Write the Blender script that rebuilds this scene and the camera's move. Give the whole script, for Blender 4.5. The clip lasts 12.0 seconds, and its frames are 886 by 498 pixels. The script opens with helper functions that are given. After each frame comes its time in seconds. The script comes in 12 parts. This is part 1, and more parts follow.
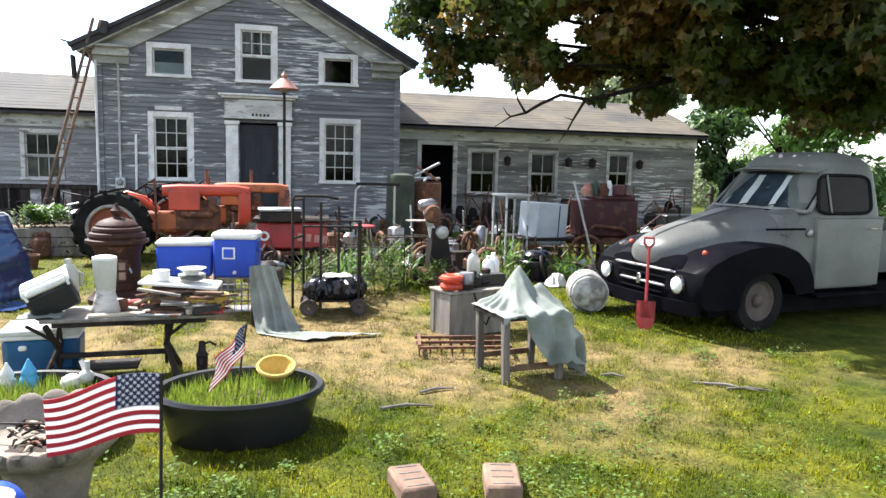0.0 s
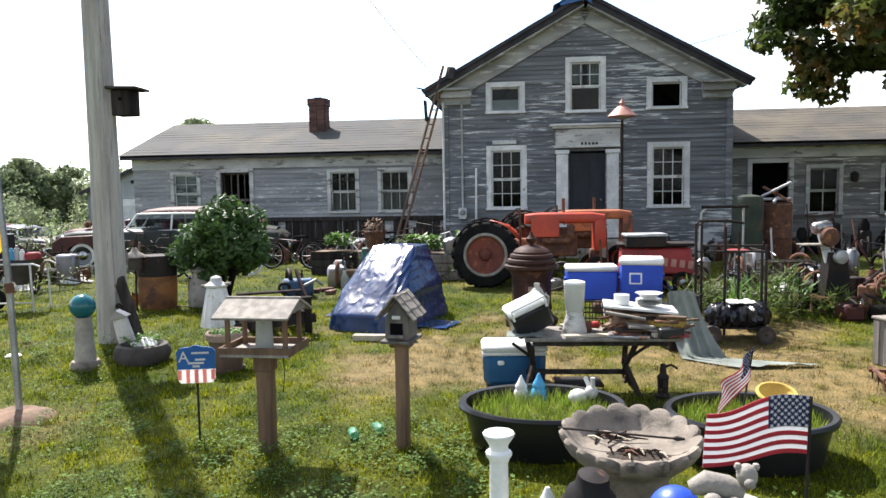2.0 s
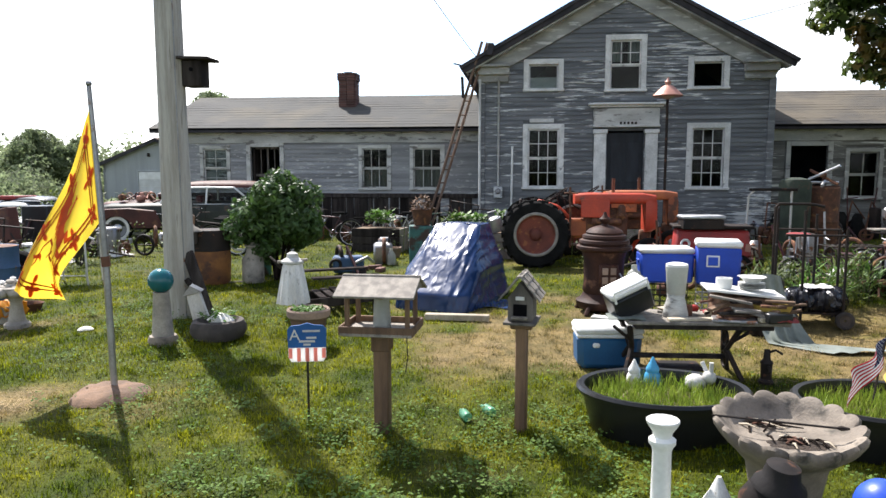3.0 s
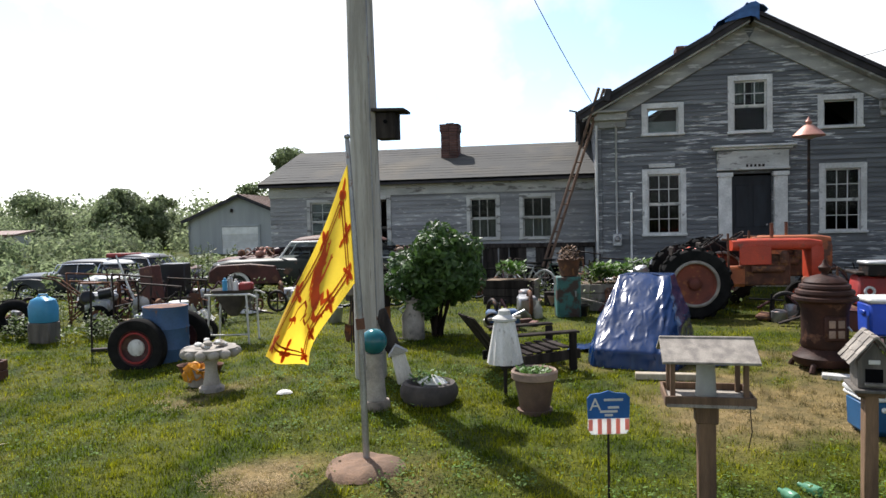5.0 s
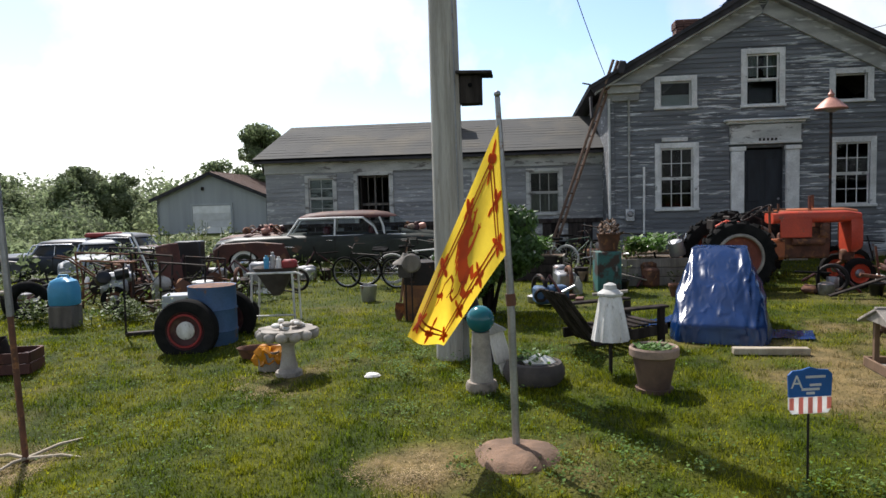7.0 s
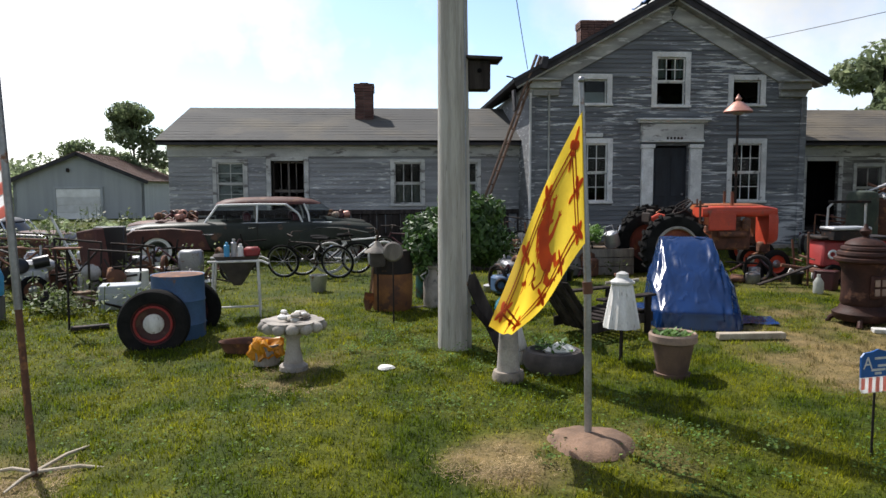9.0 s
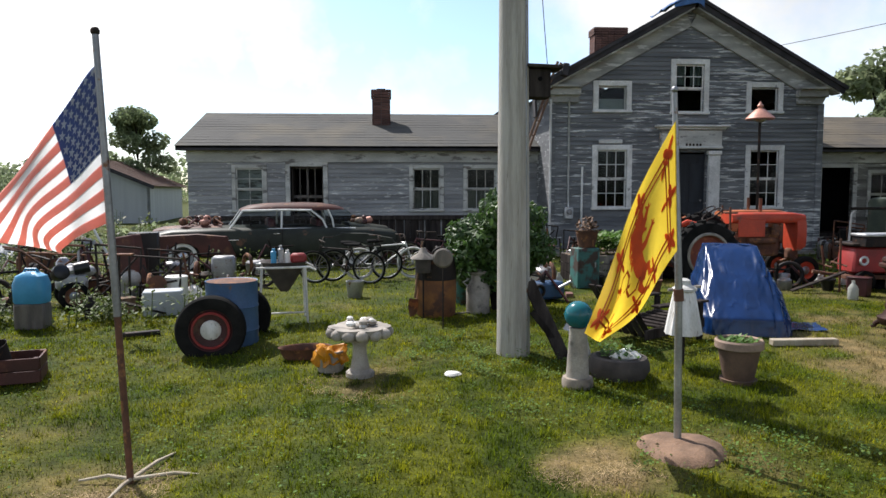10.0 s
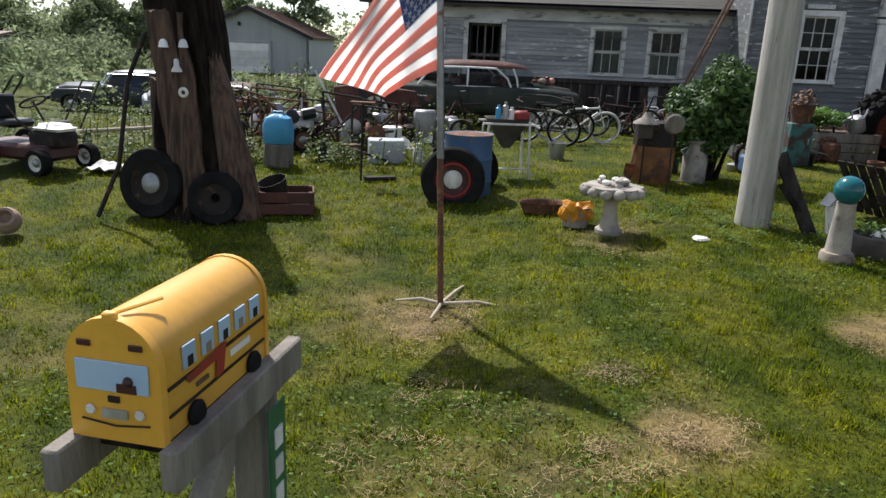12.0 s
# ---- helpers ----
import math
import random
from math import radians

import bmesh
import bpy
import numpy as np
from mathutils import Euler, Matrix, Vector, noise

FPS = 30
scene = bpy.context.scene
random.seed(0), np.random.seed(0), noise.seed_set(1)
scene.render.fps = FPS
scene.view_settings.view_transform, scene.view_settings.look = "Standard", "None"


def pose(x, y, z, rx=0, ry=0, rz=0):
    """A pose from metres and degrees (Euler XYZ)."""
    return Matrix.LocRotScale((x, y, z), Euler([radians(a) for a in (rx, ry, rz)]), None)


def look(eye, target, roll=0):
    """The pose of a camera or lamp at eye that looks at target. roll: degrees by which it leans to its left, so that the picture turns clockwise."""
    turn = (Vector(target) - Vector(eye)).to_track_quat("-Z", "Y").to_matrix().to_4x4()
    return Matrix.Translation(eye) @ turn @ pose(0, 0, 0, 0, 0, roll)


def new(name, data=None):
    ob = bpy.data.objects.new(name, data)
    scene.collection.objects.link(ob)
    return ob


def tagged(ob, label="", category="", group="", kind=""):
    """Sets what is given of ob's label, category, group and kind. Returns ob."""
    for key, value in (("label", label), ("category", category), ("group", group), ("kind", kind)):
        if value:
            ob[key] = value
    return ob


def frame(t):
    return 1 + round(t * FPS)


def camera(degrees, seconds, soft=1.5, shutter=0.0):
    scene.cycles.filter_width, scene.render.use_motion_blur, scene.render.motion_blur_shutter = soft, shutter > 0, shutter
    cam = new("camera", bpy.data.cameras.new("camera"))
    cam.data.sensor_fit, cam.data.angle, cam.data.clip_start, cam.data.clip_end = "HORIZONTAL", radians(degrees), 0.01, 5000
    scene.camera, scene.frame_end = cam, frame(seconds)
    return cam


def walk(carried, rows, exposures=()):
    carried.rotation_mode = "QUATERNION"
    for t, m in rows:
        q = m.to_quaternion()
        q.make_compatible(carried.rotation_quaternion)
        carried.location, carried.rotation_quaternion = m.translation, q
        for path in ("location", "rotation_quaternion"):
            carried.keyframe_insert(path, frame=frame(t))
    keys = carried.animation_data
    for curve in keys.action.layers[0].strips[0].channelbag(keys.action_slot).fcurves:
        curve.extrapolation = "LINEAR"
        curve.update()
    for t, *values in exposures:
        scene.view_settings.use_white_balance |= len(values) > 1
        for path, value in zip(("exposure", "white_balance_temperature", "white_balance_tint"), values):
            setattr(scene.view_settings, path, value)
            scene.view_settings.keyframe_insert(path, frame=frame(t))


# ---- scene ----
import collections

cam = camera(64.0, 12.0)
PATH = [
    (0, (0.164, -0.258, 1.74), (0.669, 1.664, 1.513), 1.4),
    (0.5, (-0.173, -0.246, 1.745), (0.176, 1.718, 1.597), -1.6),
    (1, (-0.637, -0.228, 1.746), (-0.601, 1.768, 1.624), 1.5),
    (1.5, (-1.029, -0.35, 1.797), (-1.177, 1.638, 1.635), -0.9),
    (2, (-1.423, -0.325, 1.762), (-1.646, 1.656, 1.601), -0.9),
    (2.5, (-1.821, -0.248, 1.759), (-2.043, 1.729, 1.55), 1.3),
    (3, (-2.239, -0.286, 1.762), (-2.468, 1.688, 1.54), 0.0),
    (3.5, (-2.669, -0.24, 1.735), (-2.977, 1.728, 1.56), -0.5),
    (3.7, (-2.855, -0.194, 1.756), (-3.24, 1.765, 1.629), -2.5),
    (5.3, (-4.168, -0.048, 1.798), (-4.53, 1.917, 1.713), -0.6),
    (5.5, (-4.333, -0.018, 1.784), (-4.696, 1.945, 1.665), 0.0),
    (6, (-4.678, -0.041, 1.777), (-5.03, 1.923, 1.642), 0.3),
    (6.5, (-4.991, 0.009, 1.746), (-5.281, 1.984, 1.628), 0.5),
    (6.7, (-5.133, 0.066, 1.745), (-5.411, 2.041, 1.601), -0.6),
    (8.3, (-6.289, 0.257, 1.727), (-6.355, 2.25, 1.576), -0.6),
    (8.5, (-6.446, 0.288, 1.716), (-6.488, 2.278, 1.52), 1.3),
    (9, (-6.756, 0.245, 1.73), (-6.621, 2.232, 1.553), -0.2),
    (9.5, (-7.083, 0.209, 1.749), (-6.912, 2.197, 1.613), -0.5),
    (10, (-7.421, 0.259, 1.752), (-7.268, 2.246, 1.589), -0.1),
    (10.5, (-7.776, 0.136, 1.762), (-7.557, 2.121, 1.654), 0.2),
    (11, (-8.152, 0.035, 1.784), (-7.956, 2.016, 1.598), 1.0),
    (11.5, (-8.487, 0.07, 1.729), (-8.439, 2.032, 1.347), -0.2),
    (12, (-8.655, -0.025, 1.685), (-8.83, 1.893, 1.145), 2.4),
]
walk(cam, [(t, look(eye, target, roll)) for t, eye, target, roll in PATH], [(0.0, 1.68), (0.6, 1.58), (1.0, 1.46), (1.5, 1.26), (2.5, 1.05), (3.6, 0.83), (6.0, 0.38), (8.5, 0.28), (9.5, 0.42), (10.5, 0.4), (12.0, 0.37)])

# ---- light ----
world = bpy.data.worlds.new("sky")
scene.world = world
world.use_nodes = True
wt = world.node_tree
wt.nodes.clear()
SUN_EL, SUN_AZ = 52.0, -36.0          # degrees; azimuth from +y towards +x
sky = wt.nodes.new("ShaderNodeTexSky")
sky.sky_type, sky.sun_disc = "NISHITA", False
sky.sun_elevation, sky.sun_rotation = radians(SUN_EL), radians(SUN_AZ)
sky.air_density, sky.dust_density = 1.0, 1.0
cloud = wt.nodes.new("ShaderNodeTexNoise")
cloud.inputs["Scale"].default_value, cloud.inputs["Detail"].default_value = 2.3, 9.0
cloud.inputs["Roughness"].default_value = 0.55
cover = wt.nodes.new("ShaderNodeValToRGB")
cover.color_ramp.elements[0].position, cover.color_ramp.elements[1].position = 0.43, 0.57
body = wt.nodes.new("ShaderNodeTexNoise")
body.inputs["Scale"].default_value, body.inputs["Detail"].default_value = 4.0, 5.0
tone = wt.nodes.new("ShaderNodeValToRGB")
tone.color_ramp.elements[0].position, tone.color_ramp.elements[1].position = 0.3, 0.6
tone.color_ramp.elements[0].color, tone.color_ramp.elements[1].color = (1.8, 1.83, 1.88, 1), (2.55, 2.55, 2.52, 1)
grey = wt.nodes.new("ShaderNodeRGBToBW")      # clouds are lit as the sky round them is
lit_cloud = wt.nodes.new("ShaderNodeMix")
lit_cloud.data_type, lit_cloud.blend_type = "RGBA", "MULTIPLY"
lit_cloud.inputs[0].default_value = 1.0
over = wt.nodes.new("ShaderNodeMix")
over.data_type = "RGBA"
glow = wt.nodes.new("ShaderNodeBackground")
glow.inputs["Strength"].default_value = 0.08
sky_out = wt.nodes.new("ShaderNodeOutputWorld")
wt.links.new(cloud.outputs["Fac"], cover.inputs["Fac"])
wt.links.new(body.outputs["Fac"], tone.inputs["Fac"])
wt.links.new(cover.outputs["Color"], over.inputs[0])
haze = wt.nodes.new("ShaderNodeMix")            # thin high cloud brightens the blue
haze.data_type, haze.blend_type = "RGBA", "MULTIPLY"
haze.inputs[0].default_value, haze.inputs[7].default_value = 1.0, (1.7, 1.85, 2.1, 1)
wt.links.new(sky.outputs["Color"], haze.inputs[6])
wt.links.new(haze.outputs[2], over.inputs[6])
wt.links.new(sky.outputs["Color"], grey.inputs["Color"])
wt.links.new(grey.outputs["Val"], lit_cloud.inputs[6])
wt.links.new(tone.outputs["Color"], lit_cloud.inputs[7])
wt.links.new(lit_cloud.outputs[2], over.inputs[7])
wt.links.new(over.outputs[2], glow.inputs["Color"])
wt.links.new(glow.outputs["Background"], sky_out.inputs["Surface"])
sun = new("sun", bpy.data.lights.new("sun", "SUN"))
sun.data.energy, sun.data.angle, sun.data.color = 5.0, radians(0.6), (1.0, 0.95, 0.91)
_a, _e = radians(SUN_AZ), radians(SUN_EL)
sun.matrix_world = look((0, 0, 0), (-math.sin(_a) * math.cos(_e), -math.cos(_a) * math.cos(_e), -math.sin(_e)))


# ---- materials ----
def node(nt, kind, **values):
    n = nt.nodes.new(kind)
    for k, v in values.items():
        n.inputs[k].default_value = v
    return n


def ramp(nt, src, lo, hi, c0=(0, 0, 0, 1), c1=(1, 1, 1, 1)):
    r = nt.nodes.new("ShaderNodeValToRGB")
    r.color_ramp.elements[0].position, r.color_ramp.elements[1].position = lo, hi
    r.color_ramp.elements[0].color, r.color_ramp.elements[1].color = c0, c1
    nt.links.new(src, r.inputs["Fac"])
    return r.outputs["Color"]


def blend(nt, fac, a, b, mode="MIX"):
    m = nt.nodes.new("ShaderNodeMix")
    m.data_type, m.blend_type = "RGBA", mode
    for sock, v in ((m.inputs[0], fac), (m.inputs[6], a), (m.inputs[7], b)):
        if isinstance(v, (tuple, list)):
            sock.default_value = (*v[:3], 1)
        elif isinstance(v, (int, float)):
            sock.default_value = v
        else:
            nt.links.new(v, sock)
    return m.outputs[2]


def surf(name, a, b=None, rough=0.7, metal=0.0, coarse=3.0, fine=45.0, lo=0.38, hi=0.62, bump=0.15, stretch=(1, 1, 1),
         c=None, c_scale=6.0, c_lo=0.56, c_hi=0.62, rand=0.15, grain=0.35, c_stretch=None, c_mask=0.0, sheer=0.0, island=False, ior=1.45, deep=0.01):
    """Two colours over coarse noise, fine grain with relief, and flaked or stained patches of a third colour."""
    m = bpy.data.materials.new(name)
    m.use_nodes = True
    nt = m.node_tree
    bs = nt.nodes["Principled BSDF"]
    tc = nt.nodes.new("ShaderNodeTexCoord")
    mp = node(nt, "ShaderNodeMapping", Scale=stretch)
    nt.links.new(tc.outputs["Object"], mp.inputs["Vector"])
    n1 = node(nt, "ShaderNodeTexNoise", Scale=coarse, Detail=5.0)
    n2 = node(nt, "ShaderNodeTexNoise", Scale=fine, Detail=3.0)
    for n in (n1, n2):
        nt.links.new(mp.outputs["Vector"], n.inputs["Vector"])
    b = b or tuple(v * 0.7 for v in a)
    col = blend(nt, ramp(nt, n1.outputs["Fac"], lo, hi), a, b)
    if c:
        mp3 = node(nt, "ShaderNodeMapping", Scale=c_stretch or stretch, Location=(3.1, 7.7, 1.3))
        nt.links.new(tc.outputs["Object"], mp3.inputs["Vector"])
        n3 = node(nt, "ShaderNodeTexNoise", Scale=c_scale, Detail=6.0, Roughness=0.6)
        nt.links.new(mp3.outputs["Vector"], n3.inputs["Vector"])
        flake = n3.outputs["Fac"]
        if c_mask:
            n4 = node(nt, "ShaderNodeTexNoise", Scale=0.55, Detail=2.0)
            nt.links.new(tc.outputs["Object"], n4.inputs["Vector"])
            mul = nt.nodes.new("ShaderNodeMath")
            mul.operation = "MULTIPLY_ADD"
            mul.inputs[1].default_value, mul.inputs[2].default_value = c_mask, -0.5 * c_mask
            nt.links.new(n4.outputs["Fac"], mul.inputs[0])
            sm = nt.nodes.new("ShaderNodeMath")
            nt.links.new(flake, sm.inputs[0])
            nt.links.new(mul.outputs[0], sm.inputs[1])
            flake = sm.outputs[0]
        col = blend(nt, ramp(nt, flake, c_lo, c_hi), col, c)
    col = blend(nt, grain, col, ramp(nt, n2.outputs["Fac"], 0.25, 0.75, (0.45, 0.45, 0.45, 1), (1.25, 1.25, 1.25, 1)), "MULTIPLY")
    if rand:
        if island:
            src = nt.nodes.new("ShaderNodeNewGeometry").outputs["Random Per Island"]
        else:
            src = nt.nodes.new("ShaderNodeObjectInfo").outputs["Random"]
        col = blend(nt, 1.0, col, ramp(nt, src, 0, 1, (1 - rand, 1 - rand, 1 - rand, 1), (1 + rand, 1 + rand, 1 + rand, 1)), "MULTIPLY")
    nt.links.new(col, bs.inputs["Base Color"])
    bs.inputs["Metallic"].default_value = metal
    bs.inputs["IOR"].default_value = ior
    nt.links.new(ramp(nt, n2.outputs["Fac"], 0.2, 0.8, (rough * 0.85,) * 3 + (1,), (min(1, rough * 1.15),) * 3 + (1,)), bs.inputs["Roughness"])
    if bump:
        bp = node(nt, "ShaderNodeBump", Strength=bump, Distance=deep)
        nt.links.new(n2.outputs["Fac"], bp.inputs["Height"])
        nt.links.new(bp.outputs["Normal"], bs.inputs["Normal"])
    if sheer:
        tr = nt.nodes.new("ShaderNodeBsdfTranslucent")
        nt.links.new(col, tr.inputs["Color"])
        mx = node(nt, "ShaderNodeMixShader", Fac=sheer)
        nt.links.new(bs.outputs[0], mx.inputs[1])
        nt.links.new(tr.outputs[0], mx.inputs[2])
        nt.links.new(mx.outputs[0], nt.nodes["Material Output"].inputs["Surface"])
    return m


M = {}
M["siding"] = surf("weathered_grey_siding", (0.205, 0.215, 0.225), (0.13, 0.137, 0.147), 0.85, coarse=1.2, fine=30, stretch=(0.5, 1, 6), bump=0.3,
                   c=(0.66, 0.67, 0.66), c_scale=2.8, c_lo=0.58, c_hi=0.645, c_stretch=(0.75, 1, 9), c_mask=0.6, rand=0.2)
M["siding_worn"] = surf("bare_weathered_siding", (0.34, 0.345, 0.35), (0.23, 0.233, 0.24), 0.9, coarse=0.9, fine=26, stretch=(0.5, 1, 6), bump=0.35,
                        c=(0.58, 0.58, 0.56), c_scale=3.0, c_lo=0.58, c_hi=0.67, c_stretch=(1.1, 1, 4.5), c_mask=0.5, rand=0.2)
M["siding_pale"] = surf("bare_tan_grey_siding", (0.23, 0.23, 0.215), (0.11, 0.107, 0.1), 0.9, coarse=0.9, fine=26, stretch=(0.5, 1, 5), bump=0.35, c=(0.62, 0.62, 0.58), c_scale=2.6, c_lo=0.57, c_hi=0.64, c_stretch=(0.6, 1, 8), c_mask=0.5, rand=0.3)
M["trim"] = surf("chalky_white_trim", (0.78, 0.78, 0.76), (0.6, 0.6, 0.58), 0.75, fine=30, c=(0.3, 0.3, 0.29), c_scale=5, c_lo=0.63, c_hi=0.68)
M["trim_old"] = surf("peeling_cream_trim", (0.6, 0.6, 0.57), (0.42, 0.42, 0.4), 0.85, coarse=2, stretch=(0.6, 1, 2), c=(0.2, 0.19, 0.18), c_scale=3.5, c_lo=0.56, c_hi=0.62)
M["trim_rake"] = surf("worn_grey_cream_trim", (0.42, 0.42, 0.39), (0.26, 0.26, 0.245), 0.85, coarse=2, stretch=(0.6, 1, 2), c=(0.6, 0.6, 0.58), c_scale=3, c_lo=0.56, c_hi=0.63, c_stretch=(0.6, 1, 3))
M["door_slate"] = surf("faded_slate_blue_door_paint", (0.02, 0.025, 0.034), (0.012, 0.015, 0.021), 0.6, coarse=3, stretch=(2, 2, 0.5))
M["shingle"] = surf("brown_grey_shingle", (0.06, 0.06, 0.056), (0.048, 0.048, 0.046), 0.95, coarse=0.5, fine=40, bump=0.3, c=(0.1, 0.088, 0.066), c_scale=0.5, c_lo=0.5, c_hi=0.7, rand=0.06, island=True)
M["shingle_brown"] = surf("tan_brown_shingle", (0.12, 0.1, 0.07), (0.075, 0.066, 0.052), 0.95, coarse=0.6, fine=40, bump=0.3, c=(0.06, 0.055, 0.048), c_scale=0.6, c_lo=0.5, c_hi=0.65, rand=0.08, island=True)
M["roof_dark"] = surf("dark_roof_edge", (0.055, 0.05, 0.055), (0.03, 0.03, 0.035), 0.9, bump=0.3)
M["wood_dark"] = surf("dark_damp_planks", (0.055, 0.047, 0.043), (0.025, 0.021, 0.02), 0.9, ior=1.1, stretch=(4, 4, 0.5), bump=0.3, rand=0.35)
M["wood_grey"] = surf("silvered_wood", (0.3, 0.27, 0.23), (0.18, 0.16, 0.14), 0.85, coarse=4, fine=40, stretch=(3, 3, 0.5), bump=0.35, rand=0.2)
M["wood_brown"] = surf("brown_wood", (0.2, 0.12, 0.07), (0.11, 0.065, 0.04), 0.8, coarse=4, fine=40, stretch=(3, 3, 0.5), bump=0.3, rand=0.2)
M["ladder_wood"] = surf("faded_reddish_wood", (0.24, 0.16, 0.12), (0.16, 0.1, 0.075), 0.85, coarse=4, fine=40, stretch=(3, 3, 0.5), bump=0.3, rand=0.2)
M["wood_weathered"] = surf("dark_weathered_wood", (0.17, 0.15, 0.13), (0.1, 0.09, 0.08), 0.85, coarse=4, fine=40, stretch=(3, 3, 0.5), bump=0.35, rand=0.2)
M["wood_pale"] = surf("pale_plywood", (0.5, 0.44, 0.34), (0.36, 0.3, 0.22), 0.8, coarse=3, stretch=(2, 2, 0.5), bump=0.2)
M["pole"] = surf("grey_utility_pole_wood", (0.42, 0.4, 0.36), (0.3, 0.28, 0.25), 0.85, coarse=3, fine=30, stretch=(6, 6, 0.35), bump=0.4, c=(0.2, 0.18, 0.16), c_scale=3, c_lo=0.62, c_hi=0.68, c_stretch=(9, 9, 0.5))
M["brick"] = surf("old_red_brick", (0.15, 0.075, 0.06), (0.1, 0.052, 0.046), 0.9, rand=0.3, bump=0.3)
M["mortar"] = surf("grey_mortar", (0.3, 0.28, 0.26), None, 0.95)
# black that stands in for unlit depth behind openings
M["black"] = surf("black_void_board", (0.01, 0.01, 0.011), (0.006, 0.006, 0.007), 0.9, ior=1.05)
M["steel"] = surf("dull_steel", (0.4, 0.4, 0.41), (0.26, 0.26, 0.27), 0.45, 0.8, c=(0.2, 0.1, 0.06), c_scale=7, c_lo=0.6, c_hi=0.66)
M["galv"] = surf("galvanised_metal", (0.5, 0.51, 0.52), (0.36, 0.37, 0.38), 0.5, 0.7, coarse=6)
M["iron"] = surf("black_iron", (0.022, 0.02, 0.02), (0.04, 0.03, 0.025), 0.65, 0.2, ior=1.25, c=(0.13, 0.065, 0.04), c_scale=9, c_lo=0.6, c_hi=0.68)
M["rust"] = surf("brown_rust", (0.16, 0.07, 0.042), (0.09, 0.045, 0.03), 0.85, 0.1, coarse=7, bump=0.4, c=(0.26, 0.12, 0.05), c_scale=10)
M["rust_orange"] = surf("orange_rust_drum", (0.28, 0.125, 0.042), (0.16, 0.07, 0.034), 0.8, 0.1, coarse=5, c=(0.1, 0.05, 0.035), c_scale=4)
M["rubber"] = surf("old_rubber", (0.012, 0.012, 0.012), (0.02, 0.0195, 0.019), 0.8, ior=1.08, coarse=6, bump=0.25)
M["chrome"] = surf("dull_chrome", (0.6, 0.6, 0.6), (0.42, 0.4, 0.38), 0.25, 1.0, bump=0.05)
M["white"] = surf("white_enamel", (0.78, 0.78, 0.76), (0.66, 0.66, 0.63), 0.45, coarse=3, bump=0.05, grain=0.15)
M["white_worn"] = surf("worn_white_paint", (0.74, 0.73, 0.7), (0.55, 0.54, 0.5), 0.75, c=(0.28, 0.25, 0.21), c_scale=7, c_lo=0.6, c_hi=0.66, stretch=(3, 3, 0.7))
M["orange"] = surf("faded_orange_enamel", (0.58, 0.07, 0.028), (0.42, 0.052, 0.025), 0.45, c=(0.2, 0.07, 0.04), c_scale=6, c_lo=0.6, c_hi=0.68, bump=0.08)
M["wheel_red"] = surf("rusted_dark_red_wheel", (0.2, 0.05, 0.03), (0.12, 0.035, 0.025), 0.7, c=(0.28, 0.1, 0.04), c_scale=7, c_lo=0.58, c_hi=0.66)
M["orange_old"] = surf("rusty_orange_enamel", (0.5, 0.15, 0.05), (0.33, 0.1, 0.045), 0.6, c=(0.14, 0.06, 0.04), c_scale=5, c_lo=0.54, c_hi=0.62)
M["red"] = surf("dull_red_paint", (0.36, 0.03, 0.028), (0.24, 0.03, 0.028), 0.5, c=(0.12, 0.05, 0.04), c_scale=6, c_lo=0.6, c_hi=0.66)
M["maroon"] = surf("dark_maroon_paint", (0.075, 0.014, 0.017), (0.045, 0.014, 0.015), 0.5, c=(0.1, 0.05, 0.035), c_scale=6)
M["blue_plastic"] = surf("blue_plastic", (0.02, 0.075, 0.5), (0.018, 0.06, 0.4), 0.4, bump=0.04, grain=0.12)
M["blue_cooler"] = surf("teal_blue_plastic", (0.02, 0.12, 0.28), (0.016, 0.09, 0.22), 0.45, bump=0.05, grain=0.15)
M["blue_drum"] = surf("faded_blue_drum_paint", (0.06, 0.13, 0.26), (0.045, 0.1, 0.2), 0.6, c=(0.2, 0.12, 0.09), c_scale=5, c_lo=0.63, c_hi=0.7)
M["sky_blue"] = surf("light_blue_plastic", (0.06, 0.3, 0.52), (0.045, 0.24, 0.42), 0.4, bump=0.04, grain=0.12)
M["tarp"] = surf("blue_tarpaulin", (0.004, 0.034, 0.14), (0.003, 0.024, 0.095), 0.3, coarse=4, fine=9.5, bump=0.42, grain=0.15, deep=0.03, stretch=(1.0, 0.7, 0.35), ior=1.5)
M["tarp_faded"] = surf("faded_blue_tarpaulin", (0.03, 0.13, 0.36), (0.02, 0.09, 0.26), 0.4, coarse=4, fine=9, bump=0.5, deep=0.03)
M["pale_blue"] = surf("pale_blue_paint", (0.4, 0.55, 0.72), (0.34, 0.49, 0.68), 0.35, grain=0.1, bump=0.02)
M["teal"] = surf("teal_glazed_ball", (0.015, 0.16, 0.19), (0.012, 0.12, 0.15), 0.18, bump=0.02, grain=0.1)
M["concrete"] = surf("weathered_concrete", (0.42, 0.38, 0.33), (0.27, 0.245, 0.215), 0.9, coarse=6, fine=70, bump=0.35, c=(0.16, 0.15, 0.13), c_scale=7, c_lo=0.6, c_hi=0.68)
M["tyre_dusty"] = surf("dusty_brown_rubber", (0.085, 0.072, 0.064), (0.05, 0.043, 0.04), 0.9, coarse=6, bump=0.25)
# clay of the pot's body, with the shade on it put into the colour
M["pot_shaded"] = surf("shaded_brown_clay", (0.16, 0.1, 0.07), (0.1, 0.062, 0.045), 0.85, coarse=5, bump=0.2)
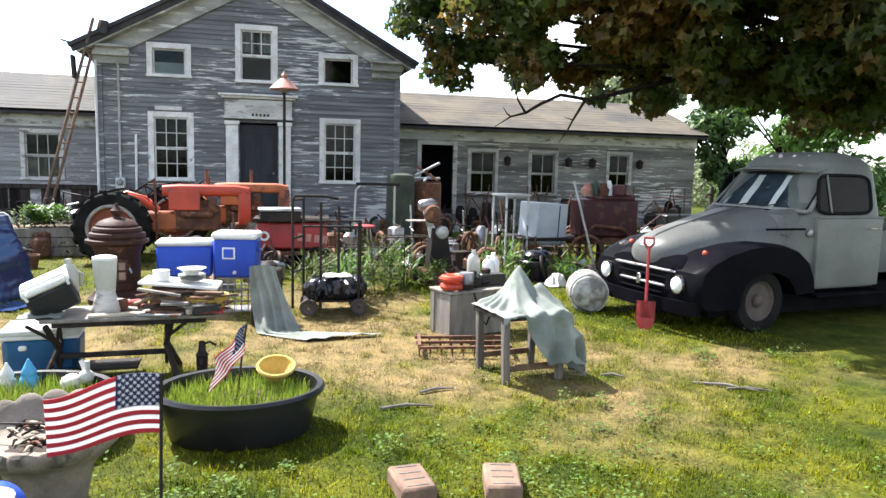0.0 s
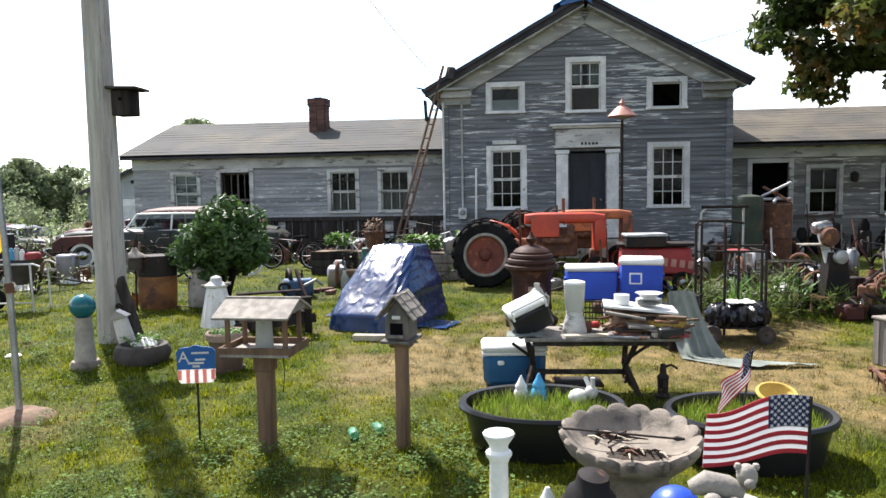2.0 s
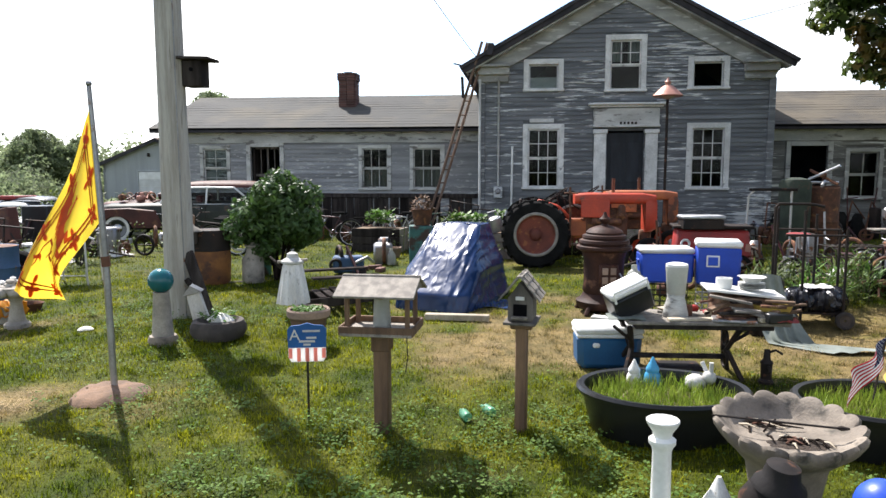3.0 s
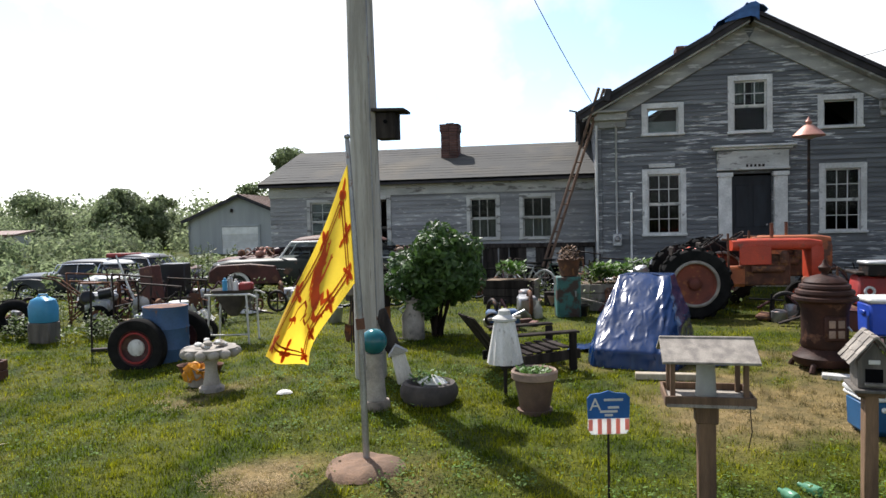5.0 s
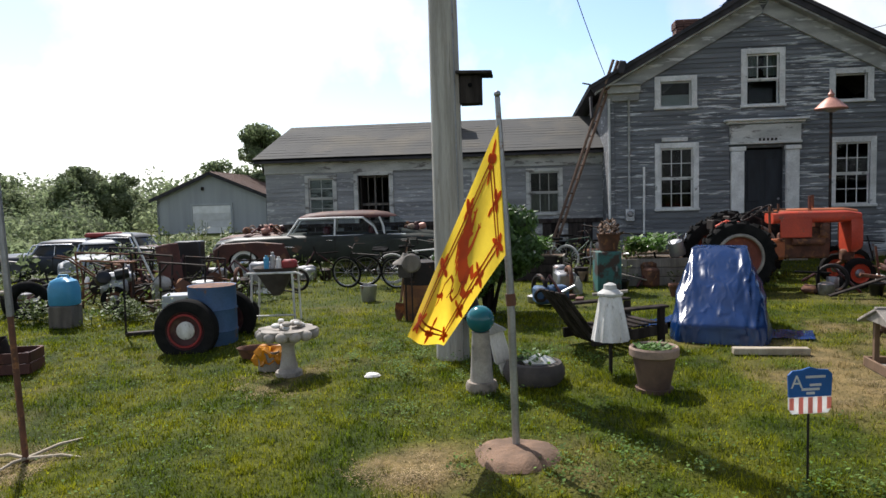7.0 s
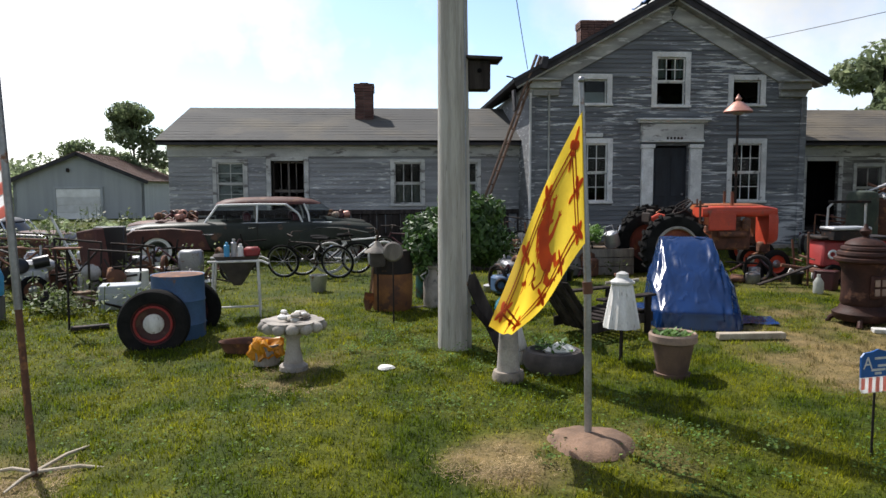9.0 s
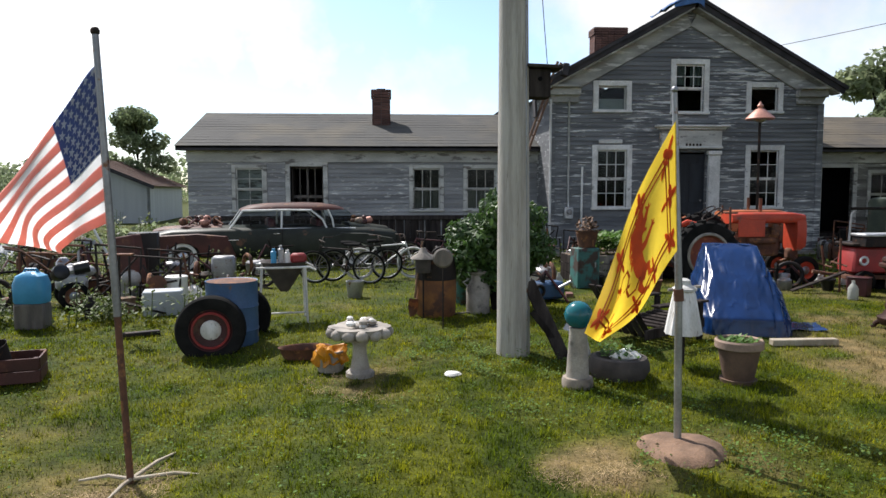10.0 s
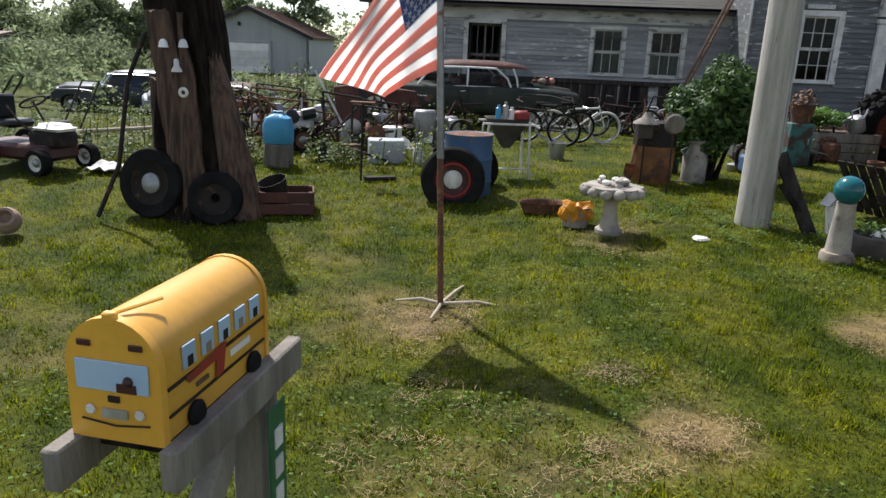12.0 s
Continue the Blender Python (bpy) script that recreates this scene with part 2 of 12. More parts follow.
M["washer"] = surf("dull_white_enamel", (0.46, 0.49, 0.52), (0.38, 0.41, 0.44), 0.5, coarse=3, bump=0.05, grain=0.15, c=(0.2, 0.14, 0.1), c_scale=5, c_lo=0.66, c_hi=0.72)
M["shell"] = surf("stained_tan_concrete", (0.3, 0.255, 0.205), (0.19, 0.16, 0.13), 0.9, coarse=6, fine=70, bump=0.35, c=(0.1, 0.09, 0.075), c_scale=6, c_lo=0.56, c_hi=0.66)
M["mulch"] = surf("dark_wet_mulch", (0.06, 0.042, 0.03), (0.03, 0.022, 0.017), 0.95, coarse=14, fine=70, bump=0.8, deep=0.02)
M["clay_block"] = surf("dusty_brown_clay_block", (0.22, 0.14, 0.095), (0.15, 0.095, 0.07), 0.9, coarse=9, bump=0.3)
M["clay"] = surf("tan_clay_pot", (0.34, 0.24, 0.18), (0.25, 0.18, 0.14), 0.85, coarse=5, bump=0.2)
M["tub"] = surf("black_plastic_tub", (0.011, 0.0115, 0.013), (0.017, 0.0175, 0.019), 0.35, bump=0.08)
M["soil"] = surf("dry_soil", (0.19, 0.13, 0.085), (0.12, 0.085, 0.055), 0.95, coarse=9, fine=60, bump=0.6)
M["mound"] = surf("packed_red_dirt", (0.25, 0.155, 0.1), (0.15, 0.095, 0.062), 0.95, coarse=7, fine=60, bump=0.6)
M["straw"] = surf("dry_straw", (0.36, 0.26, 0.13), (0.2, 0.14, 0.07), 0.9, rand=0.45, island=True)
M["leaf_bush"] = surf("bush_leaf", (0.07, 0.13, 0.03), (0.045, 0.095, 0.022), 0.5, sheer=0.3, rand=0.45, island=True, bump=0)
M["leaf_tree"] = surf("maple_leaf", (0.06, 0.095, 0.02), (0.095, 0.12, 0.026), 0.5, sheer=0.5, rand=0.5, island=True, bump=0, coarse=0.6,
                      c=(0.2, 0.11, 0.03), c_scale=0.9, c_lo=0.5, c_hi=0.62)
# paler than near leaves: the haze of distance is put into the colour
M["leaf_hazed"] = surf("haze_paled_foliage", (0.17, 0.22, 0.11), (0.25, 0.29, 0.16), 0.8, sheer=0.6, rand=0.4, island=True, bump=0, coarse=0.25)
M["leaf_pot"] = surf("garden_leaf", (0.1, 0.2, 0.03), (0.07, 0.15, 0.025), 0.55, sheer=0.35, rand=0.4, island=True, bump=0)
M["leaf_weed"] = surf("dull_weed_leaf", (0.075, 0.12, 0.022), (0.115, 0.15, 0.035), 0.6, sheer=0.35, rand=0.45, island=True, bump=0)
M["clover"] = surf("low_clover_leaf", (0.1, 0.18, 0.035), (0.14, 0.21, 0.055), 0.7, sheer=0.4, rand=0.5, island=True, bump=0, ior=1.25)
M["bark"] = surf("rough_bark", (0.032, 0.025, 0.021), (0.014, 0.011, 0.01), 0.95, ior=1.05, coarse=6, fine=25, stretch=(3, 3, 0.5), bump=0.8)
M["stove"] = surf("dark_brown_cast_iron", (0.06, 0.028, 0.021), (0.035, 0.019, 0.016), 0.6, 0.1, ior=1.25, coarse=6, bump=0.3, c=(0.16, 0.08, 0.05), c_scale=5, c_lo=0.6, c_hi=0.7)
M["bark_pale"] = surf("dry_brown_stump_wood", (0.125, 0.075, 0.052), (0.045, 0.03, 0.023), 0.95, coarse=5, fine=30, stretch=(5, 5, 0.5), bump=0.7)
M["wrap"] = surf("mottled_plastic_wrap", (0.5, 0.5, 0.47), (0.16, 0.15, 0.13), 0.3, coarse=7, fine=14, lo=0.42, hi=0.58, bump=0.5, deep=0.03)
M["cloth"] = surf("grey_green_cloth", (0.23, 0.255, 0.23), (0.14, 0.16, 0.142), 0.95, coarse=4, fine=120, bump=0.2, grain=0.2)
M["paper"] = surf("off_white_paint", (0.7, 0.69, 0.66), (0.6, 0.59, 0.56), 0.7, grain=0.15, bump=0.05)
M["yellow"] = surf("school_bus_yellow", (0.72, 0.38, 0.05), (0.64, 0.33, 0.045), 0.36, ior=1.6, grain=0.12, bump=0.04, c=(0.45, 0.25, 0.06), c_scale=5, c_lo=0.68, c_hi=0.74)
M["flag_yellow"] = surf("yellow_flag_nylon", (0.9, 0.66, 0.06), (0.86, 0.6, 0.05), 0.6, sheer=0.55, grain=0.08, bump=0.05, rand=0)
M["flag_red"] = surf("red_flag_nylon", (0.9, 0.46, 0.4), (0.87, 0.42, 0.36), 0.6, sheer=0.7, grain=0.08, bump=0.05, rand=0)
M["flag_lion"] = surf("orange_red_flag_print", (0.85, 0.13, 0.02), None, 0.6, sheer=0.5, grain=0.08, bump=0.05, rand=0)
M["flag_border"] = surf("brown_red_flag_print", (0.52, 0.1, 0.02), None, 0.6, sheer=0.5, grain=0.08, bump=0.05, rand=0)
M["flag_white"] = surf("white_flag_nylon", (0.88, 0.88, 0.87), (0.84, 0.84, 0.83), 0.6, sheer=0.7, grain=0.08, bump=0.05, rand=0)
M["cotton_red"] = surf("red_cotton_flag", (0.5, 0.035, 0.05), (0.42, 0.03, 0.045), 0.8, sheer=0.3, grain=0.1, bump=0.05, rand=0)
M["cotton_white"] = surf("white_cotton_flag", (0.72, 0.71, 0.72), (0.64, 0.63, 0.65), 0.8, sheer=0.3, grain=0.1, bump=0.05, rand=0)
M["cotton_blue"] = surf("navy_cotton_flag", (0.02, 0.025, 0.09), (0.016, 0.02, 0.07), 0.8, sheer=0.2, grain=0.1, bump=0.05, rand=0)
M["flag_blue"] = surf("navy_flag_nylon", (0.1, 0.14, 0.33), (0.085, 0.12, 0.29), 0.6, sheer=0.5, grain=0.08, bump=0.05, rand=0)
M["sign_blue"] = surf("blue_sign_face", (0.02, 0.13, 0.42), None, 0.4, grain=0.08, bump=0.02)
M["green_paint"] = surf("faded_green_paint", (0.055, 0.1, 0.07), (0.04, 0.075, 0.055), 0.7, c=(0.2, 0.12, 0.08), c_scale=5, c_lo=0.62, c_hi=0.68)
# the tree's shade over the tank is put into this darker paint
M["tank"] = surf("shaded_olive_tank_paint", (0.06, 0.075, 0.055), (0.04, 0.05, 0.04), 0.75, ior=1.25, c=(0.12, 0.08, 0.055), c_scale=4, c_lo=0.56, c_hi=0.66)
M["turq"] = surf("turquoise_paint", (0.06, 0.19, 0.17), (0.045, 0.14, 0.13), 0.7, c=(0.07, 0.045, 0.035), c_scale=5, c_lo=0.48, c_hi=0.58)
M["sign_green"] = surf("green_sign_face", (0.012, 0.13, 0.06), None, 0.4, grain=0.1, bump=0.02)
M["car_green"] = surf("dull_dark_green_car_paint", (0.032, 0.037, 0.029), (0.022, 0.025, 0.02), 0.45, ior=1.3, c=(0.13, 0.07, 0.045), c_scale=3, c_lo=0.6, c_hi=0.68, bump=0.03)
M["car_maroon"] = surf("rusted_maroon_car_paint", (0.11, 0.042, 0.034), (0.07, 0.032, 0.027), 0.6, ior=1.3, c=(0.17, 0.08, 0.045), c_scale=3.5, bump=0.06)
# cab and hood greys are lowered to hold the shade under the tree
M["truck_cab"] = surf("shaded_chalky_truck_grey", (0.17, 0.18, 0.16), (0.13, 0.137, 0.122), 0.55, coarse=2, c=(0.2, 0.13, 0.09), c_scale=4, c_lo=0.66, c_hi=0.72, bump=0.04)
M["truck_hood"] = surf("shaded_dull_truck_grey", (0.105, 0.11, 0.105), (0.075, 0.079, 0.076), 0.42, coarse=2, bump=0.04)
M["truck_black"] = surf("black_truck_paint", (0.004, 0.004, 0.006), (0.006, 0.006, 0.008), 0.4, bump=0.02, grain=0.15, ior=1.08, c=(0.08, 0.035, 0.02), c_scale=2.4, c_lo=0.68, c_hi=0.72)
M["wheel_dusty"] = surf("dusty_brown_steel_wheel", (0.11, 0.085, 0.07), (0.07, 0.055, 0.046), 0.8, coarse=6, bump=0.2)
M["white_car"] = surf("white_car_paint", (0.27, 0.3, 0.33), None, 0.55, bump=0.02)
M["dark_car"] = surf("dark_navy_car_paint", (0.025, 0.028, 0.04), None, 0.35, bump=0.02)
M["wicker"] = surf("yellow_wicker", (0.55, 0.38, 0.08), (0.4, 0.27, 0.06), 0.7, fine=90, bump=0.5)
M["metal_siding"] = surf("pale_metal_siding", (0.42, 0.44, 0.45), (0.36, 0.38, 0.39), 0.55, coarse=0.6, stretch=(5, 5, 0.3))
M["brown_roof"] = surf("brown_metal_roof", (0.17, 0.1, 0.075), (0.13, 0.08, 0.06), 0.7)
M["plastic_clear"] = surf("milky_clear_plastic", (0.55, 0.56, 0.52), (0.45, 0.46, 0.42), 0.25, grain=0.1, bump=0.03, sheer=0.4)
M["green_glass"] = surf("mint_plastic", (0.25, 0.6, 0.38), None, 0.25, grain=0.1, sheer=0.4, bump=0.02)
M["copper"] = surf("pink_copper_shade", (0.5, 0.25, 0.19), (0.38, 0.18, 0.14), 0.5, 0.2, coarse=5)
M["orange_bag"] = surf("orange_yellow_plastic_bag", (0.8, 0.36, 0.02), (0.7, 0.28, 0.02), 0.4, sheer=0.3, bump=0.1)
M["bag_black"] = surf("black_bin_bag", (0.015, 0.015, 0.02), None, 0.25, fine=20, bump=0.7)

for n in M["tarp"].node_tree.nodes:                # long sharp creases in the sheet
    if n.type == "TEX_NOISE" and abs(n.inputs["Scale"].default_value - 9.5) < 0.1:
        n.noise_type = "RIDGED_MULTIFRACTAL"
        n.inputs["Detail"].default_value = 3.5
        n.inputs["Distortion"].default_value = 0.6
        n.inputs["Lacunarity"].default_value = 2.3


def glass(name, tint=(0.9, 0.95, 0.95), rough=0.02, clear=0.75):
    m = bpy.data.materials.new(name)
    m.use_nodes = True
    nt = m.node_tree
    bs = nt.nodes["Principled BSDF"]
    tr = node(nt, "ShaderNodeBsdfTransparent", Color=(*tint, 1))
    gl = node(nt, "ShaderNodeBsdfGlossy", Roughness=rough)
    wob = node(nt, "ShaderNodeTexNoise", Scale=2.0)
    bp = node(nt, "ShaderNodeBump", Strength=0.06, Distance=0.02)
    nt.links.new(wob.outputs["Fac"], bp.inputs["Height"])
    nt.links.new(bp.outputs["Normal"], gl.inputs["Normal"])
    mx = node(nt, "ShaderNodeMixShader", Fac=0.009)
    nt.links.new(tr.outputs[0], mx.inputs[1])
    nt.links.new(gl.outputs[0], mx.inputs[2])
    nt.links.new(mx.outputs[0], nt.nodes["Material Output"].inputs["Surface"])
    nt.nodes.remove(bs)
    return m


M["glass"] = glass("old_window_glass", (0.75, 0.79, 0.79))


# ---- mesh building ----
class Shape:
    """Vertices and faces of one mesh, in its thing's own metres."""

    def __init__(self):
        self.v, self.f = [], []

    def add(self, verts, faces, m=None):
        k = len(self.v)
        self.v += [tuple(m @ Vector(p)) for p in verts] if m is not None else [tuple(p) for p in verts]
        self.f += [tuple(i + k for i in face) for face in faces]
        return self

    def box(self, c, s, m=None, b=0.0, taper=1.0):
        """A box about c of size s, its edges cut off by b, its top scaled by taper."""
        c, h = Vector(c), Vector(s) / 2
        b = min(b, 0.45 * min(s))
        corners = [(i, j, k) for i in (-1, 1) for j in (-1, 1) for k in (-1, 1)]
        if b <= 0:
            verts = [(sg[0] * h.x, sg[1] * h.y, sg[2] * h.z) for sg in corners]
            faces = [(0, 1, 3, 2), (4, 6, 7, 5), (0, 4, 5, 1), (2, 3, 7, 6), (0, 2, 6, 4), (1, 5, 7, 3)]
        else:
            verts, at = [], {}
            for sg in corners:
                for a in range(3):
                    at[sg, a] = len(verts)
                    verts.append(tuple(sg[i] * (h[i] - (0 if i == a else b)) for i in range(3)))
            faces = []
            for a in range(3):
                o, p = [i for i in range(3) if i != a]
                for s1 in (-1, 1):
                    q = []
                    for u, w in ((-1, -1), (1, -1), (1, 1), (-1, 1)):
                        sg = [0, 0, 0]
                        sg[a], sg[o], sg[p] = s1, u, w
                        q.append(at[tuple(sg), a])
                    faces.append(tuple(q))
            for a, o, p in ((0, 1, 2), (0, 2, 1), (1, 2, 0)):
                for s1 in (-1, 1):
                    for s2 in (-1, 1):
                        e = []
                        for w in (-1, 1):
                            sg = [0, 0, 0]
                            sg[a], sg[o], sg[p] = s1, s2, w
                            e.append((at[tuple(sg), a], at[tuple(sg), o]))
                        faces.append((e[0][0], e[0][1], e[1][1], e[1][0]))
            faces += [tuple(at[sg, a] for a in range(3)) for sg in corners]
        out = []
        for face in faces:
            p = [Vector(verts[i]) for i in face]
            mid = sum(p, Vector()) / len(p)
            out.append(face if (p[1] - p[0]).cross(p[2] - p[0]).dot(mid) >= 0 else face[::-1])
        if taper != 1.0:
            verts = [(x * (taper if z > 0 else 1), y * (taper if z > 0 else 1), z) for x, y, z in verts]
        return self.add([Vector(p) + c for p in verts], out, m)

    def lathe(self, profile, n=20, m=None, wave=0.0, waves=0, caps=True):
        """A turned form about z from (radius, height) pairs; wave scallops its outline."""
        verts, faces = [], []
        for r, z in profile:
            for i in range(n):
                a = 2 * math.pi * i / n
                q = max(r, 1e-4) * (1 + wave * math.cos(waves * a))
                verts.append((q * math.cos(a), q * math.sin(a), z))
        for j in range(len(profile) - 1):
            for i in range(n):
                k = (i + 1) % n
                faces.append((j * n + i, j * n + k, (j + 1) * n + k, (j + 1) * n + i))
        if caps:
            faces.append(tuple(range(n - 1, -1, -1)))
            faces.append(tuple(range((len(profile) - 1) * n, len(profile) * n)))
        return self.add(verts, faces, m)

    def tube(self, pts, r, n=8, m=None):
        """A round bar along points; r is one radius or one for each point."""
        pts = [Vector(p) for p in pts]
        rs = r if isinstance(r, (list, tuple)) else [r] * len(pts)
        verts, faces, side = [], [], None
        for j, p in enumerate(pts):
            d = (pts[min(j + 1, len(pts) - 1)] - pts[max(j - 1, 0)]).normalized()
            ref = side if side is not None else (Vector((0, 0, 1)) if abs(d.z) < 0.9 else Vector((1, 0, 0)))
            side = (ref - d * ref.dot(d)).normalized()
            up = d.cross(side)
            for i in range(n):
                a = 2 * math.pi * i / n
                verts.append(p + (side * math.cos(a) + up * math.sin(a)) * rs[j])
        for j in range(len(pts) - 1):
            for i in range(n):
                k = (i + 1) % n
                faces.append((j * n + i, j * n + k, (j + 1) * n + k, (j + 1) * n + i))
        faces.append(tuple(range(n - 1, -1, -1)))
        faces.append(tuple(range((len(pts) - 1) * n, len(pts) * n)))
        return self.add(verts, faces, m)

    def ring(self, c, r, t, axis="y", n=28, k=8, m=None, arc=(0, 360)):
        """A torus, or a piece of one, about an axis."""
        a0, a1 = radians(arc[0]), radians(arc[1])
        whole = arc[1] - arc[0] >= 360
        pts = []
        for i in range(n + (0 if whole else 1)):
            a = a0 + (a1 - a0) * i / n
            u, w = r * math.cos(a), r * math.sin(a)
            pts.append(Vector(c) + Vector({"y": (u, 0, w), "x": (0, u, w), "z": (u, w, 0)}[axis]))
        if not whole:
            return self.tube(pts, t, k, m)
        ax = Vector({"y": (0, 1, 0), "x": (1, 0, 0), "z": (0, 0, 1)}[axis])
        verts, faces = [], []
        for p in pts:
            out = (p - Vector(c)).normalized()
            for i in range(k):
                b = 2 * math.pi * i / k
                verts.append(p + (out * math.cos(b) + ax * math.sin(b)) * t)
        for j in range(n):
            for i in range(k):
                q, l = (i + 1) % k, (j + 1) % n
                faces.append((j * k + i, j * k + q, l * k + q, l * k + i))
        return self.add(verts, faces, m)

    def ball(self, c, r, n=16, m=None, squash=1.0):
        prof = [(r * math.sin(math.pi * i / (n // 2)), -r * squash * math.cos(math.pi * i / (n // 2))) for i in range(n // 2 + 1)]
        mm = Matrix.Translation(c)
        return self.lathe(prof, n, mm if m is None else m @ mm)

    def prism(self, outline, y0, y1, m=None):
        """A closed outline in x and z, drawn out from y0 to y1."""
        n = len(outline)
        verts = [(x, y0, z) for x, z in outline] + [(x, y1, z) for x, z in outline]
        area = sum(outline[i][0] * outline[(i + 1) % n][1] - outline[(i + 1) % n][0] * outline[i][1] for i in range(n))
        faces = [tuple(range(n)), tuple(range(2 * n - 1, n - 1, -1))] + [(i, i + n, (i + 1) % n + n, (i + 1) % n) for i in range(n)]
        if (area < 0) != (y1 < y0):
            faces = [q[::-1] for q in faces]
        return self.add(verts, faces, m)

    def loft(self, rings, m=None, caps=True):
        n = len(rings[0])
        verts = [p for r in rings for p in r]
        faces = [(j * n + i, j * n + (i + 1) % n, (j + 1) * n + (i + 1) % n, (j + 1) * n + i) for j in range(len(rings) - 1) for i in range(n)]
        if caps:
            faces += [tuple(range(n - 1, -1, -1)), tuple(range((len(rings) - 1) * n, len(rings) * n))]
        return self.add(verts, faces, m)

    def sheet(self, grid, thick=0.0, m=None):
        """A skin over a grid of points, with a back at thick if given."""
        h, w = len(grid), len(grid[0])
        verts = [p for row in grid for p in row]
        faces = [(j * w + i, j * w + i + 1, (j + 1) * w + i + 1, (j + 1) * w + i) for j in range(h - 1) for i in range(w - 1)]
        if thick:
            k = len(verts)
            verts = verts + [Vector(p) - Vector((0, 0, thick)) for p in verts]
            faces = faces + [tuple(i + k for i in q[::-1]) for q in faces]
            rim = [i for i in range(w)] + [j * w + w - 1 for j in range(1, h)] + [(h - 1) * w + i for i in range(w - 2, -1, -1)] + [j * w for j in range(h - 2, 0, -1)]
            faces += [(rim[i], rim[i] + k, rim[(i + 1) % len(rim)] + k, rim[(i + 1) % len(rim)]) for i in range(len(rim))]
        return self.add(verts, faces, m)

    def mesh(self, name, mat, smooth=38):
        me = bpy.data.meshes.new(name)
        me.from_pydata(self.v, [], self.f)
        me.materials.append(M[mat] if isinstance(mat, str) else mat)
        if smooth:
            me.polygons.foreach_set("use_smooth", [True] * len(me.polygons))
            me.set_sharp_from_angle(angle=radians(smooth))
        me.update()
        return me


def thing(name, x, y, z=None, rz=0.0, label="", category="", group="", kind="", rx=0.0, ry=0.0):
    ob = new(name)
    ob.empty_display_size = 0.1
    ob.matrix_world = pose(x, y, gz(x, y) if z is None else z, rx, ry, rz)
    return tagged(ob, label, category, group, kind)


def part(name, shape, mat, parent=None, label="", smooth=38):
    ob = new(name, shape.mesh(name, mat, smooth))
    if parent is not None:
        ob.parent = parent
    if label:
        tagged(ob, label)
    return ob


def solo(name, shape, mat, x, y, z=None, rz=0.0, label="", category="", group="", kind="", rx=0.0, ry=0.0, smooth=38):
    """A thing that is one mesh."""
    ob = new(name, shape.mesh(name, mat, smooth))
    ob.matrix_world = pose(x, y, gz(x, y) if z is None else z, rx, ry, rz)
    return tagged(ob, label, category, group, kind)


def S():
    return Shape()


def rounded(w, h, e=0.5, n=20, zc=0.0, x=0.0):
    """A rounded ring across x: half width w, half height h."""
    out = []
    for i in range(n):
        a = 2 * math.pi * (i + 0.5) / n
        c, s = math.cos(a), math.sin(a)
        out.append((x, w * math.copysign(abs(c) ** e, c), zc + h * math.copysign(abs(s) ** e, s)))
    return out


def smoothstep(a, b, x):
    t = min(1.0, max(0.0, (x - a) / (b - a)))
    return t * t * (3 - 2 * t)


def gz(x, y):
    """The lawn's height."""
    z = 0.03 * (min(max(y, 3.0), 8.0) - 4.5)
    z -= 0.15 * smoothstep(-7.6, -9.2, x) * smoothstep(9.5, 5.5, y)
    z -= 0.15 * math.exp(-((x - 1.0) / 0.85) ** 2 - ((y - 7.75) / 0.75) ** 2)
    z -= 0.68 * smoothstep(-13.8, -17.5, x) * smoothstep(14.0, 18.5, y) * smoothstep(35, 26, y)
    return z + 0.02 * noise.noise((x * 0.5, y * 0.5, 0.0)) * smoothstep(60, 20, abs(x) + abs(y))


# dry patches: x, y, radius, strength
DRY = [(-1.6, 8.9, 0.8, 0.4), (0.9, 6.0, 1.4, 0.5), (2.0, 5.6, 1.5, 0.35), (4.2, 5.2, 1.5, 0.4), (3.2, 6.6, 1.2, 0.4), (-2.0, 6.4, 1.3, 0.5), (-2.6, 7.2, 1.1, 0.45), (-1.0, 7.6, 1.5, 0.5), (1.4, 7.8, 1.4, 0.55), (-6.15, 4.5, 0.42, 1.0), (-9.2, 4.6, 0.6, 0.55),
       (-8.9, 2.75, 0.5, 0.4), (-8.3, 2.7, 0.35, 0.35), (-7.62, 3.15, 0.3, 0.6), (-11.2, 3.6, 0.35, 0.5), (-7.7, 6.4, 0.6, 0.6), (-8.0, 2.9, 0.3, 0.4), (2.8, 4.4, 1.2, 0.35), (-7.0, 7.0, 0.6, 0.35), (-3.0, 6.2, 0.7, 0.5), (0.6, 10.5, 2.5, 0.4), (-5.0, 2.0, 1.0, 0.2)]


def dryness(x, y):
    d = 0.16 + 0.5 * noise.noise((x * 0.55, y * 0.55, 4.0)) + 0.3 * noise.noise((x * 2.3, y * 2.3, 9.0))
    d += 0.07 * smoothstep(-6.5, -8.5, x) * smoothstep(8.5, 6.5, y)
    for px, py, r, s in DRY:
        q = ((x - px) ** 2 + (y - py) ** 2) / (r * r)
        if q < 4:
            d += s * math.exp(-q * 1.4) * (1 + 0.9 * noise.noise((x * 2.2, y * 2.2, 2.0)) + 0.5 * noise.noise((x * 6, y * 6, 5.0)))
    return min(1.0, max(0.0, d))


# ---- ground ----
def steps(a, b, near0, near1, fine):
    """Grid lines: fine from near0 to near1, then ever wider out to a and b."""
    mid = list(np.arange(near0, near1 + 1e-6, fine))
    left, right, s, p, q = [], [], fine, near0, near1
    while p > a:
        s *= 1.35
        p -= s
        left.append(p)
    s = fine
    while q < b:
        s *= 1.35
        q += s
        right.append(q)
    return left[::-1] + mid + right


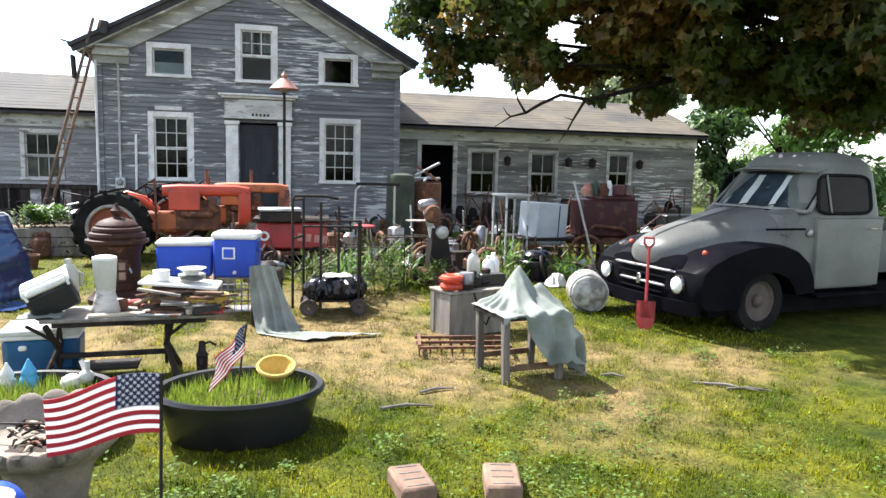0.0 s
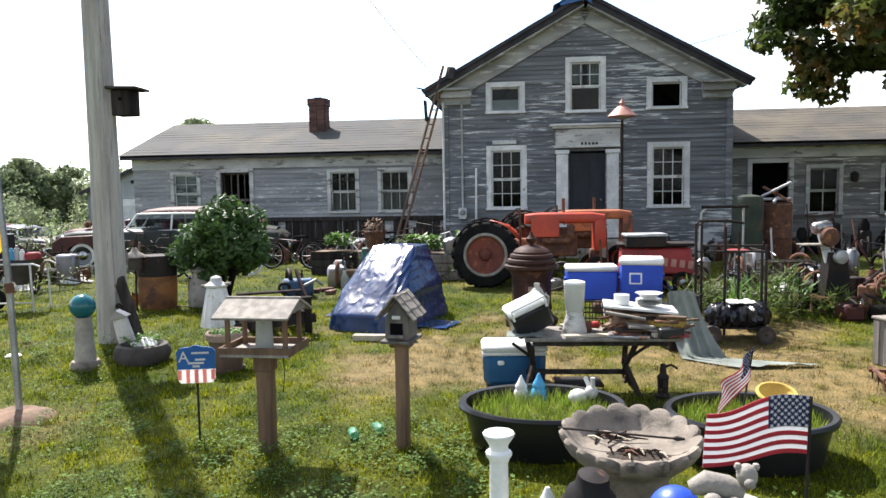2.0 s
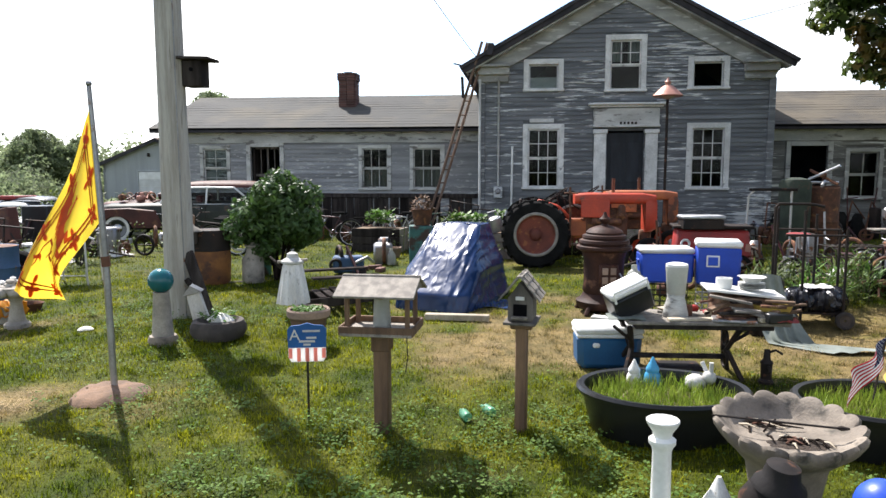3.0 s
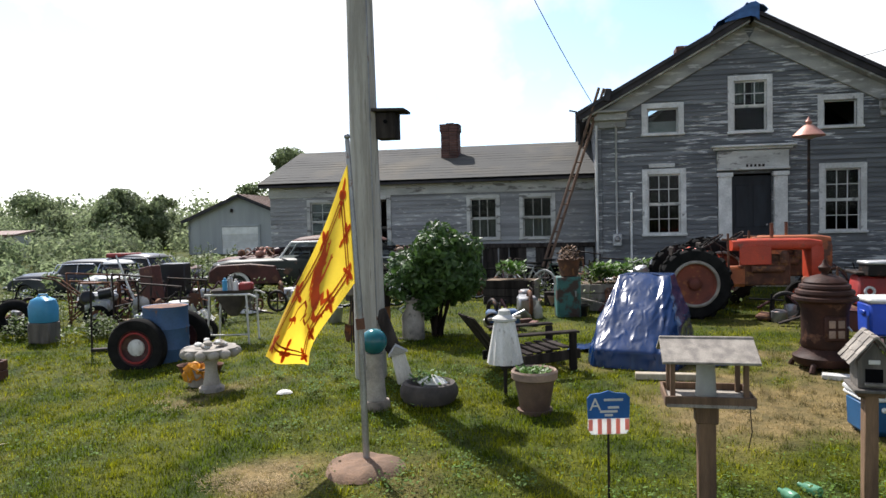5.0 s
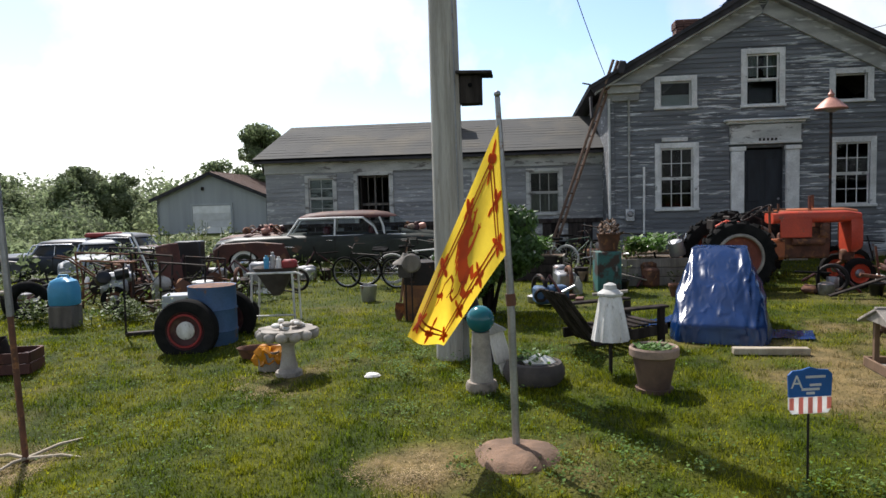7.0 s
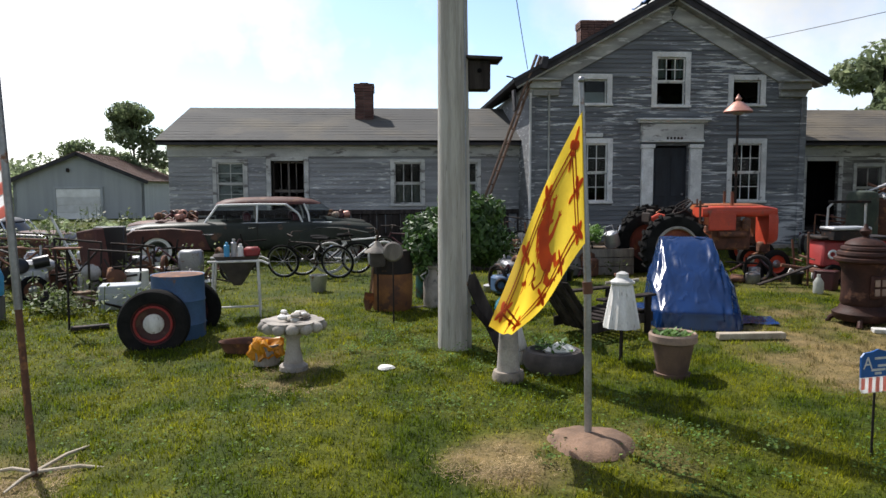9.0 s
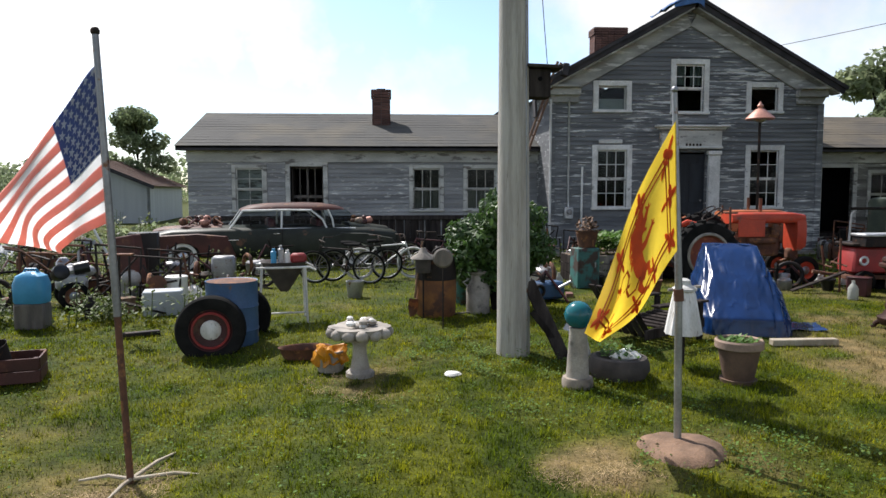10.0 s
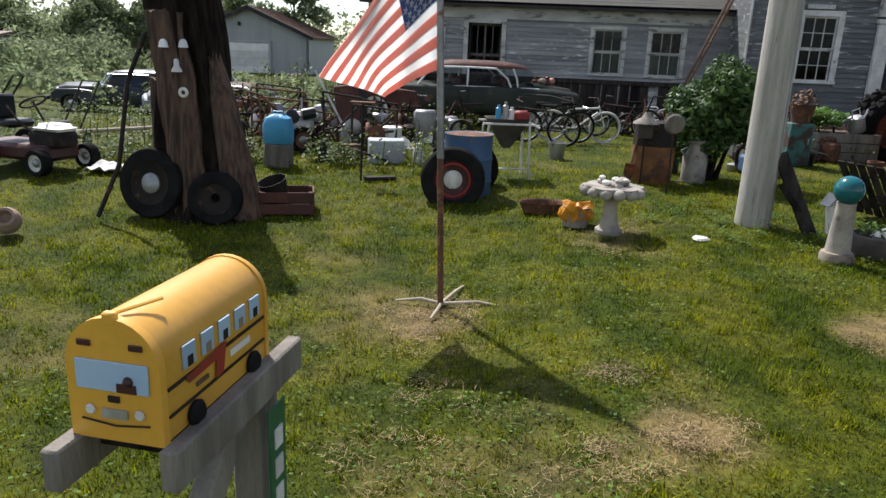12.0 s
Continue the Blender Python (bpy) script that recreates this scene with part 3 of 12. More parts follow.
def lawn_material(name, blade=False):
    m = bpy.data.materials.new(name)
    m.use_nodes = True
    nt = m.node_tree
    bs = nt.nodes["Principled BSDF"]
    at = nt.nodes.new("ShaderNodeAttribute")
    at.attribute_name = "dry"
    tc = nt.nodes.new("ShaderNodeTexCoord")
    n1 = node(nt, "ShaderNodeTexNoise", Scale=1.6, Detail=8.0)
    n2 = node(nt, "ShaderNodeTexNoise", Scale=35.0, Detail=4.0)
    for n in (n1, n2):
        nt.links.new(tc.outputs["Object"], n.inputs["Vector"])
    green = blend(nt, ramp(nt, n1.outputs["Fac"], 0.38, 0.62), (0.048, 0.08, 0.008), (0.112, 0.136, 0.014))
    straw = blend(nt, ramp(nt, n2.outputs["Fac"], 0.3, 0.7), (0.33, 0.275, 0.15), (0.19, 0.155, 0.085))
    if blade:
        one = nt.nodes.new("ShaderNodeNewGeometry").outputs["Random Per Island"]
        green = blend(nt, 1.0, green, ramp(nt, one, 0, 1, (0.36, 0.43, 0.35, 1), (3.2, 2.68, 1.4, 1)), "MULTIPLY")
        straw = blend(nt, 1.0, straw, ramp(nt, one, 0, 1, (0.6, 0.6, 0.6, 1), (1.45, 1.4, 1.3, 1)), "MULTIPLY")
    col = blend(nt, ramp(nt, at.outputs["Fac"], 0.35, 0.9), green, straw)
    n3 = node(nt, "ShaderNodeTexNoise", Scale=6.0, Detail=5.0, Roughness=0.65)
    nt.links.new(tc.outputs["Object"], n3.inputs["Vector"])
    col = blend(nt, 1.0, col, ramp(nt, n3.outputs["Fac"], 0.34, 0.66, (0.64, 0.68, 0.58, 1), (1.45, 1.38, 1.2, 1)), "MULTIPLY")
    if blade:
        tr = nt.nodes.new("ShaderNodeBsdfTranslucent")
        nt.links.new(col, tr.inputs["Color"])
        mx = node(nt, "ShaderNodeMixShader", Fac=0.5)
        nt.links.new(bs.outputs[0], mx.inputs[1])
        nt.links.new(tr.outputs[0], mx.inputs[2])
        nt.links.new(mx.outputs[0], nt.nodes["Material Output"].inputs["Surface"])
    else:
        col = blend(nt, 1.0, col, (0.7, 0.65, 0.6), "MULTIPLY")
        col = blend(nt, 0.75, col, ramp(nt, n2.outputs["Fac"], 0.3, 0.7, (0.45, 0.42, 0.4, 1), (1.15, 1.15, 1.1, 1)), "MULTIPLY")
        bp = node(nt, "ShaderNodeBump", Strength=0.7, Distance=0.03)
        nt.links.new(n2.outputs["Fac"], bp.inputs["Height"])
        nt.links.new(bp.outputs["Normal"], bs.inputs["Normal"])
    nt.links.new(col, bs.inputs["Base Color"])
    bs.inputs["Roughness"].default_value = 0.85
    bs.inputs["Specular IOR Level"].default_value = 0.12
    return m


def ground():
    xs, ys = steps(-900, 900, -16.0, 9.0, 0.2), steps(-900, 1200, -1.0, 16.0, 0.2)
    s, dry = S(), []
    for y in ys:
        for x in xs:
            s.v.append((x, y, gz(x, y)))
            dry.append(dryness(x, y) if -20 < x < 14 and -3 < y < 22 else 0.15)
    w = len(xs)
    s.f = [(j * w + i, j * w + i + 1, (j + 1) * w + i + 1, (j + 1) * w + i) for j in range(len(ys) - 1) for i in range(w - 1)]
    me = s.mesh("ground", lawn_material("lawn_soil"), 180)
    me.attributes.new("dry", "FLOAT", "POINT").data.foreach_set("value", dry)
    tagged(new("ground", me), "uneven mown lawn with dry straw-coloured patches", "lawn", kind="structure")


ground()


# ---- buildings ----
def wall_shape(x0, x1, z0, z1, y0, y1, holes):
    """A thick wall with openings cut through it."""
    xs = sorted({x0, x1, *[v for h in holes for v in h[:2] if x0 < v < x1]})
    zs = sorted({z0, z1, *[v for h in holes for v in h[2:4] if z0 < v < z1]})
    nx, nz = len(xs) - 1, len(zs) - 1

    def solid(a, b):
        if not (0 <= a < nx and 0 <= b < nz):
            return False
        mx, mz = (xs[a] + xs[a + 1]) / 2, (zs[b] + zs[b + 1]) / 2
        return not any(h[0] < mx < h[1] and h[2] < mz < h[3] for h in holes)

    verts, index, faces = [], {}, []

    def at(a, b, k):
        if (a, b, k) not in index:
            index[a, b, k] = len(verts)
            verts.append((xs[a], (y0, y1)[k], zs[b]))
        return index[a, b, k]

    for a in range(nx):
        for b in range(nz):
            if not solid(a, b):
                continue
            faces.append((at(a, b, 0), at(a + 1, b, 0), at(a + 1, b + 1, 0), at(a, b + 1, 0)))
            faces.append((at(a, b, 1), at(a, b + 1, 1), at(a + 1, b + 1, 1), at(a + 1, b, 1)))
            for da, db, p, q in ((-1, 0, (a, b + 1), (a, b)), (1, 0, (a + 1, b), (a + 1, b + 1)), (0, -1, (a, b), (a + 1, b)), (0, 1, (a + 1, b + 1), (a, b + 1))):
                if not solid(a + da, b + db):
                    faces.append((at(*q, 0), at(*p, 0), at(*p, 1), at(*q, 1)))
    return S().add(verts, faces)


def walls(shape, mat, parent):
    """Each joined piece of a wall as a part of its own."""
    root = list(range(len(shape.v)))

    def top(i):
        while root[i] != i:
            root[i] = root[root[i]]
            i = root[i]
        return i

    for f in shape.f:
        for i in f[1:]:
            root[top(i)] = top(f[0])
    pieces = collections.OrderedDict()
    for f in shape.f:
        pieces.setdefault(top(f[0]), []).append(f)
    for faces in pieces.values():
        used = sorted({i for f in faces for i in f})
        at = {i: k for k, i in enumerate(used)}
        part("wall", S().add([shape.v[i] for i in used], [tuple(at[i] for i in f) for f in faces]), mat, parent, smooth=0)


def clapboards(parent, x0, x1, z0, z1, y, holes, mat, course=0.112, gable=None, seed=1):
    """Lapped boards, one object each, in courses broken by the openings."""
    rng = random.Random(seed)
    z = z0
    while z < z1 - 0.03:
        top = min(z + course, z1)
        a, b = x0, x1
        if gable:
            a, b = gable(top)
        if b - a > 0.1:
            cuts = sorted((h[0], h[1]) for h in holes if h[2] < top - 0.01 and h[3] > z + 0.01)
            spans, p = [], a
            for u, w in cuts:
                if u > p:
                    spans.append((p, min(u, b)))
                p = max(p, w)
            if p < b:
                spans.append((p, b))
            for u, w in spans:
                if w - u < 0.04:
                    continue
                joints = [u]
                while w - joints[-1] > 4.2:
                    joints.append(joints[-1] + rng.uniform(2.2, 3.8))
                joints.append(w)
                for p, q in zip(joints, joints[1:]):
                    d, e, sag = 0.026 + rng.uniform(0, 0.006), rng.uniform(-0.004, 0.004), rng.uniform(-0.005, 0.005)
                    v = [(p + 0.002, y - d, z + e), (q - 0.002, y - d, z + e + sag), (q - 0.002, y - 0.006, top + 0.012), (p + 0.002, y - 0.006, top + 0.012),
                         (p + 0.002, y, z + e), (q - 0.002, y, z + e + sag), (q - 0.002, y, top + 0.012), (p + 0.002, y, top + 0.012)]
                    part("board", S().add(v, [(0, 1, 2, 3), (5, 4, 7, 6), (4, 0, 3, 7), (1, 5, 6, 2), (4, 5, 1, 0), (3, 2, 6, 7)]), mat, parent, smooth=0)
        z += course


def sash_window(parent, x0, x1, z0, z1, y, cols=3, rows=4, trim=0.13, mat="trim", plain_lower=False, curtain=0.0, blind=None, name="window"):
    """Outer size x0..x1, z0..z1 with its casing; sashes and single panes set in the opening."""
    f = S()
    f.box(((x0 + trim / 2), y - 0.02, (z0 + z1) / 2), (trim, 0.05, z1 - z0), b=0.006)
    f.box(((x1 - trim / 2), y - 0.02, (z0 + z1) / 2), (trim, 0.05, z1 - z0), b=0.006)
    f.box(((x0 + x1) / 2, y - 0.025, z1 - trim / 2), (x1 - x0 - 2 * trim + 0.002, 0.055, trim), b=0.006)
    f.box(((x0 + x1) / 2, y - 0.03, z0 + 0.035), (x1 - x0 + 0.04, 0.1, 0.06), b=0.008)
    w = part(name, f, mat, parent)
    a, b, c, d = x0 + trim, x1 - trim, z0 + 0.06, z1 - trim
    mid = (c + d) / 2 if rows > 1 else d
    groups = [(c, mid, rows // 2, 0.04, "sash"), (mid, d, rows - rows // 2, 0.015, "sash")] if rows > 1 else [(c, d, 1, 0.03, "sash")]
    for k, (lo, hi, rr, off, nm) in enumerate(groups):
        if plain_lower and k == 0:
            cols_k, rr = 1, 1
        else:
            cols_k = cols
        yy = y + off + 0.02
        s, e = S(), 0.035
        s.box((a + e / 2, yy, (lo + hi) / 2), (e, 0.03, hi - lo))
        s.box((b - e / 2, yy, (lo + hi) / 2), (e, 0.03, hi - lo))
        s.box(((a + b) / 2, yy, lo + e / 2), (b - a - 2 * e, 0.032, e))
        s.box(((a + b) / 2, yy, hi - e / 2), (b - a - 2 * e, 0.032, e))
        pw, ph = (b - a - 2 * e) / cols_k, (hi - lo - 2 * e) / max(rr, 1)
        for i in range(1, cols_k):
            s.box((a + e + i * pw, yy, (lo + hi) / 2), (0.018, 0.024, hi - lo - 2 * e))
        for j in range(1, rr):
            s.box(((a + b) / 2, yy, lo + e + j * ph), (b - a - 2 * e, 0.022, 0.018))
        part(nm, s, mat, w)
        for i in range(cols_k):
            for j in range(max(rr, 1)):
                g = S().box((a + e + (i + 0.5) * pw, yy, lo + e + (j + 0.5) * ph), (pw, 0.004, ph))
                part("pane", g, "glass", w, smooth=0)
    if curtain:
        s = S()
        for x_a, x_b in ((a, a + (b - a) * 0.42), (b - (b - a) * 0.42, b)):
            grid = [[(x_a + (x_b - x_a) * i / 10, y + 0.13 + 0.015 * math.sin(i * 2.1), d - (d - c) * curtain * j / 4) for i in range(11)] for j in range(5)]
            s.sheet(grid)
        part("curtain", s, "cloth", w)
    if blind:
        part("blind", S().box(((a + b) / 2, y + 0.12, c + (d - c) * blind / 2), (b - a, 0.01, (d - c) * blind)), "wood_grey" if trim < 0.11 and blind < 0.8 else "trim_old", w)
    return w


def shingle_rows(parent, p00, p10, p01, p11, rows, mat="shingle", name="shingles"):
    """Overlapping rows between the eave line p00-p10 and the ridge line p01-p11."""
    p00, p10, p01, p11 = map(Vector, (p00, p10, p01, p11))
    nrm = (p10 - p00).cross(p01 - p00).normalized()
    if nrm.z < 0:
        nrm = -nrm
    s = S()
    for j in range(rows):
        u, w = j / rows, (j + 1.12) / rows
        w = min(w, 1.0)
        n = 14
        for i in range(n):
            a, b = i / n, (i + 1) / n
            sag = 0.003 * math.sin(3.0 * a * math.pi + j)
            q = [p00.lerp(p10, a).lerp(p01.lerp(p11, a), u) + nrm * (0.008 + sag), p00.lerp(p10, b).lerp(p01.lerp(p11, b), u) + nrm * (0.008 + sag),
                 p00.lerp(p10, b).lerp(p01.lerp(p11, b), w) + nrm * 0.003, p00.lerp(p10, a).lerp(p01.lerp(p11, a), w) + nrm * 0.006]
            low = [v - nrm * 0.008 for v in q[:2]]
            s.add(q + low, [(0, 1, 2, 3), (4, 5, 1, 0)])
    ob = part(name, s, mat, parent, smooth=0)
    tagged(ob, kind="stuff")


def chimney(parent, x, y, z0, z1, w, d):
    c = part("chimney", S().box((x, y, (z0 + z1) / 2), (w - 0.03, d - 0.03, z1 - z0)), "mortar", parent, "red brick chimney")
    z, k = z0, 0
    while z < z1 - 0.02:
        grow = 0.03 if z > z1 - 0.22 else 0.0
        for side in range(4):
            ln = (w if side % 2 == 0 else d) + 2 * grow
            n = max(2, round(ln / 0.21))
            for i in range(n):
                u = -ln / 2 + (i + 0.5) * ln / n
                size = (ln / n - 0.012, 0.06, 0.062)
                at = [(u, -(d / 2 + grow)), (w / 2 + grow, u), (u, d / 2 + grow), (-(w / 2 + grow), u)][side]
                b = S().box((x + at[0], y + at[1], z + 0.035), size if side % 2 == 0 else (size[1], size[0], size[2]))
                part("brick", b, "brick", c, smooth=0)
        z += 0.075
        k += 1
    part("flue", S().box((x, y, z1 + 0.03), (w * 0.5, d * 0.5, 0.08)), "black", c)


HX0, HX1, HY, HE, HA = -3.42, 3.68, 17.82, 4.28, 6.22
HMID = (HX0 + HX1) / 2


def house():
    h = thing("house", HMID, HY, 0.0, label="weathered grey clapboard farmhouse with peeling white trim and gabled front", category="house")
    ox = HMID
    W = (HX1 - HX0) / 2
    slope = (HA - HE) / W
    door = (-0.25 - ox, 0.65 - ox, 0.55, 2.72)
    wins = [(-2.32, -1.3, 1.27, 2.9), (1.66, 2.68, 1.27, 2.9), (-2.32, -1.34, 3.69, 4.48), (1.63, 2.6, 3.69, 4.48), (-0.34, 0.65, 3.66, 5.03)]
    wins = [(a - ox, b - ox, c, d) for a, b, c, d in wins]
    inner = [(a + 0.12, b - 0.12, c + 0.05, d - 0.12) for a, b, c, d in wins]
    s = wall_shape(-W, W, 0.15, HE, 0.0, 0.16, inner + [door])
    xs = sorted({-W, W, 0.0, inner[4][0], inner[4][1], inner[2][0], inner[2][1], inner[3][0], inner[3][1]})
    for a, b in zip(xs, xs[1:]):
        za, zb = HE + slope * (W - abs(a)), HE + slope * (W - abs(b))
        base = HE
        for w in inner[2:]:
            if w[0] - 0.001 <= a and b <= w[1] + 0.001:
                base = w[3]
        s.prism([(a, base), (b, base), (b, zb), (a, za)], 0.0, 0.16)
    walls(s, "siding", h)
    D = 10.0
    for sx in (-1, 1):
        part("wall", S().box((sx * (W - 0.08), D / 2 + 0.08, 2.2), (0.16, D - 0.16, 4.1)), "siding", h, smooth=0)
    part("wall", S().prism([(-W, 0.15), (W, 0.15), (W, HE), (0, HA), (-W, HE)], D, D + 0.16), "siding", h, smooth=0)
    part("floor", S().box((0, D / 2 + 0.1, 0.45), (2 * W - 0.4, D - 0.3, 0.1)), "wood_dark", h)
    part("floor", S().box((0, D / 2 + 0.1, 3.3), (2 * W - 0.4, D - 0.3, 0.1)), "wood_dark", h)
    # added boards behind the windows, coloured dark so the rooms read unlit
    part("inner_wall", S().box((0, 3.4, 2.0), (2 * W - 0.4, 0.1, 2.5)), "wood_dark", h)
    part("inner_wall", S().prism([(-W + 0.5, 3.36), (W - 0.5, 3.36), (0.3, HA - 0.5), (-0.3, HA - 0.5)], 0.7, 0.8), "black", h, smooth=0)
    part("foundation", S().box((0, 0.1, 0.06), (2 * W - 0.06, 0.3, 0.3), b=0.02), "concrete", h)
    holes = [(a + 0.005, b - 0.005, c - 0.0, d) for a, b, c, d in wins] + [(-0.6 - ox, 0.99 - ox, 0.3, 3.33)]
    clapboards(h, -W + 0.14, W - 0.14, 0.2, HE + 0.02, 0.0, holes, "siding", seed=3)
    clapboards(h, -W, W, HE + 0.02, HA - 0.3, 0.0, holes, "siding", gable=lambda z: (-(W - 0.25) * (1 - (z - HE) / (HA - HE)) + 0.1, (W - 0.25) * (1 - (z - HE) / (HA - HE)) - 0.1), seed=4)
    for sx in (-1, 1):
        part("corner_board", S().box((sx * (W - 0.07), -0.03, 2.1), (0.15, 0.06, 3.7), b=0.008), "siding", h)
        # eave return with its mouldings
        r = S().box((sx * (W - 0.36), -0.11, 4.2), (0.78, 0.2, 0.2), b=0.015)
        r.box((sx * (W - 0.4), -0.06, 4.02), (0.66, 0.1, 0.18), b=0.012)
        r.box((sx * (W - 0.32), -0.17, 4.31), (0.9, 0.32, 0.06), b=0.01)
        part("eave_return", r, "trim_rake", h)
        # raking frieze, soffit and fascia
        over = 0.35 if sx < 0 else 0.27
        ln = math.hypot(W + over, (W + over) * slope)
        ang = math.degrees(math.atan(slope))
        m = pose(0, 0, HA - 0.02, 0, sx * ang, 0) @ pose(sx * ln / 2, 0, 0)
        part("rake_frieze", S().box((-sx * 0.03, -0.05, -0.16), (ln - 0.36, 0.08, 0.34), m, b=0.01), "trim_rake", h)
        part("rake_soffit", S().box((-sx * 0.02, -0.18, 0.03), (ln - 0.1, 0.36, 0.05), m, b=0.01), "trim_rake", h)
        part("rake_fascia", S().box((0, -0.37, 0.125), (ln, 0.05, 0.16), m, b=0.01), "roof_dark", h)
        part("roof", S().box((0, D / 2 - 0.1, 0.21), (ln + 0.02, D + 0.7, 0.08), m), "roof_dark", h, smooth=0)
        x_e = sx * (W + over + 0.01)
        shingle_rows(h, (x_e, -0.42, HA - 0.02 - (W + over + 0.01) * slope + 0.27), (x_e, D + 0.3, HA - 0.02 - (W + over + 0.01) * slope + 0.27), (sx * 0.01, -0.42, HA + 0.27), (sx * 0.01, D + 0.3, HA + 0.27), 22)
    # tarpaulin lashed over the gable peak
    grid = []
    for j in range(9):
        v = j / 8
        row = []
        for i in range(13):
            u = -0.78 + 1.1 * i / 12
            x = u
            row.append((x, -0.5 + 1.2 * v + 0.03 * noise.noise((i * 0.7, j, 3)), HA + 0.36 - abs(x) * slope + 0.09 * noise.noise((i * 0.8, j * 0.8, 1)) + 0.04))
        grid.append(row)
    part("roof_tarp", S().sheet(grid, 0.01), "tarp_faded", h, "wrinkled blue tarpaulin over the gable peak")
    drop = [[(-0.62 + 0.75 * i / 8, -0.5 - 0.02 * noise.noise((i, j, 5)), HA + 0.34 - abs(-0.62 + 0.75 * i / 8) * slope - (0.05 + 0.26 * (i / 8)) * j / 4) for i in range(9)] for j in range(5)]
    part("tarp_flap", S().sheet([[(p[0], p[1] - 0.01, p[2] + 0.06) for p in r] for r in drop[:3]]), "tarp_faded", h)
    part("tarp_flap", S().sheet(drop), "tarp_faded", h)
    # doorway
    e = S().box((0.195 - ox, -0.1, 3.36), (1.86, 0.34, 0.05), b=0.012)
    e.box((0.195 - ox, -0.06, 3.31), (1.74, 0.24, 0.06), b=0.012)
    part("door_cap", e, "trim", h)
    part("entablature", S().box((0.195 - ox, -0.05, 3.03), (1.58, 0.16, 0.46), b=0.01).box((0.195 - ox, -0.06, 2.83), (1.62, 0.2, 0.06), b=0.01), "trim_old", h)
    for x in (-0.425, 0.815):
        p = S().box((x - ox, -0.06, 1.6), (0.29, 0.12, 2.1), b=0.012).box((x - ox, -0.07, 2.7), (0.35, 0.16, 0.1), b=0.012).box((x - ox, -0.07, 0.62), (0.34, 0.16, 0.14), b=0.012)
        part("pilaster", p, "trim", h)
    d = part("door", S().box((0.2 - ox, 0.14, 1.62), (0.9, 0.05, 2.12), b=0.006), "door_slate", h, "dark slate-blue door")
    for pz, ph in ((1.0, 0.62), (1.95, 1.0)):
        for px in (-0.2, 0.2):
            part("door_panel", S().box((0.2 + px - ox, 0.11, pz), (0.3, 0.016, ph), b=0.006), "door_slate", d)
    part("door_step", S().box((0.2 - ox, -0.35, 0.27), (1.5, 0.7, 0.5), b=0.02), "concrete", h)
    part("door_handle", S().ball((0.55 - ox, 0.085, 1.5), 0.03), "steel", d)
    # lettered board over the door, its marks too worn to read
    for i in range(5):
        part("sign_bar", S().box((0.06 + 0.09 * i - ox, -0.135, 2.9), (0.05, 0.008, 0.06)), "iron", h)
    for k, (a, b, c, d2) in enumerate(wins):
        if k < 2:
            sash_window(h, a, b, c, d2, 0.0, 3, 4, curtain=0.0)
        elif k < 4:
            sash_window(h, a, b, c, d2, 0.0, 1, 1, curtain=0.0, blind=0.5 if k == 2 else None)
        else:
            sash_window(h, a, b, c, d2, 0.0, 3, 4, plain_lower=True, curtain=0.42)
        if k < 1:
            part("lintel", S().box(((a + b) / 2 - 0.05, -0.03, d2 + 0.08), (0.6, 0.05, 0.1), b=0.01), "trim", h)
    # meter and conduits
    mt = part("meter_box", S().box((-2.93 - ox, -0.1, 1.2), (0.22, 0.14, 0.3), b=0.02), "galv", h, "grey electric meter box")
    part("meter_dial", S().lathe([(0.07, 0), (0.07, 0.06), (0.05, 0.08)], 16, pose(-2.93 - ox, -0.17, 1.23, 90)), "steel", mt)
    part("conduit", S().tube([(-2.93 - ox, -0.06, 1.35), (-2.93 - ox, -0.06, 3.9), (-2.95 - ox, -0.12, 4.0)], 0.028), "galv", h)
    part("pipe", S().tube([(-2.6 - ox, -0.09, 0.15), (-2.58 - ox, -0.06, 2.35)], 0.028), "trim", h)
    part("downpipe", S().tube([(-3.4 - ox, -0.09, 0.3), (-3.4 - ox, -0.09, 4.0)], 0.03), "trim", h)
    # broken gutter hanging off the left eave
    g = S().box((-W - 0.33, -0.25, 4.17), (0.16, 0.5, 0.3), pose(0, 0, 0, 0, 8, 0), b=0.02)
    part("gutter_strap", S().tube([(-W - 0.2, -0.3, 4.1), (-W - 0.45, -0.35, 4.32), (-W - 0.62, -0.35, 4.36)], 0.02), "roof_dark", h)
    part("hanging_board", S().box((-W - 0.2, -0.2, 4.0), (0.05, 0.3, 0.5), pose(0, 0, 0, 0, -3, 0)), "roof_dark", h)
    part("broken_gutter", g, "roof_dark", h)
    chimney(h, -0.35, 5.6, 5.2, 6.95, 1.0, 0.6)
    return h


house()


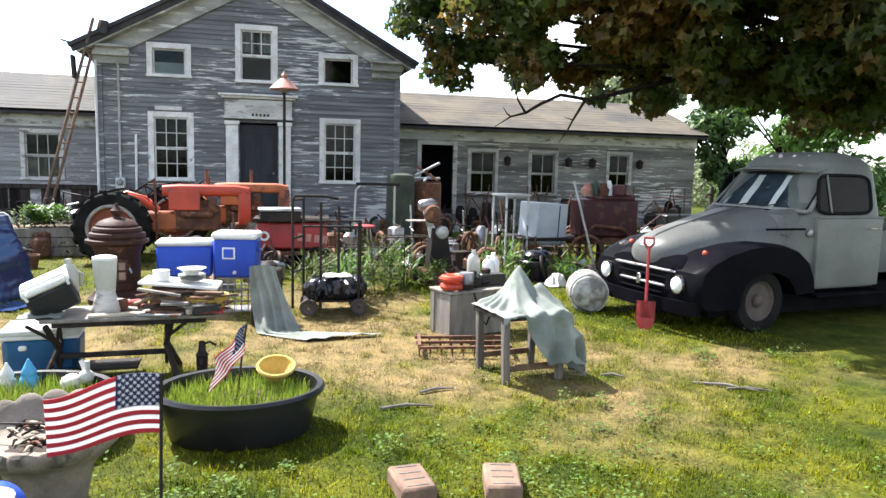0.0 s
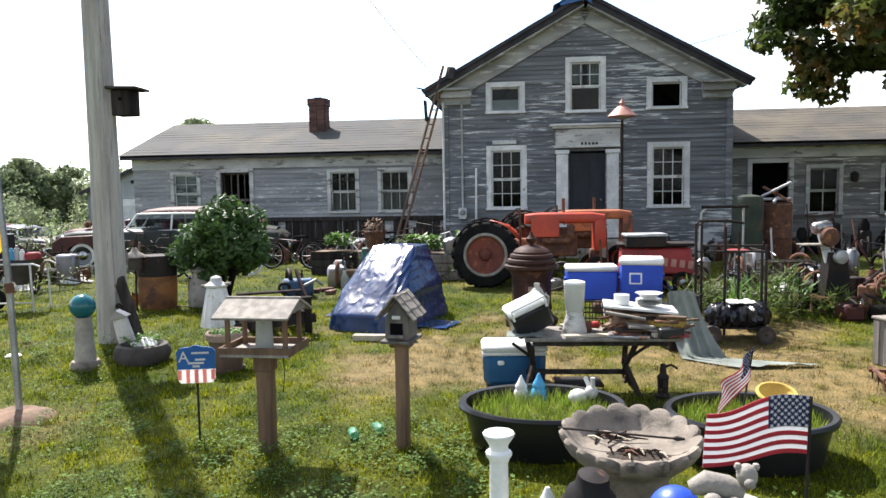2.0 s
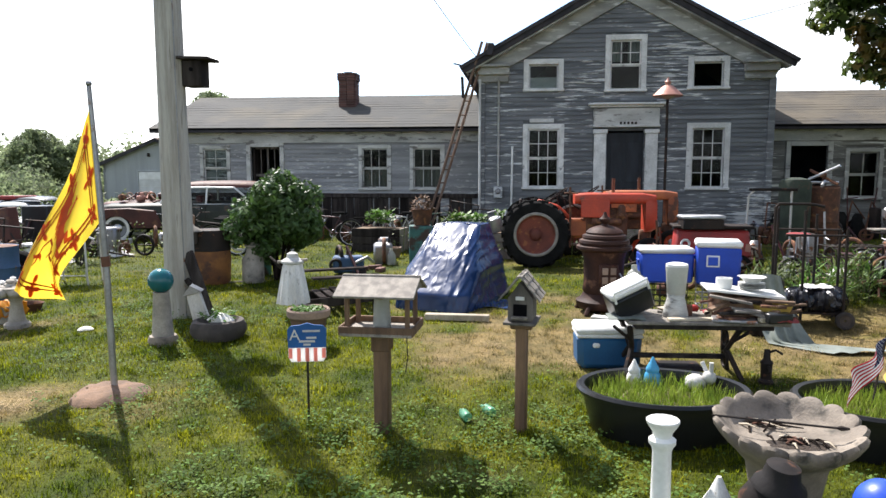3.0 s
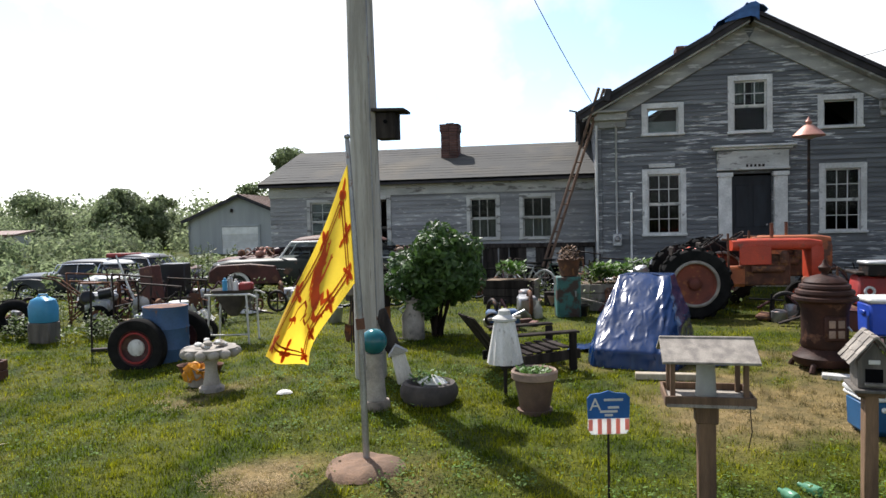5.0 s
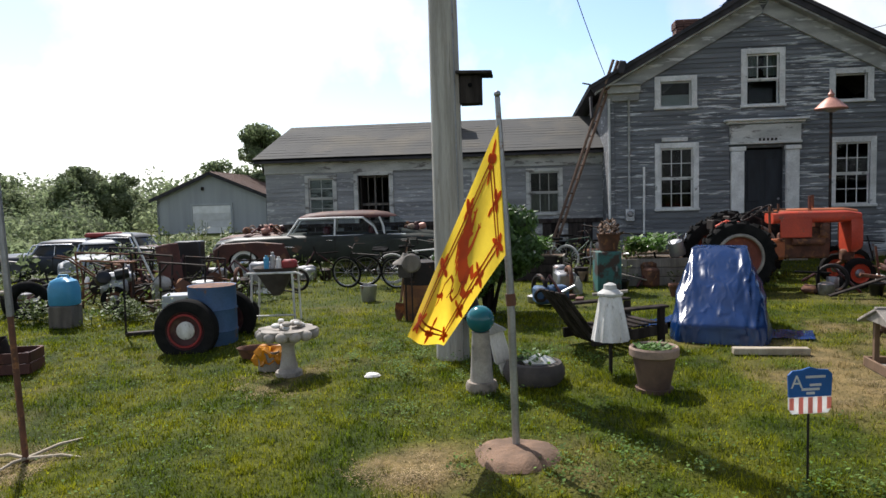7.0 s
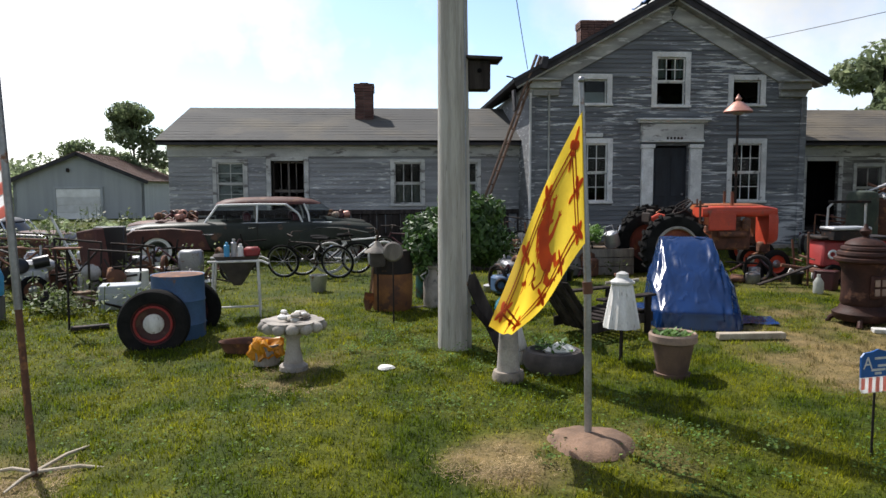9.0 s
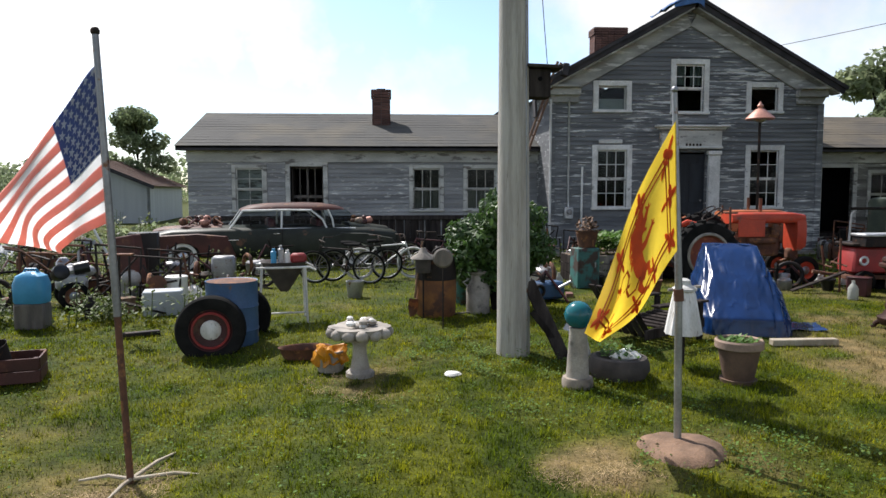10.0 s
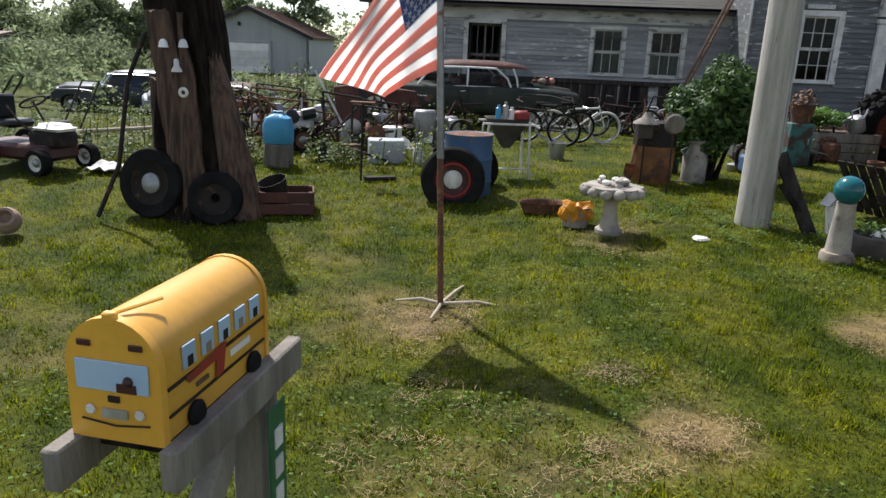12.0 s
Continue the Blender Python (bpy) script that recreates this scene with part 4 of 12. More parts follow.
def wing(x0, x1, label, wins, door, mat, skirt, ridge=4.02, depth=6.0, hip=0.0, chim=None, seed=5, tiles="shingle"):
    y, eave = 19.2, 2.86
    w = thing("house_wing", (x0 + x1) / 2, y, 0.0, label=label, category="house")
    ox, L = (x0 + x1) / 2, (x1 - x0) / 2
    z0 = 1.08 if skirt else 0.22
    holes = [(a + 0.1 - ox, b - 0.1 - ox, c + 0.05, d - 0.1) for a, b, c, d, *_ in wins] + [(door[0] + 0.1 - ox, door[1] - 0.1 - ox, door[2], door[3] - 0.1)]
    walls(wall_shape(-L, L, min(z0, 0.5), eave - 0.02, 0.0, 0.14, holes), mat, w)
    for sx in (-1, 1):
        part("wall", S().prism([(0.14, 0.2), (depth, 0.2), (depth, eave), (depth / 2, ridge - 0.06), (0.14, eave)], 0, 0.14, pose(sx * (L - 0.07) + 0.07, 0, 0, 0, 0, 90)), mat, w, smooth=0)
    part("wall", S().box((0, depth, 1.5), (2 * L, 0.14, 2.7)), mat, w, smooth=0)
    part("floor", S().box((0, depth / 2, 0.5), (2 * L - 0.3, depth - 0.3, 0.1)), "wood_dark", w)
    part("ceiling_board", S().box((0, depth / 2, eave - 0.06), (2 * L - 0.3, depth - 0.3, 0.06)), "wood_dark", w)
    clap = [(a - ox, b - ox, c, d) for a, b, c, d, *_ in wins] + [(door[0] - ox, door[1] - ox, door[2], door[3])]
    clapboards(w, -L, L, z0, eave - 0.34, 0.0, clap, mat, 0.115, seed=seed)
    part("frieze", S().box((0, -0.03, eave - 0.2), (2 * L + 0.04, 0.06, 0.3), b=0.01), "trim_old", w)
    part("soffit", S().box((0, -0.16, eave - 0.035), (2 * L + 0.3, 0.36, 0.05), b=0.01), "trim_old", w)
    part("fascia", S().box((0, -0.34, eave - 0.01), (2 * L + 0.4, 0.04, 0.12), b=0.01), "roof_dark", w)
    ys = -0.36
    ry = depth / 2
    part("roof", S().prism([(ys, eave), (ry, ridge), (depth - ys, eave), (depth - ys, eave + 0.06), (ry, ridge + 0.07), (ys, eave + 0.06)], -L - 0.2, L + 0.2, pose(0, 0, 0, 0, 0, 90) @ pose(0, 0, 0)), "roof_dark", w, smooth=0)
    shingle_rows(w, (-L - 0.22, ys - 0.02, eave + 0.05), (L + 0.22, ys - 0.02, eave + 0.05), (-L - 0.22, ry, ridge + 0.07), (L + 0.22, ry, ridge + 0.07), 13, tiles)
    for a, b, c, d, cols, rows, blind in wins:
        sash_window(w, a - ox, b - ox, c, d, 0.0, cols, rows, 0.1, "trim_old" if skirt else "trim_rake", blind=blind)
    a, b, c, d = door[0] - ox, door[1] - ox, door[2], door[3]
    fr = S().box((a + 0.06, -0.02, (c + d) / 2), (0.12, 0.06, d - c), b=0.008).box((b - 0.06, -0.02, (c + d) / 2), (0.12, 0.06, d - c), b=0.008).box(((a + b) / 2, -0.025, d - 0.06), (b - a - 0.24, 0.06, 0.12), b=0.008)
    dr = part("door", fr, "trim_old", w)
    part("door_leaf", S().box((a + 0.16, 0.5, (c + d) / 2 - 0.05), (0.04, 0.75, d - c - 0.15), b=0.006), "wood_dark", dr)
    if skirt:
        s = S()
        for u in (0.14, 0.32, 0.5, 0.68, 0.86):
            s.box((a + (b - a) * u, 0.2, (c + d) / 2), (0.02 if u != 0.5 else 0.05, 0.03, d - c - 0.14))
        for u in (0.02, 0.36, 0.9):
            s.box(((a + b) / 2, 0.215, c + (d - c) * u), (b - a - 0.22, 0.025, 0.07))
        part("door_grille", s, "wood_weathered", dr)
        rng = random.Random(seed)
        x = -L
        while x < L - 0.05:
            wd = rng.uniform(0.14, 0.26)
            if rng.random() < 0.86:
                part("skirt_plank", S().box((x + wd / 2, -0.01 + rng.uniform(-0.02, 0.02), 0.5 + rng.uniform(-0.04, 0.02)), (wd - 0.015, 0.025, 1.05), pose(0, 0, 0, 0, rng.uniform(-1, 1), 0)), "wood_dark", w, smooth=0)
            x += wd
        # black sheet in place of the darkness under the wing
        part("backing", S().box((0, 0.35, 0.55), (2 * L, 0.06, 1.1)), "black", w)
        part("sill_beam", S().box((0, -0.02, 1.05), (2 * L, 0.1, 0.12), b=0.01), "wood_dark", w)
    else:
        # black screen added behind the panes to stand for an unlit room
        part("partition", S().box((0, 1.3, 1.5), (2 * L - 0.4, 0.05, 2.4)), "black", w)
        part("foundation", S().box((0, 0.07, 0.1), (2 * L - 0.05, 0.2, 0.3), b=0.02), "concrete", w)
    if chim:
        chimney(w, chim - ox, 1.95, 3.3, 4.62, 0.46, 0.5)
    return w


wing(-12.6, -3.42, "long low weathered wing of the farmhouse with peeling boards", [(-11.48, -10.58, 1.2, 2.45, 2, 4, 0.97), (-6.86, -5.94, 1.2, 2.45, 3, 2, 0.5), (-5.42, -4.45, 1.2, 2.45, 3, 2, 0.5)],
     (-10.1, -9.0, 1.1, 2.52), "siding_worn", True, chim=-7.6, seed=11)
wing(3.78, 13.25, "low grey clapboard wing with an open dark doorway", [(5.93, 6.85, 1.0, 2.32, 2, 2, None), (7.76, 8.7, 1.0, 2.32, 2, 2, None), (10.25, 11.1, 1.1, 2.35, 2, 2, None)],
     (4.46, 5.62, 0.45, 2.5), "siding_pale", False, seed=12, tiles="shingle_brown")


# ---- utility pole, its nest box and the cables ----
def utility_pole():
    t = thing("utility_pole", -6.155, 7.35, None, label="tall weathered grey wooden utility pole standing in the lawn", category="pole")
    part("shaft", S().tube([(0, 0, -0.3), (0, 0, 0.3), (-0.02, 0, 4.0), (-0.06, 0, 8.6)], [0.178, 0.17, 0.142, 0.11], 20), "pole", t)
    part("ground_wire", S().tube([(0.12, -0.12, 0.0), (0.1, -0.115, 2.0), (0.08, -0.1, 5.0)], 0.008, 5), "steel", t)
    b = thing("nest_box", -5.91, 7.42, 2.68, label="dark wooden nest box with a flat roof on the utility pole", category="birdhouse")
    part("body", S().box((0, 0, 0.14), (0.22, 0.22, 0.28), b=0.006), "wood_dark", b)
    part("roof", S().box((0.03, -0.02, 0.3), (0.36, 0.32, 0.03), pose(0, 0, 0, 0, 2), b=0.005), "wood_dark", b)
    part("entrance", S().lathe([(0.022, 0), (0.022, 0.01)], 12, pose(0.0, -0.112, 0.18, 90)), "black", b)


utility_pole()


def cable(a, b, sag, r=0.009, label="thin black overhead service cable", name="overhead_cable"):
    a, b = Vector(a), Vector(b)
    pts = [a.lerp(b, i / 20) - Vector((0, 0, sag * 4 * (i / 20) * (1 - i / 20))) for i in range(21)]
    s = S().tube([p - a for p in pts], r, 5)
    solo(name, s, "iron", *a, label=label, category="cable")


cable((-3.5, 17.6, 4.55), (-6.2, 7.5, 8.4), 0.3)
cable((3.2, 22.5, 6.0), (12.0, 10.0, 7.2), 0.2)


def lamp_post():
    t = thing("lamp_post", 0.72, 15.4, 0.1, label="black iron lamp post with a copper-pink conical shade", category="lamp")
    part("post", S().tube([(0, 0, 0), (0, 0, 3.15)], 0.03).lathe([(0.1, 0), (0.1, 0.04), (0.05, 0.1), (0.04, 0.4)], 14), "iron", t)
    part("shade", S().lathe([(0.3, 3.2), (0.31, 3.22), (0.2, 3.33), (0.1, 3.42), (0.05, 3.44)], 20), "copper", t)
    part("globe", S().lathe([(0.05, 3.14), (0.14, 3.18), (0.16, 3.2)], 14), "plastic_clear", t)
    part("finial", S().lathe([(0.05, 3.44), (0.07, 3.5), (0.03, 3.55), (0.01, 3.6)], 10), "copper", t)


lamp_post()


def ladder():
    t = thing("ladder", -4.87, 18.6, 0.05, label="long weathered wooden extension ladder leaning on the eave", category="ladder")
    top = Vector((1.6, -1.2, 4.8))
    side = Vector((0.6, 0.79, 0)) * 0.11
    for k in (-1, 1):
        part("rail", S().tube([side * k, top + side * k * 0.9], 0.035, 6), "ladder_wood", t)
    for i in range(1, 14):
        c = top * (i / 14)
        part("rung", S().tube([c - side, c + side], 0.018, 6), "ladder_wood", t)


ladder()


# ---- plants ----
def leaf_cloud(rng, blobs, count, size, flat=0.5, lobes=False):
    """Small leaves scattered over the shells of a set of clumps (x, y, z, radius, squash)."""
    s = S()
    weight = [b[3] ** 2 for b in blobs]
    picks = rng.choices(range(len(blobs)), weight, k=count)
    for k in picks:
        bx, by, bz, r, q = blobs[k]
        d = Vector((rng.gauss(0, 1), rng.gauss(0, 1), rng.gauss(0, 1))).normalized()
        rad = r * (0.55 + 0.5 * rng.random() ** 0.6)
        c = Vector((bx, by, bz)) + Vector((d.x * rad, d.y * rad, d.z * rad * q))
        n = (d + Vector((rng.gauss(0, 0.6), rng.gauss(0, 0.6), rng.gauss(0.3, 0.6)))).normalized()
        u = n.cross(Vector((rng.gauss(0, 1), rng.gauss(0, 1), rng.gauss(0, 1)))).normalized()
        w = n.cross(u)
        a = size * rng.uniform(0.6, 1.4)
        if lobes:
            v = [c - u * a, c - u * a * 0.25 + w * a * 0.42, c + u * a * 0.1 + w * a * 0.95, c + u * a * 0.35 + w * a * 0.35, c + u * a,
                 c + u * a * 0.35 - w * a * 0.35, c + u * a * 0.1 - w * a * 0.95, c - u * a * 0.25 - w * a * 0.42]
            s.add(v, [(0, 1, 3, 4), (1, 2, 3), (0, 4, 5, 7), (7, 5, 6)])
        else:
            v = [c - u * a, c + w * a * flat - n * a * 0.12, c + u * a, c - w * a * flat - n * a * 0.12]
            s.add(v, [(0, 1, 2, 3)])
    return s


def tree(x, y, height, spread, seed, label, mat="leaf_hazed", leaves=2600, size=0.22, z=None, trunk=0.16, low=0.3, name="tree"):
    rng = random.Random(seed)
    t = thing(name, x, y, z, label=label, category="tree")
    tr = S().tube([(0, 0, -0.2), (0.05, 0.03, height * 0.3), (-0.08, 0.05, height * 0.6), (0, 0, height * 0.85)], [trunk, trunk * 0.8, trunk * 0.5, trunk * 0.15], 10)
    blobs = []
    for i in range(rng.randint(20, 26)):
        a, h = rng.uniform(0, 6.28), rng.uniform(low, 0.93)
        rr = spread * (1.0 - abs(h - 0.55) * 1.1) * rng.uniform(0.35, 0.95)
        p = Vector((rr * math.cos(a), rr * math.sin(a), height * h))
        tr.tube([(0, 0, height * max(0.12, h - 0.25)), p * 0.55 + Vector((0, 0, height * h * 0.42)), p], [trunk * 0.4, trunk * 0.22, trunk * 0.06], 6)
        blobs.append((p.x, p.y, p.z, spread * rng.uniform(0.24, 0.42), 0.75))
    blobs.append((0, 0, height * 0.9, spread * 0.3, 0.8))
    part("trunk", tr, "bark", t)
    part("crown", leaf_cloud(rng, blobs, leaves, size), mat, t, smooth=0)
    return t


def maple():
    """The big shade tree over the truck: trunk out behind the cab, limbs reaching over the lawn."""
    rng = random.Random(21)
    t = thing("maple_tree", 11.3, 9.5, None, label="large spreading maple with dark green and bronze leaves over the truck", category="tree")
    tr = S().tube([(0, 0, -0.3), (0, 0, 0.4), (-0.1, 0, 2.2), (-0.2, 0.1, 4.5), (0, 0.2, 8.5)], [0.55, 0.42, 0.36, 0.28, 0.1], 16)
    blobs = []
    limbs = [((-6.3, 2.8, 4.1), 0.7), ((-5.8, 2.6, 3.55), 0.6), ((-5.2, 2.9, 4.6), 1.0), ((-4.6, 2.4, 3.7), 0.8), ((-6.0, 3.0, 5.1), 0.9), ((-3.6, 2.6, 5.2), 1.2), ((-4.4, 3.2, 6.2), 1.3), ((-3.2, 2.0, 3.9), 0.8), ((-5.6, 0.8, 4.1), 0.85), ((-4.8, -1.6, 4.9), 1.0), ((-3.6, 0.3, 3.9), 0.9), ((-3.2, -2.2, 4.3), 1.1), ((-2.0, -2.8, 3.6), 0.9), ((-2.4, 1.8, 4.2), 1.0), ((-5.6, -1.2, 5.9), 1.1),
             ((-3.6, 0.0, 6.2), 1.4), ((-1.0, -2.4, 4.6), 1.2), ((0.5, -2.9, 3.4), 1.0)]
    upper = [((1.6, -2.0, 4.2), 1.3), ((-1.2, 0.6, 7.5), 1.8), ((2.5, 0.5, 6.0), 1.8), ((0.6, 2.6, 5.6), 1.6), ((-1.6, -0.6, 5.2), 1.3),
             ((-0.4, -1.4, 3.3), 0.85), ((-4.3, -0.6, 3.75), 0.6), ((-2.9, -0.9, 3.15), 0.6), ((-1.8, -1.4, 3.2), 0.5), ((1.2, -3.2, 5.2), 1.2), ((-4.9, 0.4, 5.2), 1.0)]
    outer = [((-5.4, 0.2, 3.2), 0.5),
             ((-4.4, 1.0, 5.0), 1.2), ((-2.8, 1.0, 5.4), 1.3), ((-3.9, 1.6, 6.6), 1.4), ((-1.5, 1.6, 6.2), 1.5), ((-0.8, -0.9, 4.3), 1.0), ((0.6, -1.2, 4.8), 1.2), ((-2.6, -1.4, 5.4), 1.2), ((-3.8, -1.4, 4.1), 0.8), ((-5.2, -0.3, 4.7), 1.0), ((-1.6, -1.9, 3.9), 0.9), ((-2.2, -2.0, 3.5), 0.6), ((1.0, -3.0, 3.9), 0.8)]
    # limbs above z 4 here are added out of view to block sky light
    low = [((-1.0, -1.0, 2.9), 0.7), ((-0.2, -1.8, 3.3), 0.9), ((-1.9, -1.6, 3.0), 0.6), ((-0.3, -0.6, 2.75), 0.6), ((0.4, -3.4, 3.0), 0.8), ((-1.2, -2.8, 3.6), 0.9), ((1.4, -4.4, 4.4), 1.4), ((-0.4, -4.6, 5.0), 1.3), ((-2.6, -0.2, 7.6), 1.7), ((-0.4, -2.2, 7.2), 1.8), ((2.6, -3.0, 6.2), 1.9), ((3.4, -5.4, 5.2), 1.7), ((4.2, -1.0, 5.0), 1.9)]
    for (px, py, pz), r in limbs + upper + outer + low:
        px, py = px - 1.9, py + 0.1
        st = Vector((-0.15, 0.1, min(4.6, max(3.0, pz * 0.7))))
        p = Vector((px, py, pz))
        q = Vector((rng.gauss(0, 0.25), rng.gauss(0, 0.25), 0.3 + rng.gauss(0, 0.2)))
        tr.tube([st, st.lerp(p, 0.25) + q * 0.7, st.lerp(p, 0.5) + q, st.lerp(p, 0.75) + q * 0.3, p], [0.085, 0.065, 0.045, 0.03, 0.015], 7)
        for i in range(6):
            d = Vector((rng.gauss(0, 1), rng.gauss(0, 1), rng.gauss(0, 0.6))).normalized()
            blobs.append((px + d.x * r * 0.6, py + d.y * r * 0.6, pz + d.z * r * 0.6, r * rng.uniform(0.35, 0.6), 0.7))
            tr.tube([p, p + d * r * 0.7], [0.02, 0.006], 5)
        for f in (0.45, 0.6, 0.75, 0.88):
            c = st.lerp(p, f) + q * (1.6 * (1 - f)) + Vector((rng.gauss(0, 0.3), rng.gauss(0, 0.3), rng.gauss(-0.25, 0.2)))
            blobs.append((c.x, c.y, c.z, rng.uniform(0.25, 0.45), 0.7))
    part("trunk", tr, "bark", t)
    part("crown", leaf_cloud(rng, blobs, 130000, 0.085, lobes=True), "leaf_tree", t, smooth=0)
    # bare dead limb hanging out of the crown
    d = S().tube([(-0.2, 0.1, 3.4), (-3.2, 0.3, 3.6), (-5.2, 0.1, 3.0), (-6.45, -0.1, 2.67), (-6.9, -0.1, 2.72), (-7.2, -0.1, 2.58), (-7.43, -0.1, 2.44), (-7.65, -0.1, 2.38), (-7.9, -0.1, 2.22)], [0.08, 0.06, 0.04, 0.028, 0.026, 0.024, 0.02, 0.013, 0.004], 8)
    d.tube([(-7.43, -0.1, 2.44), (-7.56, -0.12, 2.62), (-7.66, -0.1, 2.97)], [0.022, 0.014, 0.005], 6)
    d.tube([(-7.65, -0.1, 2.38), (-7.72, -0.13, 2.42), (-7.78, -0.14, 2.5)], [0.014, 0.01, 0.004], 5)
    d.tube([(-6.5, -0.1, 2.68), (-6.7, -0.12, 2.37), (-6.78, -0.1, 2.2), (-6.9, -0.1, 2.04)], [0.024, 0.017, 0.012, 0.004], 6)
    d.tube([(-6.7, -0.12, 2.37), (-6.82, -0.1, 2.4)], [0.01, 0.004], 5)
    part("dead_limb", d, "bark", t, "bare dead branch")


maple()
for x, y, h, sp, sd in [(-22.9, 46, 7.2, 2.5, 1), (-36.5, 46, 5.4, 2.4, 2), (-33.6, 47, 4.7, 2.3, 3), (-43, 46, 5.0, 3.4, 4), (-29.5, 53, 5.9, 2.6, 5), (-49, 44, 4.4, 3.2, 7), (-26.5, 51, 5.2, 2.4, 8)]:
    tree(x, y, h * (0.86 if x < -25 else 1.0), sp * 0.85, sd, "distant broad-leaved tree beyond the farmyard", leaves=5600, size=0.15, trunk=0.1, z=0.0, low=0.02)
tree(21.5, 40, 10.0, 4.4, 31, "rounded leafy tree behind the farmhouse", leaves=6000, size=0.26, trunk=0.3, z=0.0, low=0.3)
tree(17.5, 20.5, 5.6, 2.6, 41, "bright green young tree at the end of the wing", "leaf_pot", leaves=5200, size=0.16, trunk=0.1, z=0.0, low=0.08)
tree(21.5, 22.5, 6.6, 3.4, 42, "bright green young tree at the end of the wing", "leaf_pot", leaves=5200, size=0.17, trunk=0.12, z=0.0, low=0.06)
tree(14.6, 19.6, 4.8, 1.3, 43, "slim dark tree against the wing's corner", "leaf_bush", leaves=2400, size=0.12, trunk=0.1, z=0.0, low=0.3)


def far_scrub():
    rng = random.Random(9)
    blobs = []
    for i in range(190):
        x = rng.uniform(-75, -27)
        r = rng.uniform(0.5, 1.4)
        blobs.append((x, rng.uniform(36, 58), r * rng.uniform(0.5, 1.0), r, 0.9))
    for i in range(46):
        r = rng.uniform(1.0, 1.9)
        blobs.append((rng.uniform(-60, -31), rng.uniform(44, 60), rng.uniform(1.2, 2.9), r, 0.85))
    for i in range(60):
        r = rng.uniform(0.4, 1.0)
        blobs.append((rng.uniform(-42, -28), rng.uniform(28, 38), r * 0.7, r, 0.9))
    for i in range(70):
        blobs.append((rng.uniform(16, 60), rng.uniform(22, 48), rng.uniform(0.4, 1.8), rng.uniform(0.8, 1.8), 0.9))
    for i in range(80):
        blobs.append((rng.uniform(-27, -13.5), rng.uniform(20, 30), rng.uniform(0.1, 0.35), rng.uniform(0.2, 0.45), 0.9))
    tagged(part("scrub", leaf_cloud(rng, blobs, 76000, 0.14), "leaf_hazed"), "green scrub and bushes along the field's far edge", "scrub", kind="stuff")
    far = []
    for i in range(240):
        x = rng.uniform(-190, 120)
        far.append((x, rng.uniform(95, 130), rng.uniform(0.5, 4.5), rng.uniform(2.5, 4.5), 0.9))
    tagged(part("far_woods", leaf_cloud(rng, far, 40000, 0.42), "leaf_hazed"), "hazy line of woods on the horizon", "woods", kind="stuff")


far_scrub()


def garage():
    g = thing("garage", -22.9, 38.0, 0.0, 6, label="pale grey metal garage with a white roller door and brown roof", category="garage")
    W, D, E, A = 3.15, 9.0, 2.1, 3.45
    part("wall", S().prism([(-W, 0), (W, 0), (W, E), (0, A), (-W, E)], 0, 0.15), "metal_siding", g, smooth=0)
    part("wall", S().prism([(-W, 0), (W, 0), (W, E), (0, A), (-W, E)], D, D + 0.15), "metal_siding", g, smooth=0)
    for sx in (-1, 1):
        part("wall", S().box((sx * (W - 0.08), D / 2, E / 2), (0.15, D, E)), "metal_siding", g, smooth=0)
        ln = math.hypot(W + 0.3, (W + 0.3) * (A - E) / W)
        m = pose(0, 0, A + 0.06, 0, sx * math.degrees(math.atan((A - E) / W)), 0) @ pose(sx * ln / 2, D / 2, 0)
        part("roof", S().box((0, 0, 0), (ln, D + 0.7, 0.07), m), "brown_roof", g, smooth=0)
        for i in range(13):
            part("roof_rib", S().box((0, -D / 2 + i * D / 12, 0.05), (ln, 0.05, 0.04), m), "brown_roof", g, smooth=0)
        part("fascia", S().box((0, -D / 2 - 0.36, -0.08), (ln, 0.04, 0.18), m), "roof_dark", g)
    d = part("roller_door", S().box((-0.05, -0.03, 0.82), (2.15, 0.06, 1.64)), "white", g, "white sectional roller door")
    for i in range(4):
        part("door_panel", S().box((-0.05, -0.07, 0.22 + 0.4 * i), (2.1, 0.03, 0.38), b=0.01), "white", d)
    part("door_frame", S().box((-1.18, -0.05, 0.85), (0.1, 0.1, 1.7)).box((1.08, -0.05, 0.85), (0.1, 0.1, 1.7)).box((-0.05, -0.05, 1.72), (2.36, 0.1, 0.1)), "metal_siding", g)
    part("outdoor_lamp", S().box((-0.5, -0.1, 2.6), (0.14, 0.15, 0.2), b=0.03), "iron", g)
    sh = thing("shed", -36.0, 33.5, 0.0, 20, label="small pale shed with a rusty low roof", category="shed")
    part("wall", S().box((0, 1.2, 0.7), (3.2, 2.4, 1.4)), "metal_siding", sh, smooth=0)
    part("roof", S().box((0, 1.2, 1.5), (3.6, 2.9, 0.1), pose(0, 0, 0, 4, 0, 0)), "brown_roof", sh, smooth=0)
    part("door", S().box((-0.9, -0.03, 0.6), (0.7, 0.06, 1.2), b=0.02), "green_paint", sh)


garage()


# ---- vehicles ----
M["auto_glass"] = surf("dark_vehicle_glass", (0.012, 0.014, 0.016), (0.018, 0.02, 0.022), 0.05, bump=0, grain=0.1)
# bluish tone paints the sky's reflection on the truck's screen
M["screen_reflection"] = surf("painted_sky_reflection", (0.05, 0.065, 0.085), (0.03, 0.04, 0.05), 0.15, coarse=5, bump=0, grain=0.2, ior=1.25)
M["cab_glass"] = surf("dark_cab_glass", (0.006, 0.007, 0.008), (0.01, 0.011, 0.012), 0.08, bump=0, grain=0.1, ior=1.16)
